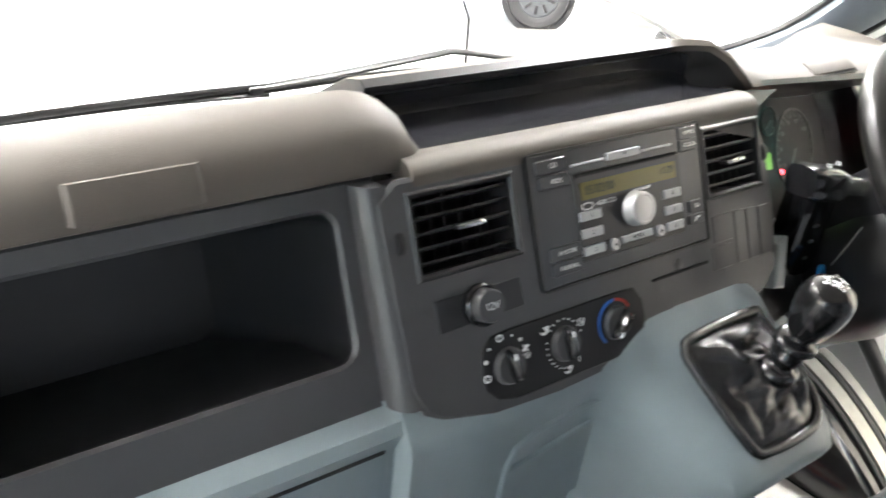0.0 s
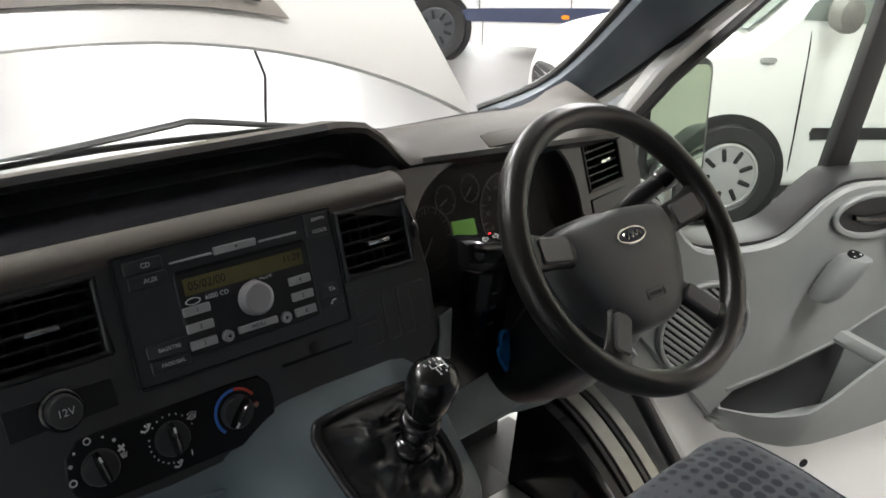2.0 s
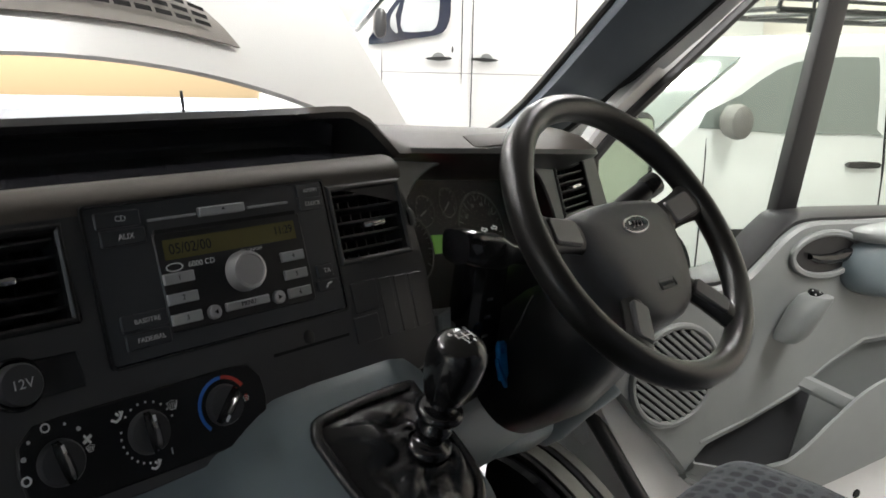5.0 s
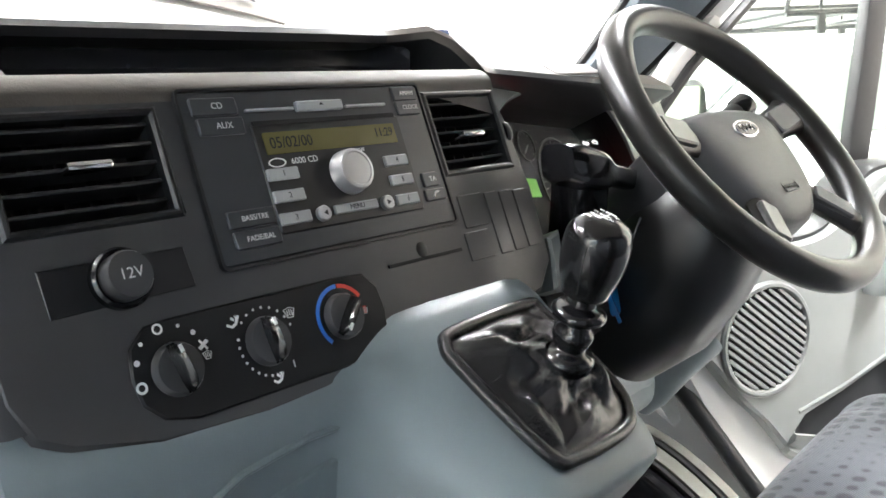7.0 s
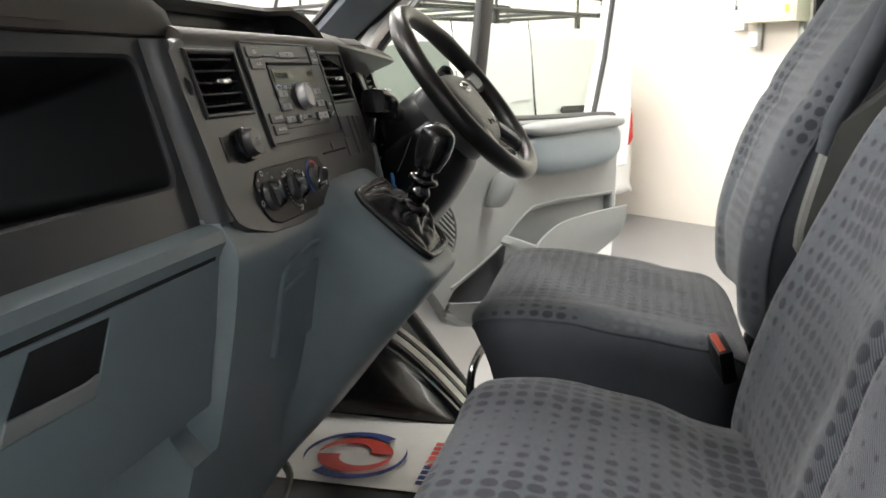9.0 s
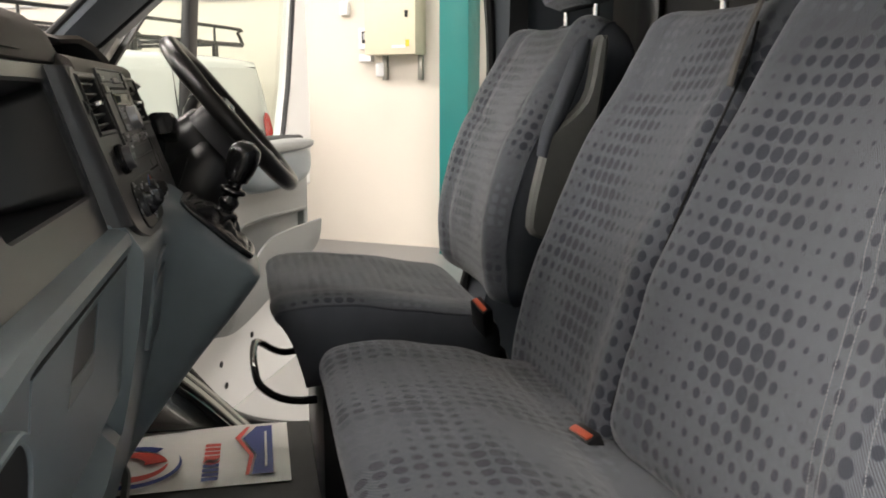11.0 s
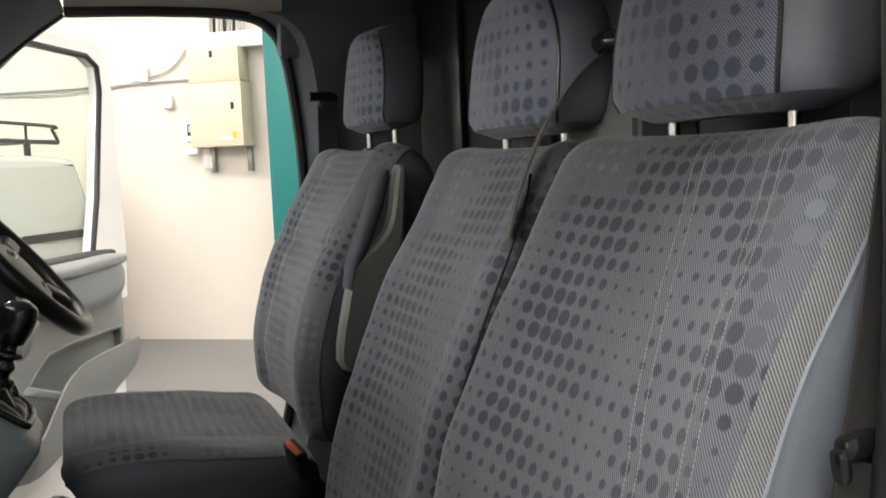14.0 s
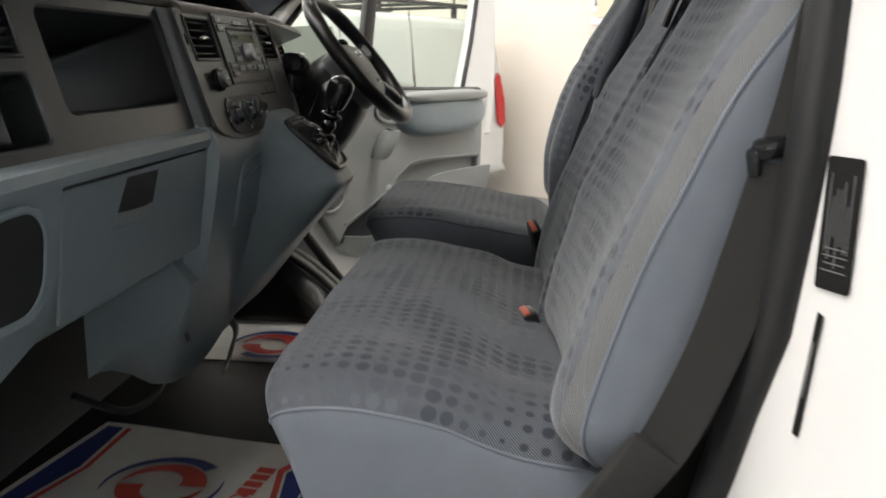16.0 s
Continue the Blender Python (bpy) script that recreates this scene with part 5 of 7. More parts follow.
lathe(bm, [(p.x, p.y) for p in smooth_path([(0.0120, 0.0600, 0), (0.0185, 0.0625, 0), (0.0210, 0.070, 0), (0.0245, 0.082, 0), (0.0265, 0.097, 0), (0.0262, 0.110, 0), (0.0228, 0.1195, 0), (0.014, 0.1255, 0), (0.0, 0.1275, 0)], 4)], LEV, 36)
kn = part("knob", bm, M_KNOB, gear, "glossy black gear knob")
for a in (20, 110, 200, 290):
    bm = mesh()
    tube(bm, [LEV @ Vector((r * math.cos(radians(a)), r * math.sin(radians(a)), h)) for r, h in ((0.0208, 0.069), (0.0240, 0.081), (0.0264, 0.096), (0.0263, 0.108), (0.0240, 0.1165))], 0.0006, 5)
    part("knob_seam", bm, M_DARK, kn)
bm = mesh()
lathe(bm, [(0.0247, 0.1150), (0.0228, 0.1200), (0.014, 0.1262), (0.0, 0.1282)], LEV, 36)
part("knob_cap", bm, M_GLOSS, kn, "glossy black cap with the gear pattern")
KT = LEV @ pose(0, 0, 0.1285)
q = KT.to_3x3()
yaw = math.degrees(math.atan2((q.inverted() @ Vector((1, 0, 0))).y, (q.inverted() @ Vector((1, 0, 0))).x))
KT = KT @ pose(0, 0, 0, 0, 0, yaw)
bm = mesh()
for s in (((-0.007, 0), (0.009, 0)), ((-0.007, 0), (-0.007, 0.005)), ((0.001, -0.005), (0.001, 0.005)), ((0.009, -0.005), (0.009, 0.005)), ((-0.003, 0.0), (-0.003, -0.005))):
    tube(bm, [KT @ Vector((*p, 0.0)) for p in s], 0.0005, 5)
part("gate_mark", bm, M_INK, kn)
for s, x, y in (("R", -0.0115, 0.0065), ("1", -0.004, 0.0085), ("3", 0.002, 0.009), ("5", 0.009, 0.008), ("2", -0.003, -0.008), ("4", 0.005, -0.008)):
    lettering(s, KT @ pose(x, y, 0.0002), 0.0052, M_INK, kn, depth=0.0002)

# ---- seats ----
def pad_rings(x0, x1, spine, nrm, depth, bolster=0.018, round_end=0.06, n=96, p=5.0, crown=0.0, crease=0.002, w_end=0.8, fold=(), split=None):
    """Rings of a padded form along a spine of (y, z): nrm gives the way its sat-on face looks, depth its thickness; the ends are rounded."""
    S = smooth_path([(0, y, z) for y, z in spine], 8)
    ln = [0.0]
    for a, b in zip(S, S[1:]):
        ln.append(ln[-1] + (b - a).length)
    out = []
    cx, hw = (x0 + x1) / 2, (x1 - x0) / 2
    for i, c in enumerate(S):
        t = (S[min(i + 1, len(S) - 1)] - S[max(i - 1, 0)]).normalized()
        nn = Vector((0, -t.z, t.y))
        if nn.dot(Vector((0, *nrm))) < 0:
            nn = -nn
        e = min(ln[i], ln[-1] - ln[i])
        s = math.sqrt(max(0.0, 1 - (1 - min(1, e / round_end)) ** 2))
        sd = 0.12 + 0.88 * s
        sw = w_end + (1 - w_end) * s
        ring = []
        for k in range(n):
            th = 2 * math.pi * k / n
            cc, ss = math.cos(th), math.sin(th)
            X = math.copysign(abs(cc) ** (2 / p), cc)
            Y = math.copysign(abs(ss) ** (2 / p), ss)
            h = depth / 2 * Y * sd
            if Y > 0:
                h += (bolster * (abs(X) ** 3 * (1 - abs(X) ** 8) * 1.6 - 0.35) + crown * (1 - X * X)) * Y * s
                h -= crease * math.exp(-((abs(X) - 0.60) / 0.035) ** 2) * s
                for at, deep, wide in fold:
                    h -= deep * math.exp(-((ln[i] / ln[-1] - at - 0.05 * X * X) / wide) ** 2) * max(0.0, 1 - abs(X) ** 3)
                if split is not None:
                    h -= 0.007 * math.exp(-((cx + hw * X - split) / 0.011) ** 2) * s
                q = Vector(((cx + hw * X) * 5.0, c.y * 5.0, c.z * 5.0))
                h += (0.0065 * noise.noise(q) + 0.0028 * noise.noise(q * 3.1)) * s
            ring.append(Vector((cx + hw * sw * X, 0, 0)) + Vector((0, c.y, c.z)) + nn * (h - depth / 2))
        out.append(ring)
    return out


def pad(name, parent, rs, cover, sidecloth, a=5, label="", pipe=M_SEATSIDE, b=None, band=0):
    """The pad as a cover on its face, plain sides, and the piping between them. a: how far round from the edge the cover reaches."""
    n = len(rs[0])
    lo, hi = a, n // 2 - (a if b is None else b)
    bm = mesh()
    rings(bm, rs, uv=True, caps=False, keep=lambda i, j: lo <= j < hi - band)
    top = part(name, bm, cover, parent, label)
    if band:
        bm = mesh()
        rings(bm, rs, uv=True, caps=False, keep=lambda i, j: hi - band <= j < hi)
        part("edge_band", bm, FAB_EDGE, top, "plain hatched twill along the edge")
    bm = mesh()
    rings(bm, rs, uv=True, caps=True, keep=lambda i, j: not lo <= j < hi)
    part("side_panel", bm, sidecloth, top)
    for j in (lo, hi):
        bm = mesh()
        tube(bm, [r[j] for r in rs[1:-1]], 0.0024, 6)
        part("piping", bm, pipe, top)
    return top


def headrest(parent, x, y, z, w, h, d, cover, side, edge=4):
    base = Vector((x, y, z))
    rs = []
    for k in range(17):
        v = k / 16
        e = min(v, 1 - v)
        hw = w / 2 * max(0.16, 1 - max(0, (v - 0.22) / 0.78) ** 2.7) ** 0.5
        s = math.sqrt(max(0.0, 1 - (1 - min(1, e / (0.16 if v < 0.5 else 0.16))) ** 2))
        sw = 0.72 + 0.28 * s if v < 0.5 else 1.0
        ring = []
        for q in range(48):
            th = 2 * math.pi * q / 48
            cc, ss = math.cos(th), math.sin(th)
            X, Y = math.copysign(abs(cc) ** 0.55, cc), math.copysign(abs(ss) ** 0.55, ss)
            ring.append(base + Vector((hw * sw * X, d / 2 * Y * (0.25 + 0.75 * s) + 0.012 * (1 - X * X) * (Y > 0) - 0.02 * v, h * v)))
        rs.append(ring)
    top = pad("headrest", parent, rs, cover, side, a=4, b=edge, label="dotted blue-grey cloth headrest with vinyl sides", pipe=M_BLACK)
    for px in (-0.082, 0.082):
        bm = mesh()
        tube(bm, [base + Vector((px, 0, -0.045)), base + Vector((px, 0, 0.03))], 0.0062, 12)
        part("post", bm, M_CHROME, top, "chrome headrest post")
        bm = mesh()
        box(bm, base + Vector((px, 0, -0.038)), (0.034, 0.026, 0.016), r=0.005)
        part("post_guide", bm, M_BLACK, top)
    return top


def buckle(parent, m, name="belt_buckle"):
    bm = mesh()
    box(bm, (0, 0, 0), (0.046, 0.022, 0.062), m, r=0.004)
    b = part(name, bm, M_BLACK, parent, "black buckle with red release button")
    bm = mesh()
    box(bm, (0, 0.003, 0.031), (0.038, 0.010, 0.005), m, r=0.0015)
    part("release_button", bm, material_red, b, "red release button")
    return b


material_red = material("red_buckle_plastic", (0.55, 0.09, 0.04), 0.4, bump=0.0, var=0.06)

BACK = [(0.255, 1.045), (0.250, 1.10), (0.234, 1.17), (0.202, 1.27), (0.147, 1.39), (0.09, 1.49), (0.043, 1.575), (0.018, 1.613)]
CUSH = [(0.15, 1.060), (0.27, 1.072), (0.36, 1.103), (0.45, 1.120), (0.53, 1.117), (0.580, 1.100), (0.603, 1.070)]

bench = thing("double_passenger_seat", (-0.46, 0.3, 0.66), "grey dotted cloth double passenger seat with vinyl sides", "van seat", "cab seats")
pad("middle_backrest", bench, pad_rings(-0.4290, -0.055, [(0.252, 0.985)] + BACK, (1, 0.4), 0.13, bolster=0.026, p=8, fold=((0.50, 0.004, 0.02),)), FAB, M_SEATSIDE, a=5, b=1, label="dotted grey cloth middle backrest")
M_THREAD = material("pale_grey_thread", (0.25, 0.255, 0.265), 0.7, bump=0.0)
OUTER = pad_rings(-0.868, -0.4190, BACK, (1, 0.4), 0.13, bolster=0.026, p=7, fold=((0.46, 0.003, 0.02),))
outer = pad("outer_backrest", bench, OUTER, FAB, M_VINYL, a=1, b=5, label="dotted grey cloth outer backrest", pipe=M_VINYL, band=6)
pad("cushion", bench, pad_rings(-0.812, -0.055, CUSH, (0, 1), 0.27, bolster=0.012, round_end=0.075, p=6, w_end=0.84, fold=((0.30, 0.003, 0.02), (0.62, 0.003, 0.018)), split=-0.42), FAB, M_VINYL, label="dotted grey cloth double cushion", pipe=M_VINYL)


def stitches(parent, rs, line, gap=0.015):
    """A double row of pale thread on the sat-on face; line gives x for a height."""
    half = len(rs[0]) // 2
    for off in (0, -gap):
        pts = []
        for r in rs[4:-3]:
            front = sorted(r[:half + 1], key=lambda v: v.x)
            want = line(front[half // 2].z) + off
            for a, b in zip(front, front[1:]):
                if a.x <= want <= b.x and b.x > a.x:
                    pts.append(a.lerp(b, (want - a.x) / (b.x - a.x)) + Vector((0, 0.0006, 0.0003)))
                    break
        bm = mesh()
        for a, b in zip(pts, pts[1:]):
            for k in range(4):
                tube(bm, [a.lerp(b, (k + 0.15) / 4), a.lerp(b, (k + 0.85) / 4)], 0.00045, 5)
        part("stitching", bm, M_THREAD, parent, "pale double stitching")


stitches(outer, OUTER, lambda z: -0.655 - 0.30 * (1.58 - z))
stitches(outer, OUTER, lambda z: -0.757 - 0.20 * (1.58 - z))
headrest(bench, -0.268, -0.01, 1.602, 0.27, 0.205, 0.11, FAB_HEAD, M_VINYL)
headrest(bench, -0.650, -0.01, 1.602, 0.30, 0.215, 0.11, FAB_HEAD, M_VINYL, 7)
bm = mesh()
box(bm, (-0.46, 0.33, 0.80), (0.74, 0.36, 0.28), r=0.02)
part("seat_box", bm, M_BLACK, bench, "black seat base")
buckle(bench, pose(-0.424, 0.268, 1.050, -22, 0, 12))

driver = thing("single_driver_seat", (0.42, 0.3, 0.66), "grey dotted cloth driver seat with folded armrest", "van seat", "cab seats")
DBACK = [(0.222, 1.06), (0.226, 1.12), (0.228, 1.20), (0.212, 1.29), (0.185, 1.37), (0.146, 1.45), (0.098, 1.53), (0.055, 1.60), (0.025, 1.637)]
DCUSH = [(0.19, 1.075), (0.27, 1.082), (0.38, 1.10), (0.50, 1.114), (0.59, 1.112), (0.640, 1.096), (0.660, 1.06)]
pad("backrest", driver, pad_rings(0.165, 0.665, DBACK, (1, 0.4), 0.14, bolster=0.045, crease=0.008, fold=((0.58, 0.007, 0.022),)), FAB, M_SEATSIDE, label="dotted grey cloth backrest")
pad("cushion", driver, pad_rings(0.155, 0.675, DCUSH, (0, 1), 0.185, bolster=0.014, round_end=0.075, p=5, w_end=0.72), FAB, M_SEATSIDE, a=9, label="dotted grey cloth cushion")
headrest(driver, 0.36, -0.005, 1.642, 0.26, 0.205, 0.11, FAB_HEAD, M_SEATSIDE)
bm = mesh()
box(bm, (0.42, 0.36, 0.83), (0.42, 0.38, 0.30), r=0.03)
part("seat_box", bm, M_BLACK, driver, "black seat base")
buckle(driver, pose(0.122, 0.258, 1.074, -20, -22, 20))

# ---- armrest, belts, seat details ----
# folded-up armrest on the driver seat: pale grey shield with the padded arm behind it
SX = 0.128
bm = mesh()
shield = [(0.154, 1.215), (0.176, 1.235), (0.168, 1.3), (0.144, 1.395), (0.134, 1.41), (0.106, 1.43), (0.078, 1.46), (0.066, 1.5), (0.056, 1.565), (0.044, 1.57), (0.038, 1.555), (0.056, 1.4), (0.101, 1.26), (0.126, 1.225)]
o = [(p.x, p.y) for p in smooth_path([(y, z, 0) for y, z in shield], 2, True)]
YZ = Matrix(((0, 0, -1, SX), (1, 0, 0, 0), (0, 1, 0, 0), (0, 0, 0, 1)))
plate(bm, o, 0.030, YZ, ch=0.006, top=0.022)
part("armrest_bracket", bm, material("pale_olive_grey_plastic", (0.17, 0.175, 0.165), 0.45, bump=0.2, fine=700), driver, "pale grey armrest bracket")
bm = mesh()
rs = []
for y, z, w in ((0.150, 1.36, 0.012), (0.140, 1.40, 0.018), (0.118, 1.45, 0.020), (0.094, 1.51, 0.020), (0.082, 1.55, 0.018), (0.076, 1.566, 0.010)):
    rs.append([Vector((SX - 0.004 + 0.018 * math.cos(b), y + w * math.sin(b) * 0.8, z + 0.004 * math.sin(b))) for b in (2 * math.pi * q / 14 for q in range(14))])
rings(bm, rs)
part("armrest", bm, M_SEATSIDE, driver, "dark padded armrest folded up")
# seat adjusting bar in front of the driver seat
bm = mesh()
tube(bm, smooth_path([(0.24, 0.50, 0.90), (0.28, 0.60, 0.885), (0.33, 0.655, 0.90), (0.40, 0.668, 0.925), (0.52, 0.668, 0.93), (0.57, 0.655, 0.92), (0.60, 0.60, 0.885), (0.62, 0.50, 0.90)], 4), 0.008, 10)
part("adjuster_bar", bm, M_GLOSS, driver, "black bent adjuster bar")

# middle belt: tower on the bench and webbing down the seam
tower = thing("middle_belt", (-0.405, -0.06, 1.6), "grey-brown seat belt from a pale tower between two headrests", "seat belt", "seat belts")
bm = mesh()
rs = [[Vector((-0.395 + sx * w, -0.085 + sy_ * d, z)) for sx, sy_ in ((-1, -1), (1, -1), (1, 1), (-1, 1))] for z, w, d in ((1.56, 0.07, 0.05), (1.63, 0.066, 0.045), (1.665, 0.058, 0.035), (1.672, 0.05, 0.025))]
rings(bm, rs)
bmesh.ops.bevel(bm, geom=list(bm.edges), offset=0.008, segments=2, affect="EDGES")
part("tower", bm, M_DOORGREY, tower, "pale grey belt tower")
bm = mesh()
tube(bm, smooth_path([(-0.455, -0.05, 1.70), (-0.42, -0.035, 1.708), (-0.36, -0.04, 1.70), (-0.335, -0.06, 1.685)], 4), 0.014, 10)
part("belt_guide", bm, M_GLOSS, tower, "black belt guide")
bm = mesh()
strap(bm, smooth_path([(-0.398, -0.05, 1.706), (-0.398, 0.006, 1.662), (-0.402, 0.055, 1.60), (-0.410, 0.092, 1.53), (-0.419, 0.112, 1.48)], 5), (0.026, -0.010, 0.0))
part("webbing", bm, M_WEB, tower, "grey-brown webbing")
# dark line stands for the shaded slit between the backrests
bm = mesh()
tube(bm, smooth_path([(-0.410, 0.075, 1.553), (-0.423, 0.096, 1.50), (-0.423, 0.148, 1.385), (-0.424, 0.19, 1.28), (-0.425, 0.225, 1.17), (-0.425, 0.245, 1.10)], 5), 0.0018, 6)
part("seam_gap_line", bm, M_DARK, tower)

# passenger belt by the door pillar
belt = thing("passenger_belt", (-0.91, 0.05, 1.2), "seat belt with black tongue by the pillar, webbing darkened for shade", "seat belt", "seat belts")
bm = mesh()
strap(bm, smooth_path([(-0.885, 0.015, 1.85), (-0.885, 0.040, 1.60), (-0.885, 0.066, 1.42), (-0.885, 0.078, 1.366)], 5), (0.010, 0.040, 0.0))
part("webbing", bm, M_BELT, belt)
bm = mesh()
strap(bm, smooth_path([(-0.887, 0.080, 1.352), (-0.888, 0.097, 1.28), (-0.888, 0.122, 1.185), (-0.886, 0.160, 1.09), (-0.882, 0.196, 1.035), (-0.88, 0.23, 0.98)], 5), (0.010, 0.044, 0.012))
part("webbing", bm, M_BELT, belt)
bm = mesh()
box(bm, (0, 0, 0), (0.014, 0.034, 0.020), pose(-0.884, 0.088, 1.366, -10, 0, 0), r=0.007)
box(bm, (0, 0.016, -0.010), (0.012, 0.012, 0.026), pose(-0.884, 0.088, 1.366, -10, 0, 0), r=0.005)
part("tongue", bm, M_GLOSS, belt, "black belt tongue")
bm = mesh()
box(bm, (0, 0, 0), (0.022, 0.052, 0.15), pose(-0.885, 0.203, 1.030, 33, 0, 0), r=0.008)
part("anchor_cover", bm, M_BELT, belt, "black belt anchor cover")
# driver belt
dbelt = thing("driver_belt", (0.9, -0.05, 1.5), "dark seat belt on the driver side pillar", "seat belt", "seat belts")
bm = mesh()
strap(bm, smooth_path([(0.86, -0.03, 1.75), (0.84, -0.02, 1.6), (0.82, 0.0, 1.4), (0.82, 0.04, 1.1)], 4), (0.015, 0.045, 0.0))
part("webbing", bm, M_BLACK, dbelt)
bm = mesh()
tube(bm, [(0.87, -0.06, 1.752), (0.85, -0.03, 1.758), (0.845, 0.02, 1.756)], 0.012, 8)
part("belt_guide", bm, M_BLACK, dbelt)

# passenger door jamb with its stickers
jq = Vector((-0.925, 0.0557, 0))
jd = Vector((-0.085, -0.045, 0)).normalized()
jn = jd.cross(Vector((0, 0, 1))).normalized()
if jn.y < 0:
    jn = -jn
jamb = thing("door_jamb", (-0.96, 0.03, 0.7), "white painted door jamb with black stickers", "door jamb", "", "structure")
bm = mesh()
rs = []
for z, edge, s in ((0.45, 0.13, 0.04), (0.7, 0.125, 0.035), (0.9, 0.11, 0.02), (1.03, 0.082, 0.006), (1.06, 0.072, 0.003), (1.125, 0.054, 0.0), (1.21, 0.026, 0.0), (1.30, 0.015, 0.0), (1.37, 0.008, 0.0), (1.5, 0.006, 0.0), (1.75, 0.0, -0.005), (2.0, -0.03, -0.04)):
    a = jq - jd * edge + Vector((0, 0, z))
    rs.append([a, jq + jd * 0.06 + Vector((0, s, z)), jq + jd * 0.10 + Vector((0, s - 0.01, z)), jq + jd * 0.13 + Vector((0, -0.06, z)), Vector((-1.06, -0.28, z)), Vector((-0.93, -0.28, z))])
rings(bm, rs)
part("jamb_panel", bm, M_WHITE, jamb)
bm = mesh()
rs = []
for z, s in ((0.6, 0.13), (0.9, 0.11), (1.03, 0.074), (1.055, 0.066), (1.125, 0.046), (1.21, 0.018), (1.30, 0.007), (1.37, 0.0), (1.42, -0.003), (1.5, -0.004), (1.75, 0.0), (1.9, 0.03)):
    c = jq - jd * (s + 0.021) + Vector((0, 0, z))
    rs.append([c + jd * 0.021 * math.cos(b) + jn * 0.016 * math.sin(b) for b in (2 * math.pi * q / 12 for q in range(12))])
rings(bm, rs)
part("door_seal", bm, M_RUBBER, jamb, "black door seal")
JM = Matrix(((jd[0], 0, jn[0], jq[0]), (jd[1], 0, jn[1], jq[1]), (0, 1, 0, 0), (0, 0, 0, 1)))
M_PRINT = material("faint_grey_print", (0.16, 0.16, 0.16), 0.6, bump=0, var=0.1)
M_STICK = material("black_sticker", (0.008, 0.008, 0.008), 0.7, bump=0, var=0.1, spec=0.2)
bm = mesh()
plate(bm, round_rect(0.002, 1.26, 0.036, 1.366, 0.003), 0.001, JM, top=0.003)
stk = part("rating_sticker", bm, M_STICK, jamb, "black sticker with fine pale lines")
for k in range(7):
    bm = mesh()
    box(bm, (0.008 + 0.0036 * k, 1.322 - 0.012 * (k % 2), 0.0034), (0.0006, 0.062 - 0.012 * (k % 3), 0.0006), JM)
    part("print_bar", bm, M_PRINT, stk)
for k in range(4):
    bm = mesh()
    box(bm, (0.019, 1.276 + 0.006 * k, 0.0034), (0.024 - 0.004 * (k % 2), 0.0009, 0.0006), JM)
    part("print_bar", bm, M_PRINT, stk)
bm = mesh()
plate(bm, [(-0.003, 1.130), (0.003, 1.129), (0.0145, 1.238), (0.009, 1.240)], 0.001, JM, top=0.003)
stk = part("code_sticker", bm, M_STICK, jamb, "narrow black sticker")
bm = mesh()
box(bm, (0, 0, 0.0034), (0.0020, 0.050, 0.0006), JM @ pose(0.0062, 1.19, 0, 0, 0, -6))
part("print_bar", bm, M_PRINT, stk)

# ---- open driver door ----
DX = Vector((0.9198, -0.3923, 0)).normalized()
DN = DX.cross(Vector((0, 0, 1)))
DOOR = Matrix(((DX[0], 0, DN[0], 1.0), (DX[1], 0, DN[1], 0.891), (0, 1, 0, 0), (0, 0, 0, 1)))
door = thing("driver_door", tuple(DOOR @ Vector((-0.15, 0.5, -0.05))), "open white van door with pale grey inner trim", "van door")


def soft(pts, n=3):
    return [(p.x, p.y) for p in smooth_path([(x, y, 0) for x, y in pts], n, True)]


SILL = [(1.10, 1.305), (0.70, 1.312), (0.45, 1.320), (0.30, 1.322), (0.25, 1.300), (0.20, 1.258), (0.15, 1.222), (0.07, 1.212), (-0.05, 1.225), (-0.13, 1.32), (-0.16, 1.32)]
CREASE = [(1.06, 1.036), (0.87, 1.043), (0.66, 1.054), (0.50, 1.053), (0.41, 1.015), (0.33, 0.966), (0.20, 0.920), (0.08, 0.890)]
bm = mesh()
plate(bm, [(-0.19, 0.98), (-0.14, 0.90), (-0.05, 0.78), (0.03, 0.64), (0.10, 0.44), (1.16, 0.44), (1.24, 0.75), (1.27, 1.0), (1.34, 1.30)] + [(x, z - 0.085) for x, z in SILL[:-2]] + [(-0.19, 1.24)], 0.05, DOOR, ch=0.012, top=-0.085)
part("outer_panel", bm, M_WHITE, door, "white painted steel panel")
bm = mesh()
plate(bm, [(-0.16, 1.01), (-0.113, 0.93), (-0.03, 0.80), (0.06, 0.66), (0.14, 0.45), (1.12, 0.45), (1.16, 0.80), (1.20, 1.29)] + [(x, z - 0.02) for x, z in SILL], 0.045, DOOR, ch=0.01, top=-0.037)
ip = part("inner_panel", bm, M_WHITE, door, "white painted inner panel")
for s, z in ((0.36, 0.63), (0.39, 0.55), (0.90, 0.60), (0.60, 0.66)):
    bm = mesh()
    lathe(bm, [(0.011, 0), (0.011, 0.002), (0.0, 0.002)], DOOR @ pose(s, z, -0.037), 12)
    part("drain_hole", bm, M_DARK, ip)
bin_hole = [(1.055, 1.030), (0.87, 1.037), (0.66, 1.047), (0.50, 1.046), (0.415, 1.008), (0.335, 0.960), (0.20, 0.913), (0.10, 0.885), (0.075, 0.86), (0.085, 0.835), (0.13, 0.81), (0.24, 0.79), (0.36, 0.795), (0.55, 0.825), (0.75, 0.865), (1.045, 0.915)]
bm = mesh()
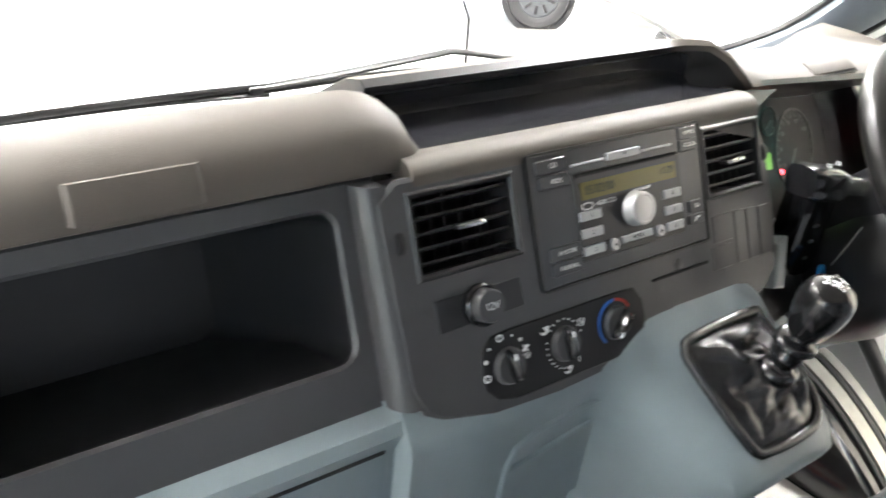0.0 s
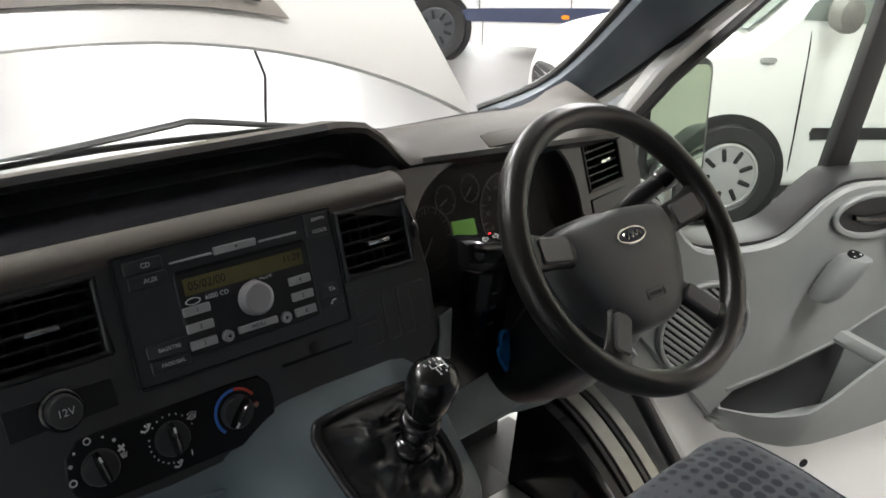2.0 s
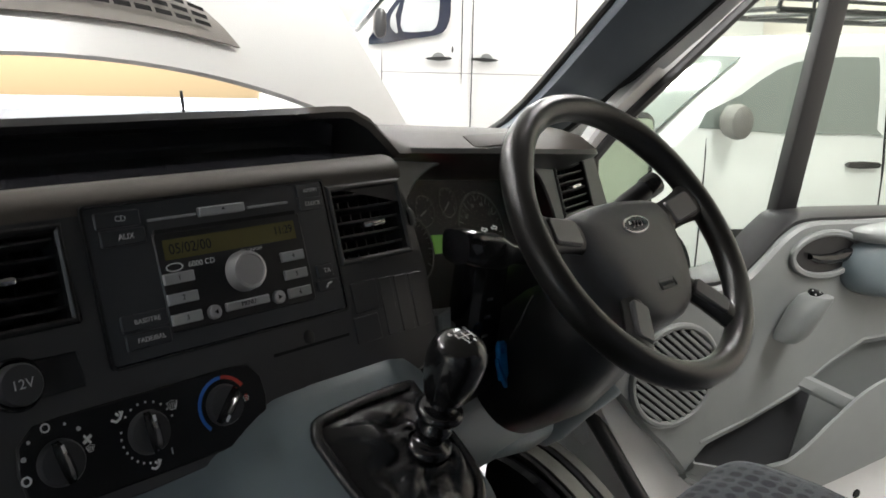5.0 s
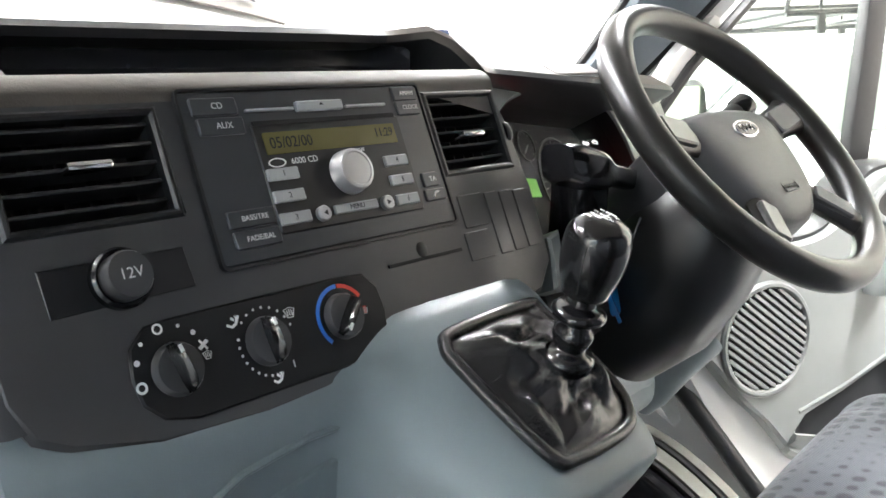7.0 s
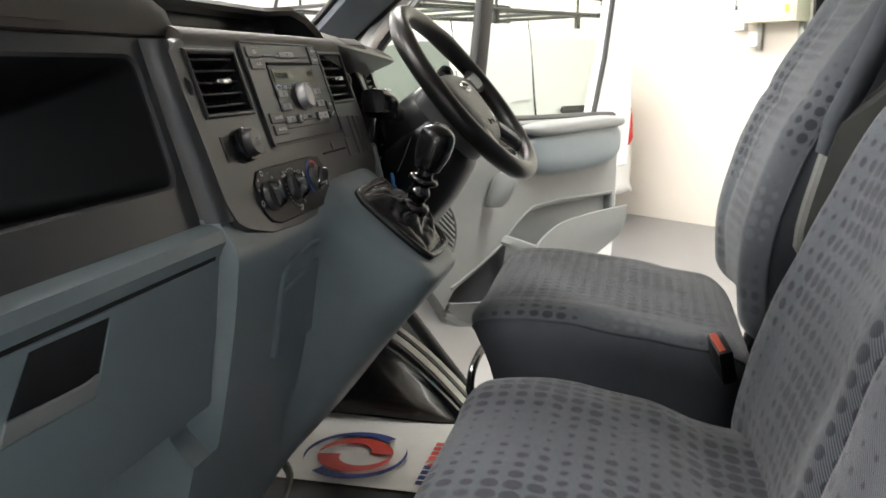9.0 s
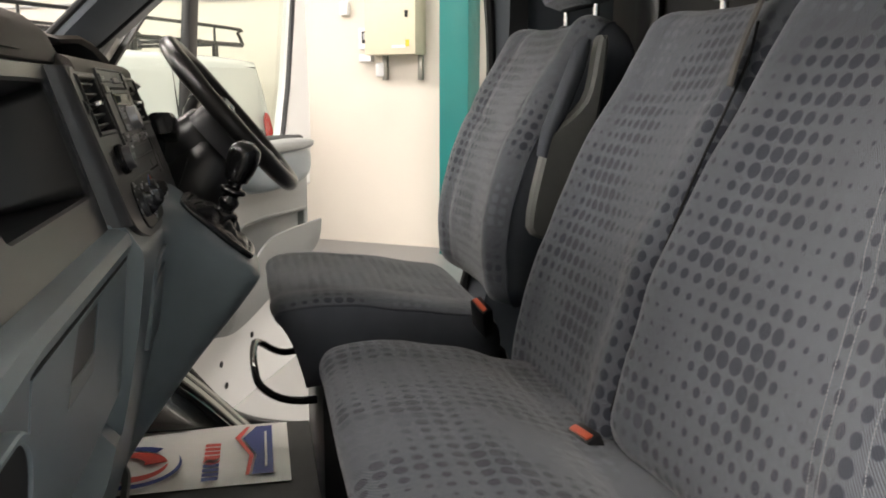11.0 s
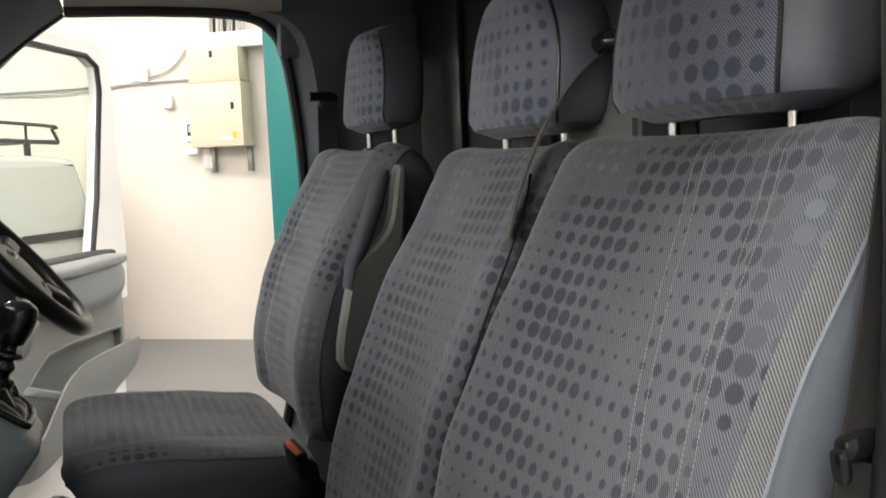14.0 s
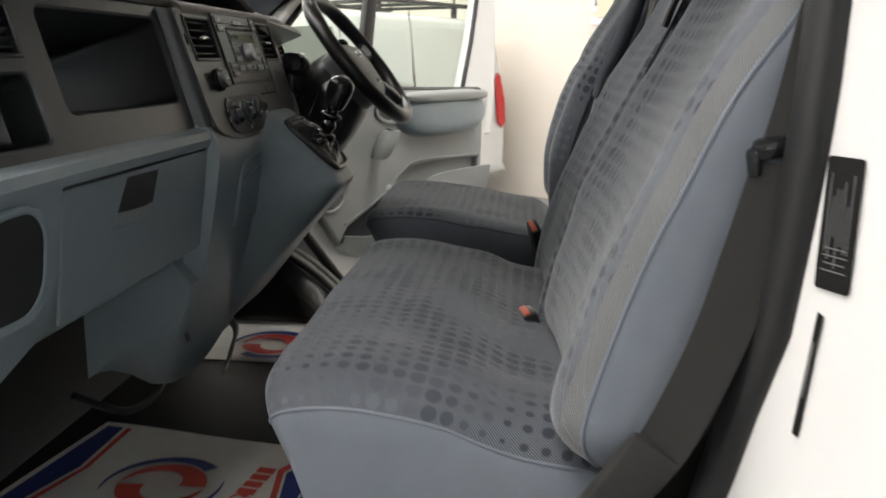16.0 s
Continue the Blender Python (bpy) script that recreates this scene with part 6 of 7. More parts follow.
plate(bm, soft([(-0.150, 1.055), (-0.104, 1.003), (-0.058, 0.948), (0.0, 0.893), (0.05, 0.835), (0.10, 0.785), (0.24, 0.757), (0.4, 0.765), (0.75, 0.835), (1.06, 0.90), (1.085, 0.96), (1.09, 1.25), (1.075, 1.296), (0.90, 1.308), (0.45, 1.318), (0.31, 1.320), (0.25, 1.298), (0.20, 1.256), (0.15, 1.220), (0.07, 1.208), (-0.04, 1.222), (-0.13, 1.32), (-0.165, 1.30), (-0.170, 1.1)], 4), 0.032, DOOR, holes=(bin_hole,), ch=0.006)
part("trim_panel", bm, M_DOORGREY, door, "pale grey moulded trim panel")
# speaker grille with slanting bars
bm = mesh()
plate(bm, circle(0, 1.047, 0.104, 40), 0.01, DOOR, holes=(circle(0, 1.047, 0.091, 40),), ch=0.004, top=0.009)
spk = part("speaker_grille", bm, M_DOORGREY, door, "round pale grey speaker grille with slanting bars")
bm = mesh()
plate(bm, circle(0, 1.047, 0.092, 36), 0.002, DOOR, top=0.002)
part("speaker_cone", bm, M_DARK, spk)
for k in range(15):
    d = -0.084 + 0.012 * k
    half = math.sqrt(max(0, 0.0905 ** 2 - d * d))
    bm = mesh()
    box(bm, (0, 0, 0.005), (2 * half, 0.0070, 0.004), DOOR @ pose(0, 1.047, 0, 0, 0, -38) @ pose(0, d, 0), r=0.001, seg=1)
    part("grille_bar", bm, M_DOORGREY, spk)


def swell(bm, c, hs, h, m, p=2.6, n=40, rowsn=8):
    """A bulging pad on local x-y."""
    rs = []
    for k in range(rowsn + 1):
        t = k / rowsn
        r = 1 - t ** 2 * 0.999
        z = h * math.sin(t * math.pi / 2) ** 0.8
        rs.append([m @ Vector((c[0] + hs[0] * r ** 0.5 * math.copysign(abs(math.cos(a)) ** (2 / p), math.cos(a)), c[1] + hs[1] * r ** 0.5 * math.copysign(abs(math.sin(a)) ** (2 / p), math.sin(a)), z)) for a in (2 * math.pi * q / n for q in range(n))])
    return rings(bm, rs)


bm = mesh()
swell(bm, (0.725, 1.226), (0.325, 0.080), 0.062, DOOR, 2.9)
part("armrest", bm, M_GREY, door, "grey padded armrest")
bm = mesh()
swell(bm, (0.735, 1.292), (0.325, 0.022), 0.074, DOOR, 3.5)
part("armrest_top", bm, M_DOORGREY, door)
bm = mesh()
o = [(0.352 + 0.098 * math.cos(a), 1.256 + 0.050 * math.sin(a)) for a in (2 * math.pi * k / 36 for k in range(36))]
plate(bm, o, 0.012, DOOR, holes=(shrink(o, 0.013),), ch=0.003, top=0.010)
hd = part("handle_surround", bm, M_DOORGREY, door)
# flat black oval for the shade inside the handle surround
bm = mesh()
plate(bm, shrink(o, 0.011), 0.002, DOOR, top=0.003)
part("handle_shade", bm, M_BLACK, hd)
bm = mesh()
rs = [[DOOR @ Vector((x + 0.027, 1.248 + dz + w * math.sin(b), 0.006 + 0.010 * math.cos(b))) for b in (2 * math.pi * q / 12 for q in range(12))] for x, w, dz in ((0.275, 0.006, 0.008), (0.30, 0.010, 0.0), (0.34, 0.012, -0.002), (0.375, 0.014, 0.004), (0.39, 0.009, 0.008))]
rings(bm, rs)
part("door_handle", bm, M_GLOSS, hd, "black pull handle")
bm = mesh()
rs = []
for k, (zz, r) in enumerate(((1.098, 0.026), (1.115, 0.034), (1.16, 0.037), (1.182, 0.035), (1.190, 0.028))):
    rs.append([DOOR @ Vector((0.255 + 0.55 * (zz - 1.12) + r * 0.8 * math.cos(b), zz, 0.018 + (0.010 + 0.022 * k / 4) + r * math.sin(b))) for b in (2 * math.pi * q / 20 for q in range(20))])
rings(bm, rs)
podd = part("switch_pod", bm, M_DOORGREY, door, "pale grey mirror switch pod")
bm = mesh()
lathe(bm, [(0.019, 0), (0.018, 0.004), (0, 0.005)], DOOR @ pose(0.293, 1.188, 0.045, -70, 20, 0), 18)
sw = part("mirror_switch", bm, M_GLOSS, podd, "black mirror switch")
for a in (0, 90, 180, 270):
    bm = mesh()
    lathe(bm, [(0.0022, 0), (0, 0.0006)], DOOR @ pose(0.293, 1.188, 0.045, -70, 20, 0) @ pose(0.011 * math.cos(radians(a)), 0.011 * math.sin(radians(a)), 0.0045), 8)
    part("switch_mark", bm, M_INK, sw)
# map bin
rim = smooth_path([(0.06, 0.862, 0), (0.16, 0.852, 0), (0.26, 0.882, 0), (0.34, 0.935, 0), (0.42, 0.985, 0), (0.50, 1.010, 0), (0.58, 1.018, 0), (0.75, 1.018, 0), (1.0, 1.010, 0)], 5)
low = smooth_path([(0.05, 0.822, 0), (0.14, 0.775, 0), (0.25, 0.757, 0), (0.34, 0.763, 0), (0.42, 0.775, 0), (0.50, 0.790, 0), (0.58, 0.805, 0), (0.75, 0.838, 0), (1.0, 0.890, 0)], 5)
bm = mesh()
rs = []
for p, q in zip(rim, low):
    dep = 0.012 + 0.073 * min(1, (p.x - 0.06) / 0.16)
    rs.append([DOOR @ Vector(v) for v in ((p.x, p.y - 0.004, dep - 0.009), (p.x, p.y, dep - 0.005), (p.x, p.y - 0.002, dep), (p.x, (p.y * 2 + q.y) / 3, dep - 0.002), (q.x, (p.y + 2 * q.y) / 3, dep - 0.010), (q.x, q.y + 0.010, dep * 0.70), (q.x, q.y, 0.0), (q.x, q.y, -0.02), (q.x, q.y + 0.014, 0.0), (q.x, q.y + 0.022, dep * 0.6), (q.x, (p.y + 2 * q.y) / 3, dep - 0.018))])
rings(bm, rs)
part("map_bin", bm, M_DOORGREY, door, "pale grey moulded map bin")
bm = mesh()
plate(bm, bin_hole[:5] + bin_hole[12:], 0.003, DOOR, top=-0.029)
part("bin_back", bm, M_DOORGREY, door)
# darker back plate paints the shade deep in the bin's front
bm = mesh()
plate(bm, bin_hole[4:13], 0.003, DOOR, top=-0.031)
part("bin_shade", bm, M_PANEL, door, "dark plate for the shade in the front of the map bin")
bm = mesh()
tube(bm, [DOOR @ Vector((x, z + 0.006, -0.003)) for x, z in CREASE], 0.0055, 8)
part("bin_crease", bm, M_DOORGREY, door)
bm = mesh()
strut = smooth_path([(0.338, 0.990, -0.006), (0.362, 0.978, 0.022), (0.398, 0.960, 0.052), (0.430, 0.945, 0.078)], 4)
rings(bm, [[DOOR @ (p + Vector(o)) for o in ((-0.016, -0.006, 0), (0.0, 0.007, 0.003), (0.016, 0.008, 0.0), (0.014, -0.012, 0.0), (-0.014, -0.016, 0.0))] for p in strut])
part("bin_strut", bm, M_DOORGREY, door)
# window frame, divider, panes
outer = [(-0.20, 1.30), (-0.205, 1.43), (-0.12, 1.54), (0.17, 1.79), (0.46, 1.985), (0.70, 2.055), (1.24, 2.085), (1.325, 2.05), (1.355, 1.90), (1.385, 1.30)]
glass_o = [(-0.155, 1.33), (-0.155, 1.445), (-0.085, 1.52), (0.175, 1.735), (0.46, 1.925), (0.68, 1.997), (1.13, 2.012), (1.215, 1.985), (1.225, 1.90), (1.125, 1.50), (1.04, 1.275), (0.45, 1.275), (0.30, 1.275), (0.25, 1.255), (0.20, 1.213), (0.15, 1.178), (0.07, 1.166), (-0.05, 1.18)]
bm = mesh()
plate(bm, outer[:1] + outer[1:] + [(1.36, 1.10), (-0.15, 1.10)], 0.035, DOOR, holes=(glass_o,), ch=0.006, top=-0.085)
wf = part("window_frame", bm, M_WHITE, door, "white window frame")
bm = mesh()
tube(bm, [DOOR @ Vector((x, y, -0.083)) for x, y in shrink(glass_o, -0.004)], 0.0105, 8, True)
part("window_seal", bm, M_RUBBER, wf, "black window seal")
bm = mesh()
box(bm, (0, 0, 0), (0.056, 0.62, 0.03), DOOR @ pose(0.375, 1.62, -0.098, 0, 0, -10.0), r=0.006)
part("window_divider", bm, M_RUBBER, wf, "black window divider bar")
bm = mesh()
plate(bm, shrink(glass_o, -0.005), 0.004, DOOR, top=-0.105)
pane = part("pane", bm, M_TINT, wf, "greenish window pane")
pane.visible_shadow = False
bm = mesh()
ledge = smooth_path([(x, z, 0) for x, z in SILL[::-1]], 4)
rings(bm, [[DOOR @ Vector(v) for v in ((p.x, p.y + 0.004, -0.016), (p.x, p.y + 0.012, -0.03), (p.x, p.y + 0.010, -0.100), (p.x, p.y - 0.03, -0.100), (p.x, p.y - 0.03, -0.020))] for p in ledge])
part("sill_seal", bm, M_RUBBER, wf, "black rubber seal along the window ledge")
# door mirror
mir = thing("door_mirror", (1.2, 1.12, 1.3), "black door mirror with tall glass", "door mirror")
MM = look((1.225, 1.16, 1.375), (0.2, -0.9, 1.55)) @ pose(0, 0, 0, 0, 0, 0)
bm = mesh()
ho = round_rect(-0.082, -0.135, 0.082, 0.135, 0.03)
plate(bm, ho, 0.07, MM @ pose(0, 0, 0, 0, 180, 0), ch=0.012)
part("housing", bm, M_BLACK, mir)
bm = mesh()
plate(bm, shrink(ho, 0.014), 0.003, MM @ pose(0, 0, 0, 0, 180, 0), top=0.004)
part("mirror_glass", bm, material("mirror_glass", (0.62, 0.68, 0.62), 0.03, metal=1.0, bump=0, var=0.02), mir, "mirror glass")
bm = mesh()
tube(bm, [(1.20, 1.17, 1.27), (1.08, 1.08, 1.22), (0.98, 1.0, 1.20)], 0.025, 10)
part("arm", bm, M_BLACK, mir)

# ---- footwell, sill, front of the door opening ----
bm = mesh()
rs = []
for x in (0.735, 0.745, 0.78, 0.83, 0.88):
    row = []
    for k in range(13):
        t = k / 12
        y = 0.62 + 0.50 * t
        z = 0.53 + 0.36 * math.sin(t * math.pi / 2)
        if x < 0.74:
            z -= 0.02
        row.append((x, y, z))
    rs.append(row + [(x, 1.15, 0.5), (x, 0.62, 0.45)])
rings(bm, rs)
arch_c = tagged(part("wheel_arch_cover", bm, M_GLOSS), "glossy black wheel arch cover in the driver footwell", "wheel arch cover", kind="structure")
for x, w, mt in ((0.795, 0.034, M_STEEL), (0.824, 0.010, M_BLACK), (0.848, 0.024, M_STEEL), (0.765, 0.010, M_MAT)):
    bm = mesh()
    strap(bm, [(x + 0.02 * t, 0.63 + 0.49 * t, 0.538 + 0.36 * math.sin(t * math.pi / 2)) for t in (k / 14 for k in range(15))], (w, 0, 0), 0.003)
    part("tread_strip", bm, mt, arch_c, "worn metal tread strip")
bm = mesh()
tube(bm, smooth_path([(0.885, 1.26, 1.38), (0.872, 1.13, 1.13), (0.90, 0.99, 0.95), (0.945, 0.84, 0.73), (0.965, 0.73, 0.60), (0.96, 0.55, 0.555), (0.95, 0.3, 0.56), (0.93, 0.16, 0.66)], 6), 0.016, 10)
tagged(part("sill_seal", bm, M_RUBBER), "black rubber door seal along the sill", "door seal", kind="structure")
bm = mesh()
rs = [[Vector(p), Vector(p) + Vector((0.02, 0.03, -0.005)), Vector(p) + Vector((0.075, 0.07, -0.02)), Vector(p) + Vector((0.08, 0.16, -0.05)), Vector(p) + Vector((0.0, 0.12, -0.05))] for p in smooth_path([(0.90, 1.27, 1.36), (0.887, 1.14, 1.13), (0.915, 1.0, 0.945), (0.96, 0.85, 0.725), (0.98, 0.74, 0.59), (0.985, 0.6, 0.53)], 5)]
rings(bm, rs)
tagged(part("front_jamb", bm, M_WHITE), "white painted front jamb of the driver door opening", "door jamb", kind="structure")
bm = mesh()
box(bm, (0.90, 0.36, 0.50), (0.20, 0.78, 0.08), r=0.012)
tagged(part("door_sill", bm, M_WHITE), "white painted step sill below the driver door", "door sill", kind="structure")
bm = mesh()
box(bm, (0.86, 0.38, 0.545), (0.16, 0.70, 0.012), r=0.004)
tagged(part("step_tread", bm, M_MAT), "black ribbed step tread", "step tread", kind="structure")

# ---- bonnet, wipers ----
bonnet = thing("bonnet", (0, 1.35, 1.42), "raised white van bonnet with dark slotted air intake", "bonnet")


def bon(a, b, lift=0.0):
    """A place on the raised bonnet: a across (-1 to 1), b from the hinge edge up (0 to 1)."""
    w = 0.775 * (1 - b) + 0.41 * b + 0.02 * math.sin(math.pi * b)
    arch_ = (1 - abs(a) ** 2.2)
    rear = Vector((0.775 * a, 1.325 + 0.045 * arch_, 1.412 + 0.20 * arch_))
    front = Vector((0.45 * a, 1.80 + 0.02 * arch_, 2.25 + 0.03 * arch_))
    p = rear.lerp(front, b)
    p.x = w * a
    return p + Vector((0, -0.03 * math.sin(b * math.pi) - lift * 0.85, lift * 0.5))


bm = mesh()
rings(bm, [[bon(-1 + k / 15, b) for k in range(31)] for b in [j / 14 for j in range(15)]], closed=False)
bmesh.ops.solidify(bm, geom=list(bm.faces), thickness=0.012)
part("bonnet_skin", bm, M_WHITE, bonnet)
bm = mesh()


def gl_lo(a):
    return 0.072 + 0.02 * (a * a)


rings(bm, [[bon(a * (1 - 0.10 * v), gl_lo(a) + v * 0.115 * (1 - 0.45 * abs(a / 0.52) ** 3), 0.004 + 0.004 * math.sin(v * math.pi)) for a in (-0.52 + 1.04 * k / 26 for k in range(27))] for v in (0, 0.12, 0.5, 0.88, 1.0)], closed=False)
bmesh.ops.solidify(bm, geom=list(bm.faces), thickness=0.006)
gr = part("air_intake", bm, material("weathered_grey_black_plastic", (0.27, 0.25, 0.23), 0.6, bump=0.3, var=0.15), bonnet, "weathered dark intake grille")
for row in range(3):
    for k in range(22):
        a0 = -0.46 + 0.042 * k
        if abs(a0 + 0.01) < 0.04:
            continue
        v0 = 0.22 + 0.2 * row
        bm = mesh()
        pts = [bon(a, gl_lo(a) + v * 0.115 * (1 - 0.45 * abs(a / 0.52) ** 3), 0.020) for a, v in ((a0, v0), (a0 + 0.034, v0), (a0 + 0.034, v0 + 0.11), (a0, v0 + 0.11))]
        bm.faces.new([bm.verts.new(p) for p in pts])
        bmesh.ops.solidify(bm, geom=list(bm.faces), thickness=0.001)
        part("slot", bm, M_DARK, gr)
bm = mesh()
tube(bm, [(0.648, 1.99, 1.52), (0.652, 1.985, 1.455), (0.672, 1.98, 1.398), (0.664, 1.98, 1.20)], 0.0036, 8)
part("prop_rod", bm, M_BLACK, bonnet, "dark kinked prop rod")
bm = mesh()
rs = []
for k in range(17):
    x = -0.86 + 1.72 * k / 16
    bow = 0.13 * (1 - (x / 0.86) ** 2)
    sag = 0.075 * min(1.0, max(0.0, (x - 0.2) / 0.15))
    rs.append([(x, 1.245 + bow, 1.427 - sag), (x, 1.27 + bow, 1.430 - sag), (x, 1.33 + bow, 1.41 - sag), (x, 1.33 + bow, 1.35 - sag), (x, 1.25 + bow, 1.35 - sag)])
rings(bm, rs)
tagged(part("scuttle", bm, M_BLACK), "black plastic scuttle below the windscreen", "scuttle", kind="structure")


def wiper(pts, blade):
    w = thing("wiper", pts[0], "black windscreen wiper resting on the scuttle", "wiper", "windscreen wipers")
    bm = mesh()
    tube(bm, smooth_path(pts, 4), 0.0065, 8, flat=0.6)
    part("arm", bm, M_BLACK, w)
    bm = mesh()
    tube(bm, smooth_path(blade, 4), 0.0048, 8, flat=1.6)
    part("blade", bm, M_RUBBER, w)
    for p in (blade[0], blade[-1]):
        bm = mesh()
        box(bm, p, (0.02, 0.012, 0.012), r=0.003)
        part("clip", bm, M_BLACK, w)


wiper([(0.62, 1.43, 1.385), (0.39, 1.44, 1.428), (0.239, 1.44, 1.457), (0.2, 1.44, 1.457), (0.047, 1.44, 1.446), (-0.11, 1.44, 1.437)], [(-0.125, 1.435, 1.434), (0.05, 1.437, 1.436), (0.2, 1.437, 1.432), (0.41, 1.435, 1.420)])
wiper([(-0.10, 1.45, 1.425), (-0.3, 1.44, 1.435), (-0.5, 1.42, 1.44)], [(-0.75, 1.36, 1.442), (-0.5, 1.41, 1.445), (-0.2, 1.44, 1.440), (-0.05, 1.45, 1.432)])

# ---- printed paper floor mats ----
def paper_mat(m, w, h, label, header=True, cu=0.34, cv=0.5, tu=0.60):
    mat_o = thing("paper_mat", tuple(m.translation), label, "paper mat", "paper floor mats")
    bm = mesh()
    n = 10
    rings(bm, [[m @ Vector((w * i / n, h * j / n, 0.002 + 0.004 * math.sin(3 * i / n * math.pi) * math.sin(2.2 * j / n * math.pi) ** 2)) for i in range(n + 1)] for j in range(n + 1)], closed=False)
    bmesh.ops.solidify(bm, geom=list(bm.faces), thickness=0.001)
    sheet = part("sheet", bm, M_PAPER, mat_o)
    up = m @ pose(0, 0, 0.009)

    def patch(name, pts, mt, z=0.0):
        bm = mesh()
        plate(bm, pts, 0.0004, up, top=z)
        part(name, bm, mt, sheet)

    def comma(cx, cy_, r, a0, span, thick, mt, z):
        """A tapering curl: blunt at its start, pointed at its end."""
        outer, inner = [], []
        for k in range(21):
            t = k / 20
            a = radians(a0 + span * t)
            q = r * (1 - thick * (1 - t) ** 0.75)
            outer.append((cx + r * math.cos(a), cy_ + r * math.sin(a)))
            inner.append((cx + q * math.cos(a), cy_ + q * math.sin(a)))
        patch("swirl", outer[:-1] + inner[::-1], mt, z)

    c = (w * cu, h * cv)
    for turn in (0, 180):
        comma(*c, 0.110, 55 + turn, 150, 0.24, M_NAVY, 0.0)
        comma(*c, 0.080, 10 + turn, 175, 0.62, M_REDP, 0.0004)
    u0, u1, v0 = w * tu, w * tu + 0.034, h * (cv - 0.31)
    for k in range(9):
        if k != 4:
            v = v0 + h * 0.068 * k
            patch("title_bar", [(u0, v), (u1, v), (u1, v + h * 0.05), (u0, v + h * 0.05)], M_NAVY if k < 4 else M_REDP)
    for turn in (0, 180):
        comma(w * tu + 0.017, v0 + h * 0.297, 0.018, 40 + turn, 165, 0.7, M_REDP, 0.0006)
    patch("footer_bar", [(w * 0.84, 0.03), (w * 0.93, 0.03), (w * 0.93, h - 0.03), (w * 0.86, h - 0.03), (w * 0.80, h * 0.7), (w * 0.86, h * 0.4)], M_NAVY)
    patch("footer_bar", [(w * 0.815, 0.03), (w * 0.83, 0.03), (w * 0.85, h * 0.4), (w * 0.79, h * 0.7), (w * 0.83, h - 0.03), (w * 0.815, h - 0.03), (w * 0.765, h * 0.72), (w * 0.83, h * 0.4)], M_REDP)
    if header:
        patch("header_bar", [(w * 0.04, 0.03), (w * 0.10, 0.03), (w * 0.14, h * 0.5), (w * 0.10, h - 0.03), (w * 0.04, h - 0.03)], M_NAVY)
        patch("header_bar", [(w * 0.115, 0.03), (w * 0.135, 0.03), (w * 0.17, h * 0.5), (w * 0.135, h - 0.03), (w * 0.115, h - 0.03), (w * 0.155, h * 0.5)], M_REDP)
    patch("web_bar", [(w * 0.895, h * 0.2), (w * 0.905, h * 0.2), (w * 0.905, h * 0.8), (w * 0.895, h * 0.8)], M_PAPER, 0.0008)


paper_mat(Matrix(((0.0, 1, 0, 0.40), (-1.0, 0, 0, 1.12), (0, 0, 1, 0.662), (0, 0, 0, 1))), 0.52, 0.33, "white paper mat with red and navy swirl on the driver floor", False, 0.34, 0.36, 0.64)
paper_mat(Matrix(((-0.15, 0.989, 0, -0.397), (-0.989, -0.15, 0, 1.21), (0, 0, 1, 0.662), (0, 0, 0, 1))), 0.58, 0.40, "white paper mat with red and navy swirl, passenger floor", True, 0.46, 0.44, 0.70)

# ---- fittings on the hall wall ----
fuse = thing("fuse_box", tuple(HALL @ Vector((0, -0.94, 1.83))), "cream steel electrical cabinet on the wall", "fuse box")
bm = mesh()
box(bm, (-0.12, -0.94, 2.12), (0.24, 0.52, 0.58), HALL, r=0.006)
lowb = part("lower_box", bm, M_CREAM, fuse)
bm = mesh()
box(bm, (-0.11, -0.935, 2.575), (0.22, 0.50, 0.30), HALL, r=0.006)
upb = part("upper_box", bm, M_CREAM, fuse)
for c, s, mt, pr in (((-0.242, -1.11, 2.19), (0.008, 0.03, 0.06), M_BLACK, lowb), ((-0.222, -0.92, 2.66), (0.006, 0.03, 0.06), M_BLACK, upb), ((-0.242, -1.12, 1.93), (0.004, 0.04, 0.06), material("yellow_label", (0.7, 0.5, 0.05), 0.5, bump=0), lowb), ((-0.242, -1.03, 1.90), (0.004, 0.14, 0.025), M_INK, lowb), ((-0.243, -0.94, 2.415), (0.01, 0.53, 0.012), M_CREAM, lowb)):
    bm = mesh()
    box(bm, c, s, HALL, r=0.001, seg=1)
    part("label" if s[0] < 0.005 else "latch" if s[1] < 0.1 else "cap_rail", bm, mt, pr)
for v in (-0.79, -1.16):
    bm = mesh()
    box(bm, (-0.03, v, 1.72), (0.05, 0.045, 0.24), HALL, r=0.004)
    part("bracket", bm, M_STEEL, fuse, "steel bracket")
trunk = thing("cable_trunking", tuple(HALL @ Vector((0, -1.04, 2.72))), "white cable trunking above the cabinet with cables", "cable trunking")
bm = mesh()
box(bm, (-0.075, -1.04, 2.79), (0.15, 0.88, 0.14), HALL, r=0.004)
part("channel", bm, M_INK, trunk)
for k in range(7):
    bm = mesh()
    v = -0.84 - 0.05 * k
    tube(bm, [HALL @ Vector((-0.05 - 0.01 * (k % 3), v, 2.86)), HALL @ Vector((-0.05, v - 0.01, 3.2)), HALL @ Vector((-0.05, v, 4.5))], 0.013, 8)
    part("cable", bm, M_BLACK if k % 2 else M_INKDIM, trunk)
meter = thing("meter", tuple(HALL @ Vector((0, -0.59, 1.9))), "white wall meter with dark display", "meter")
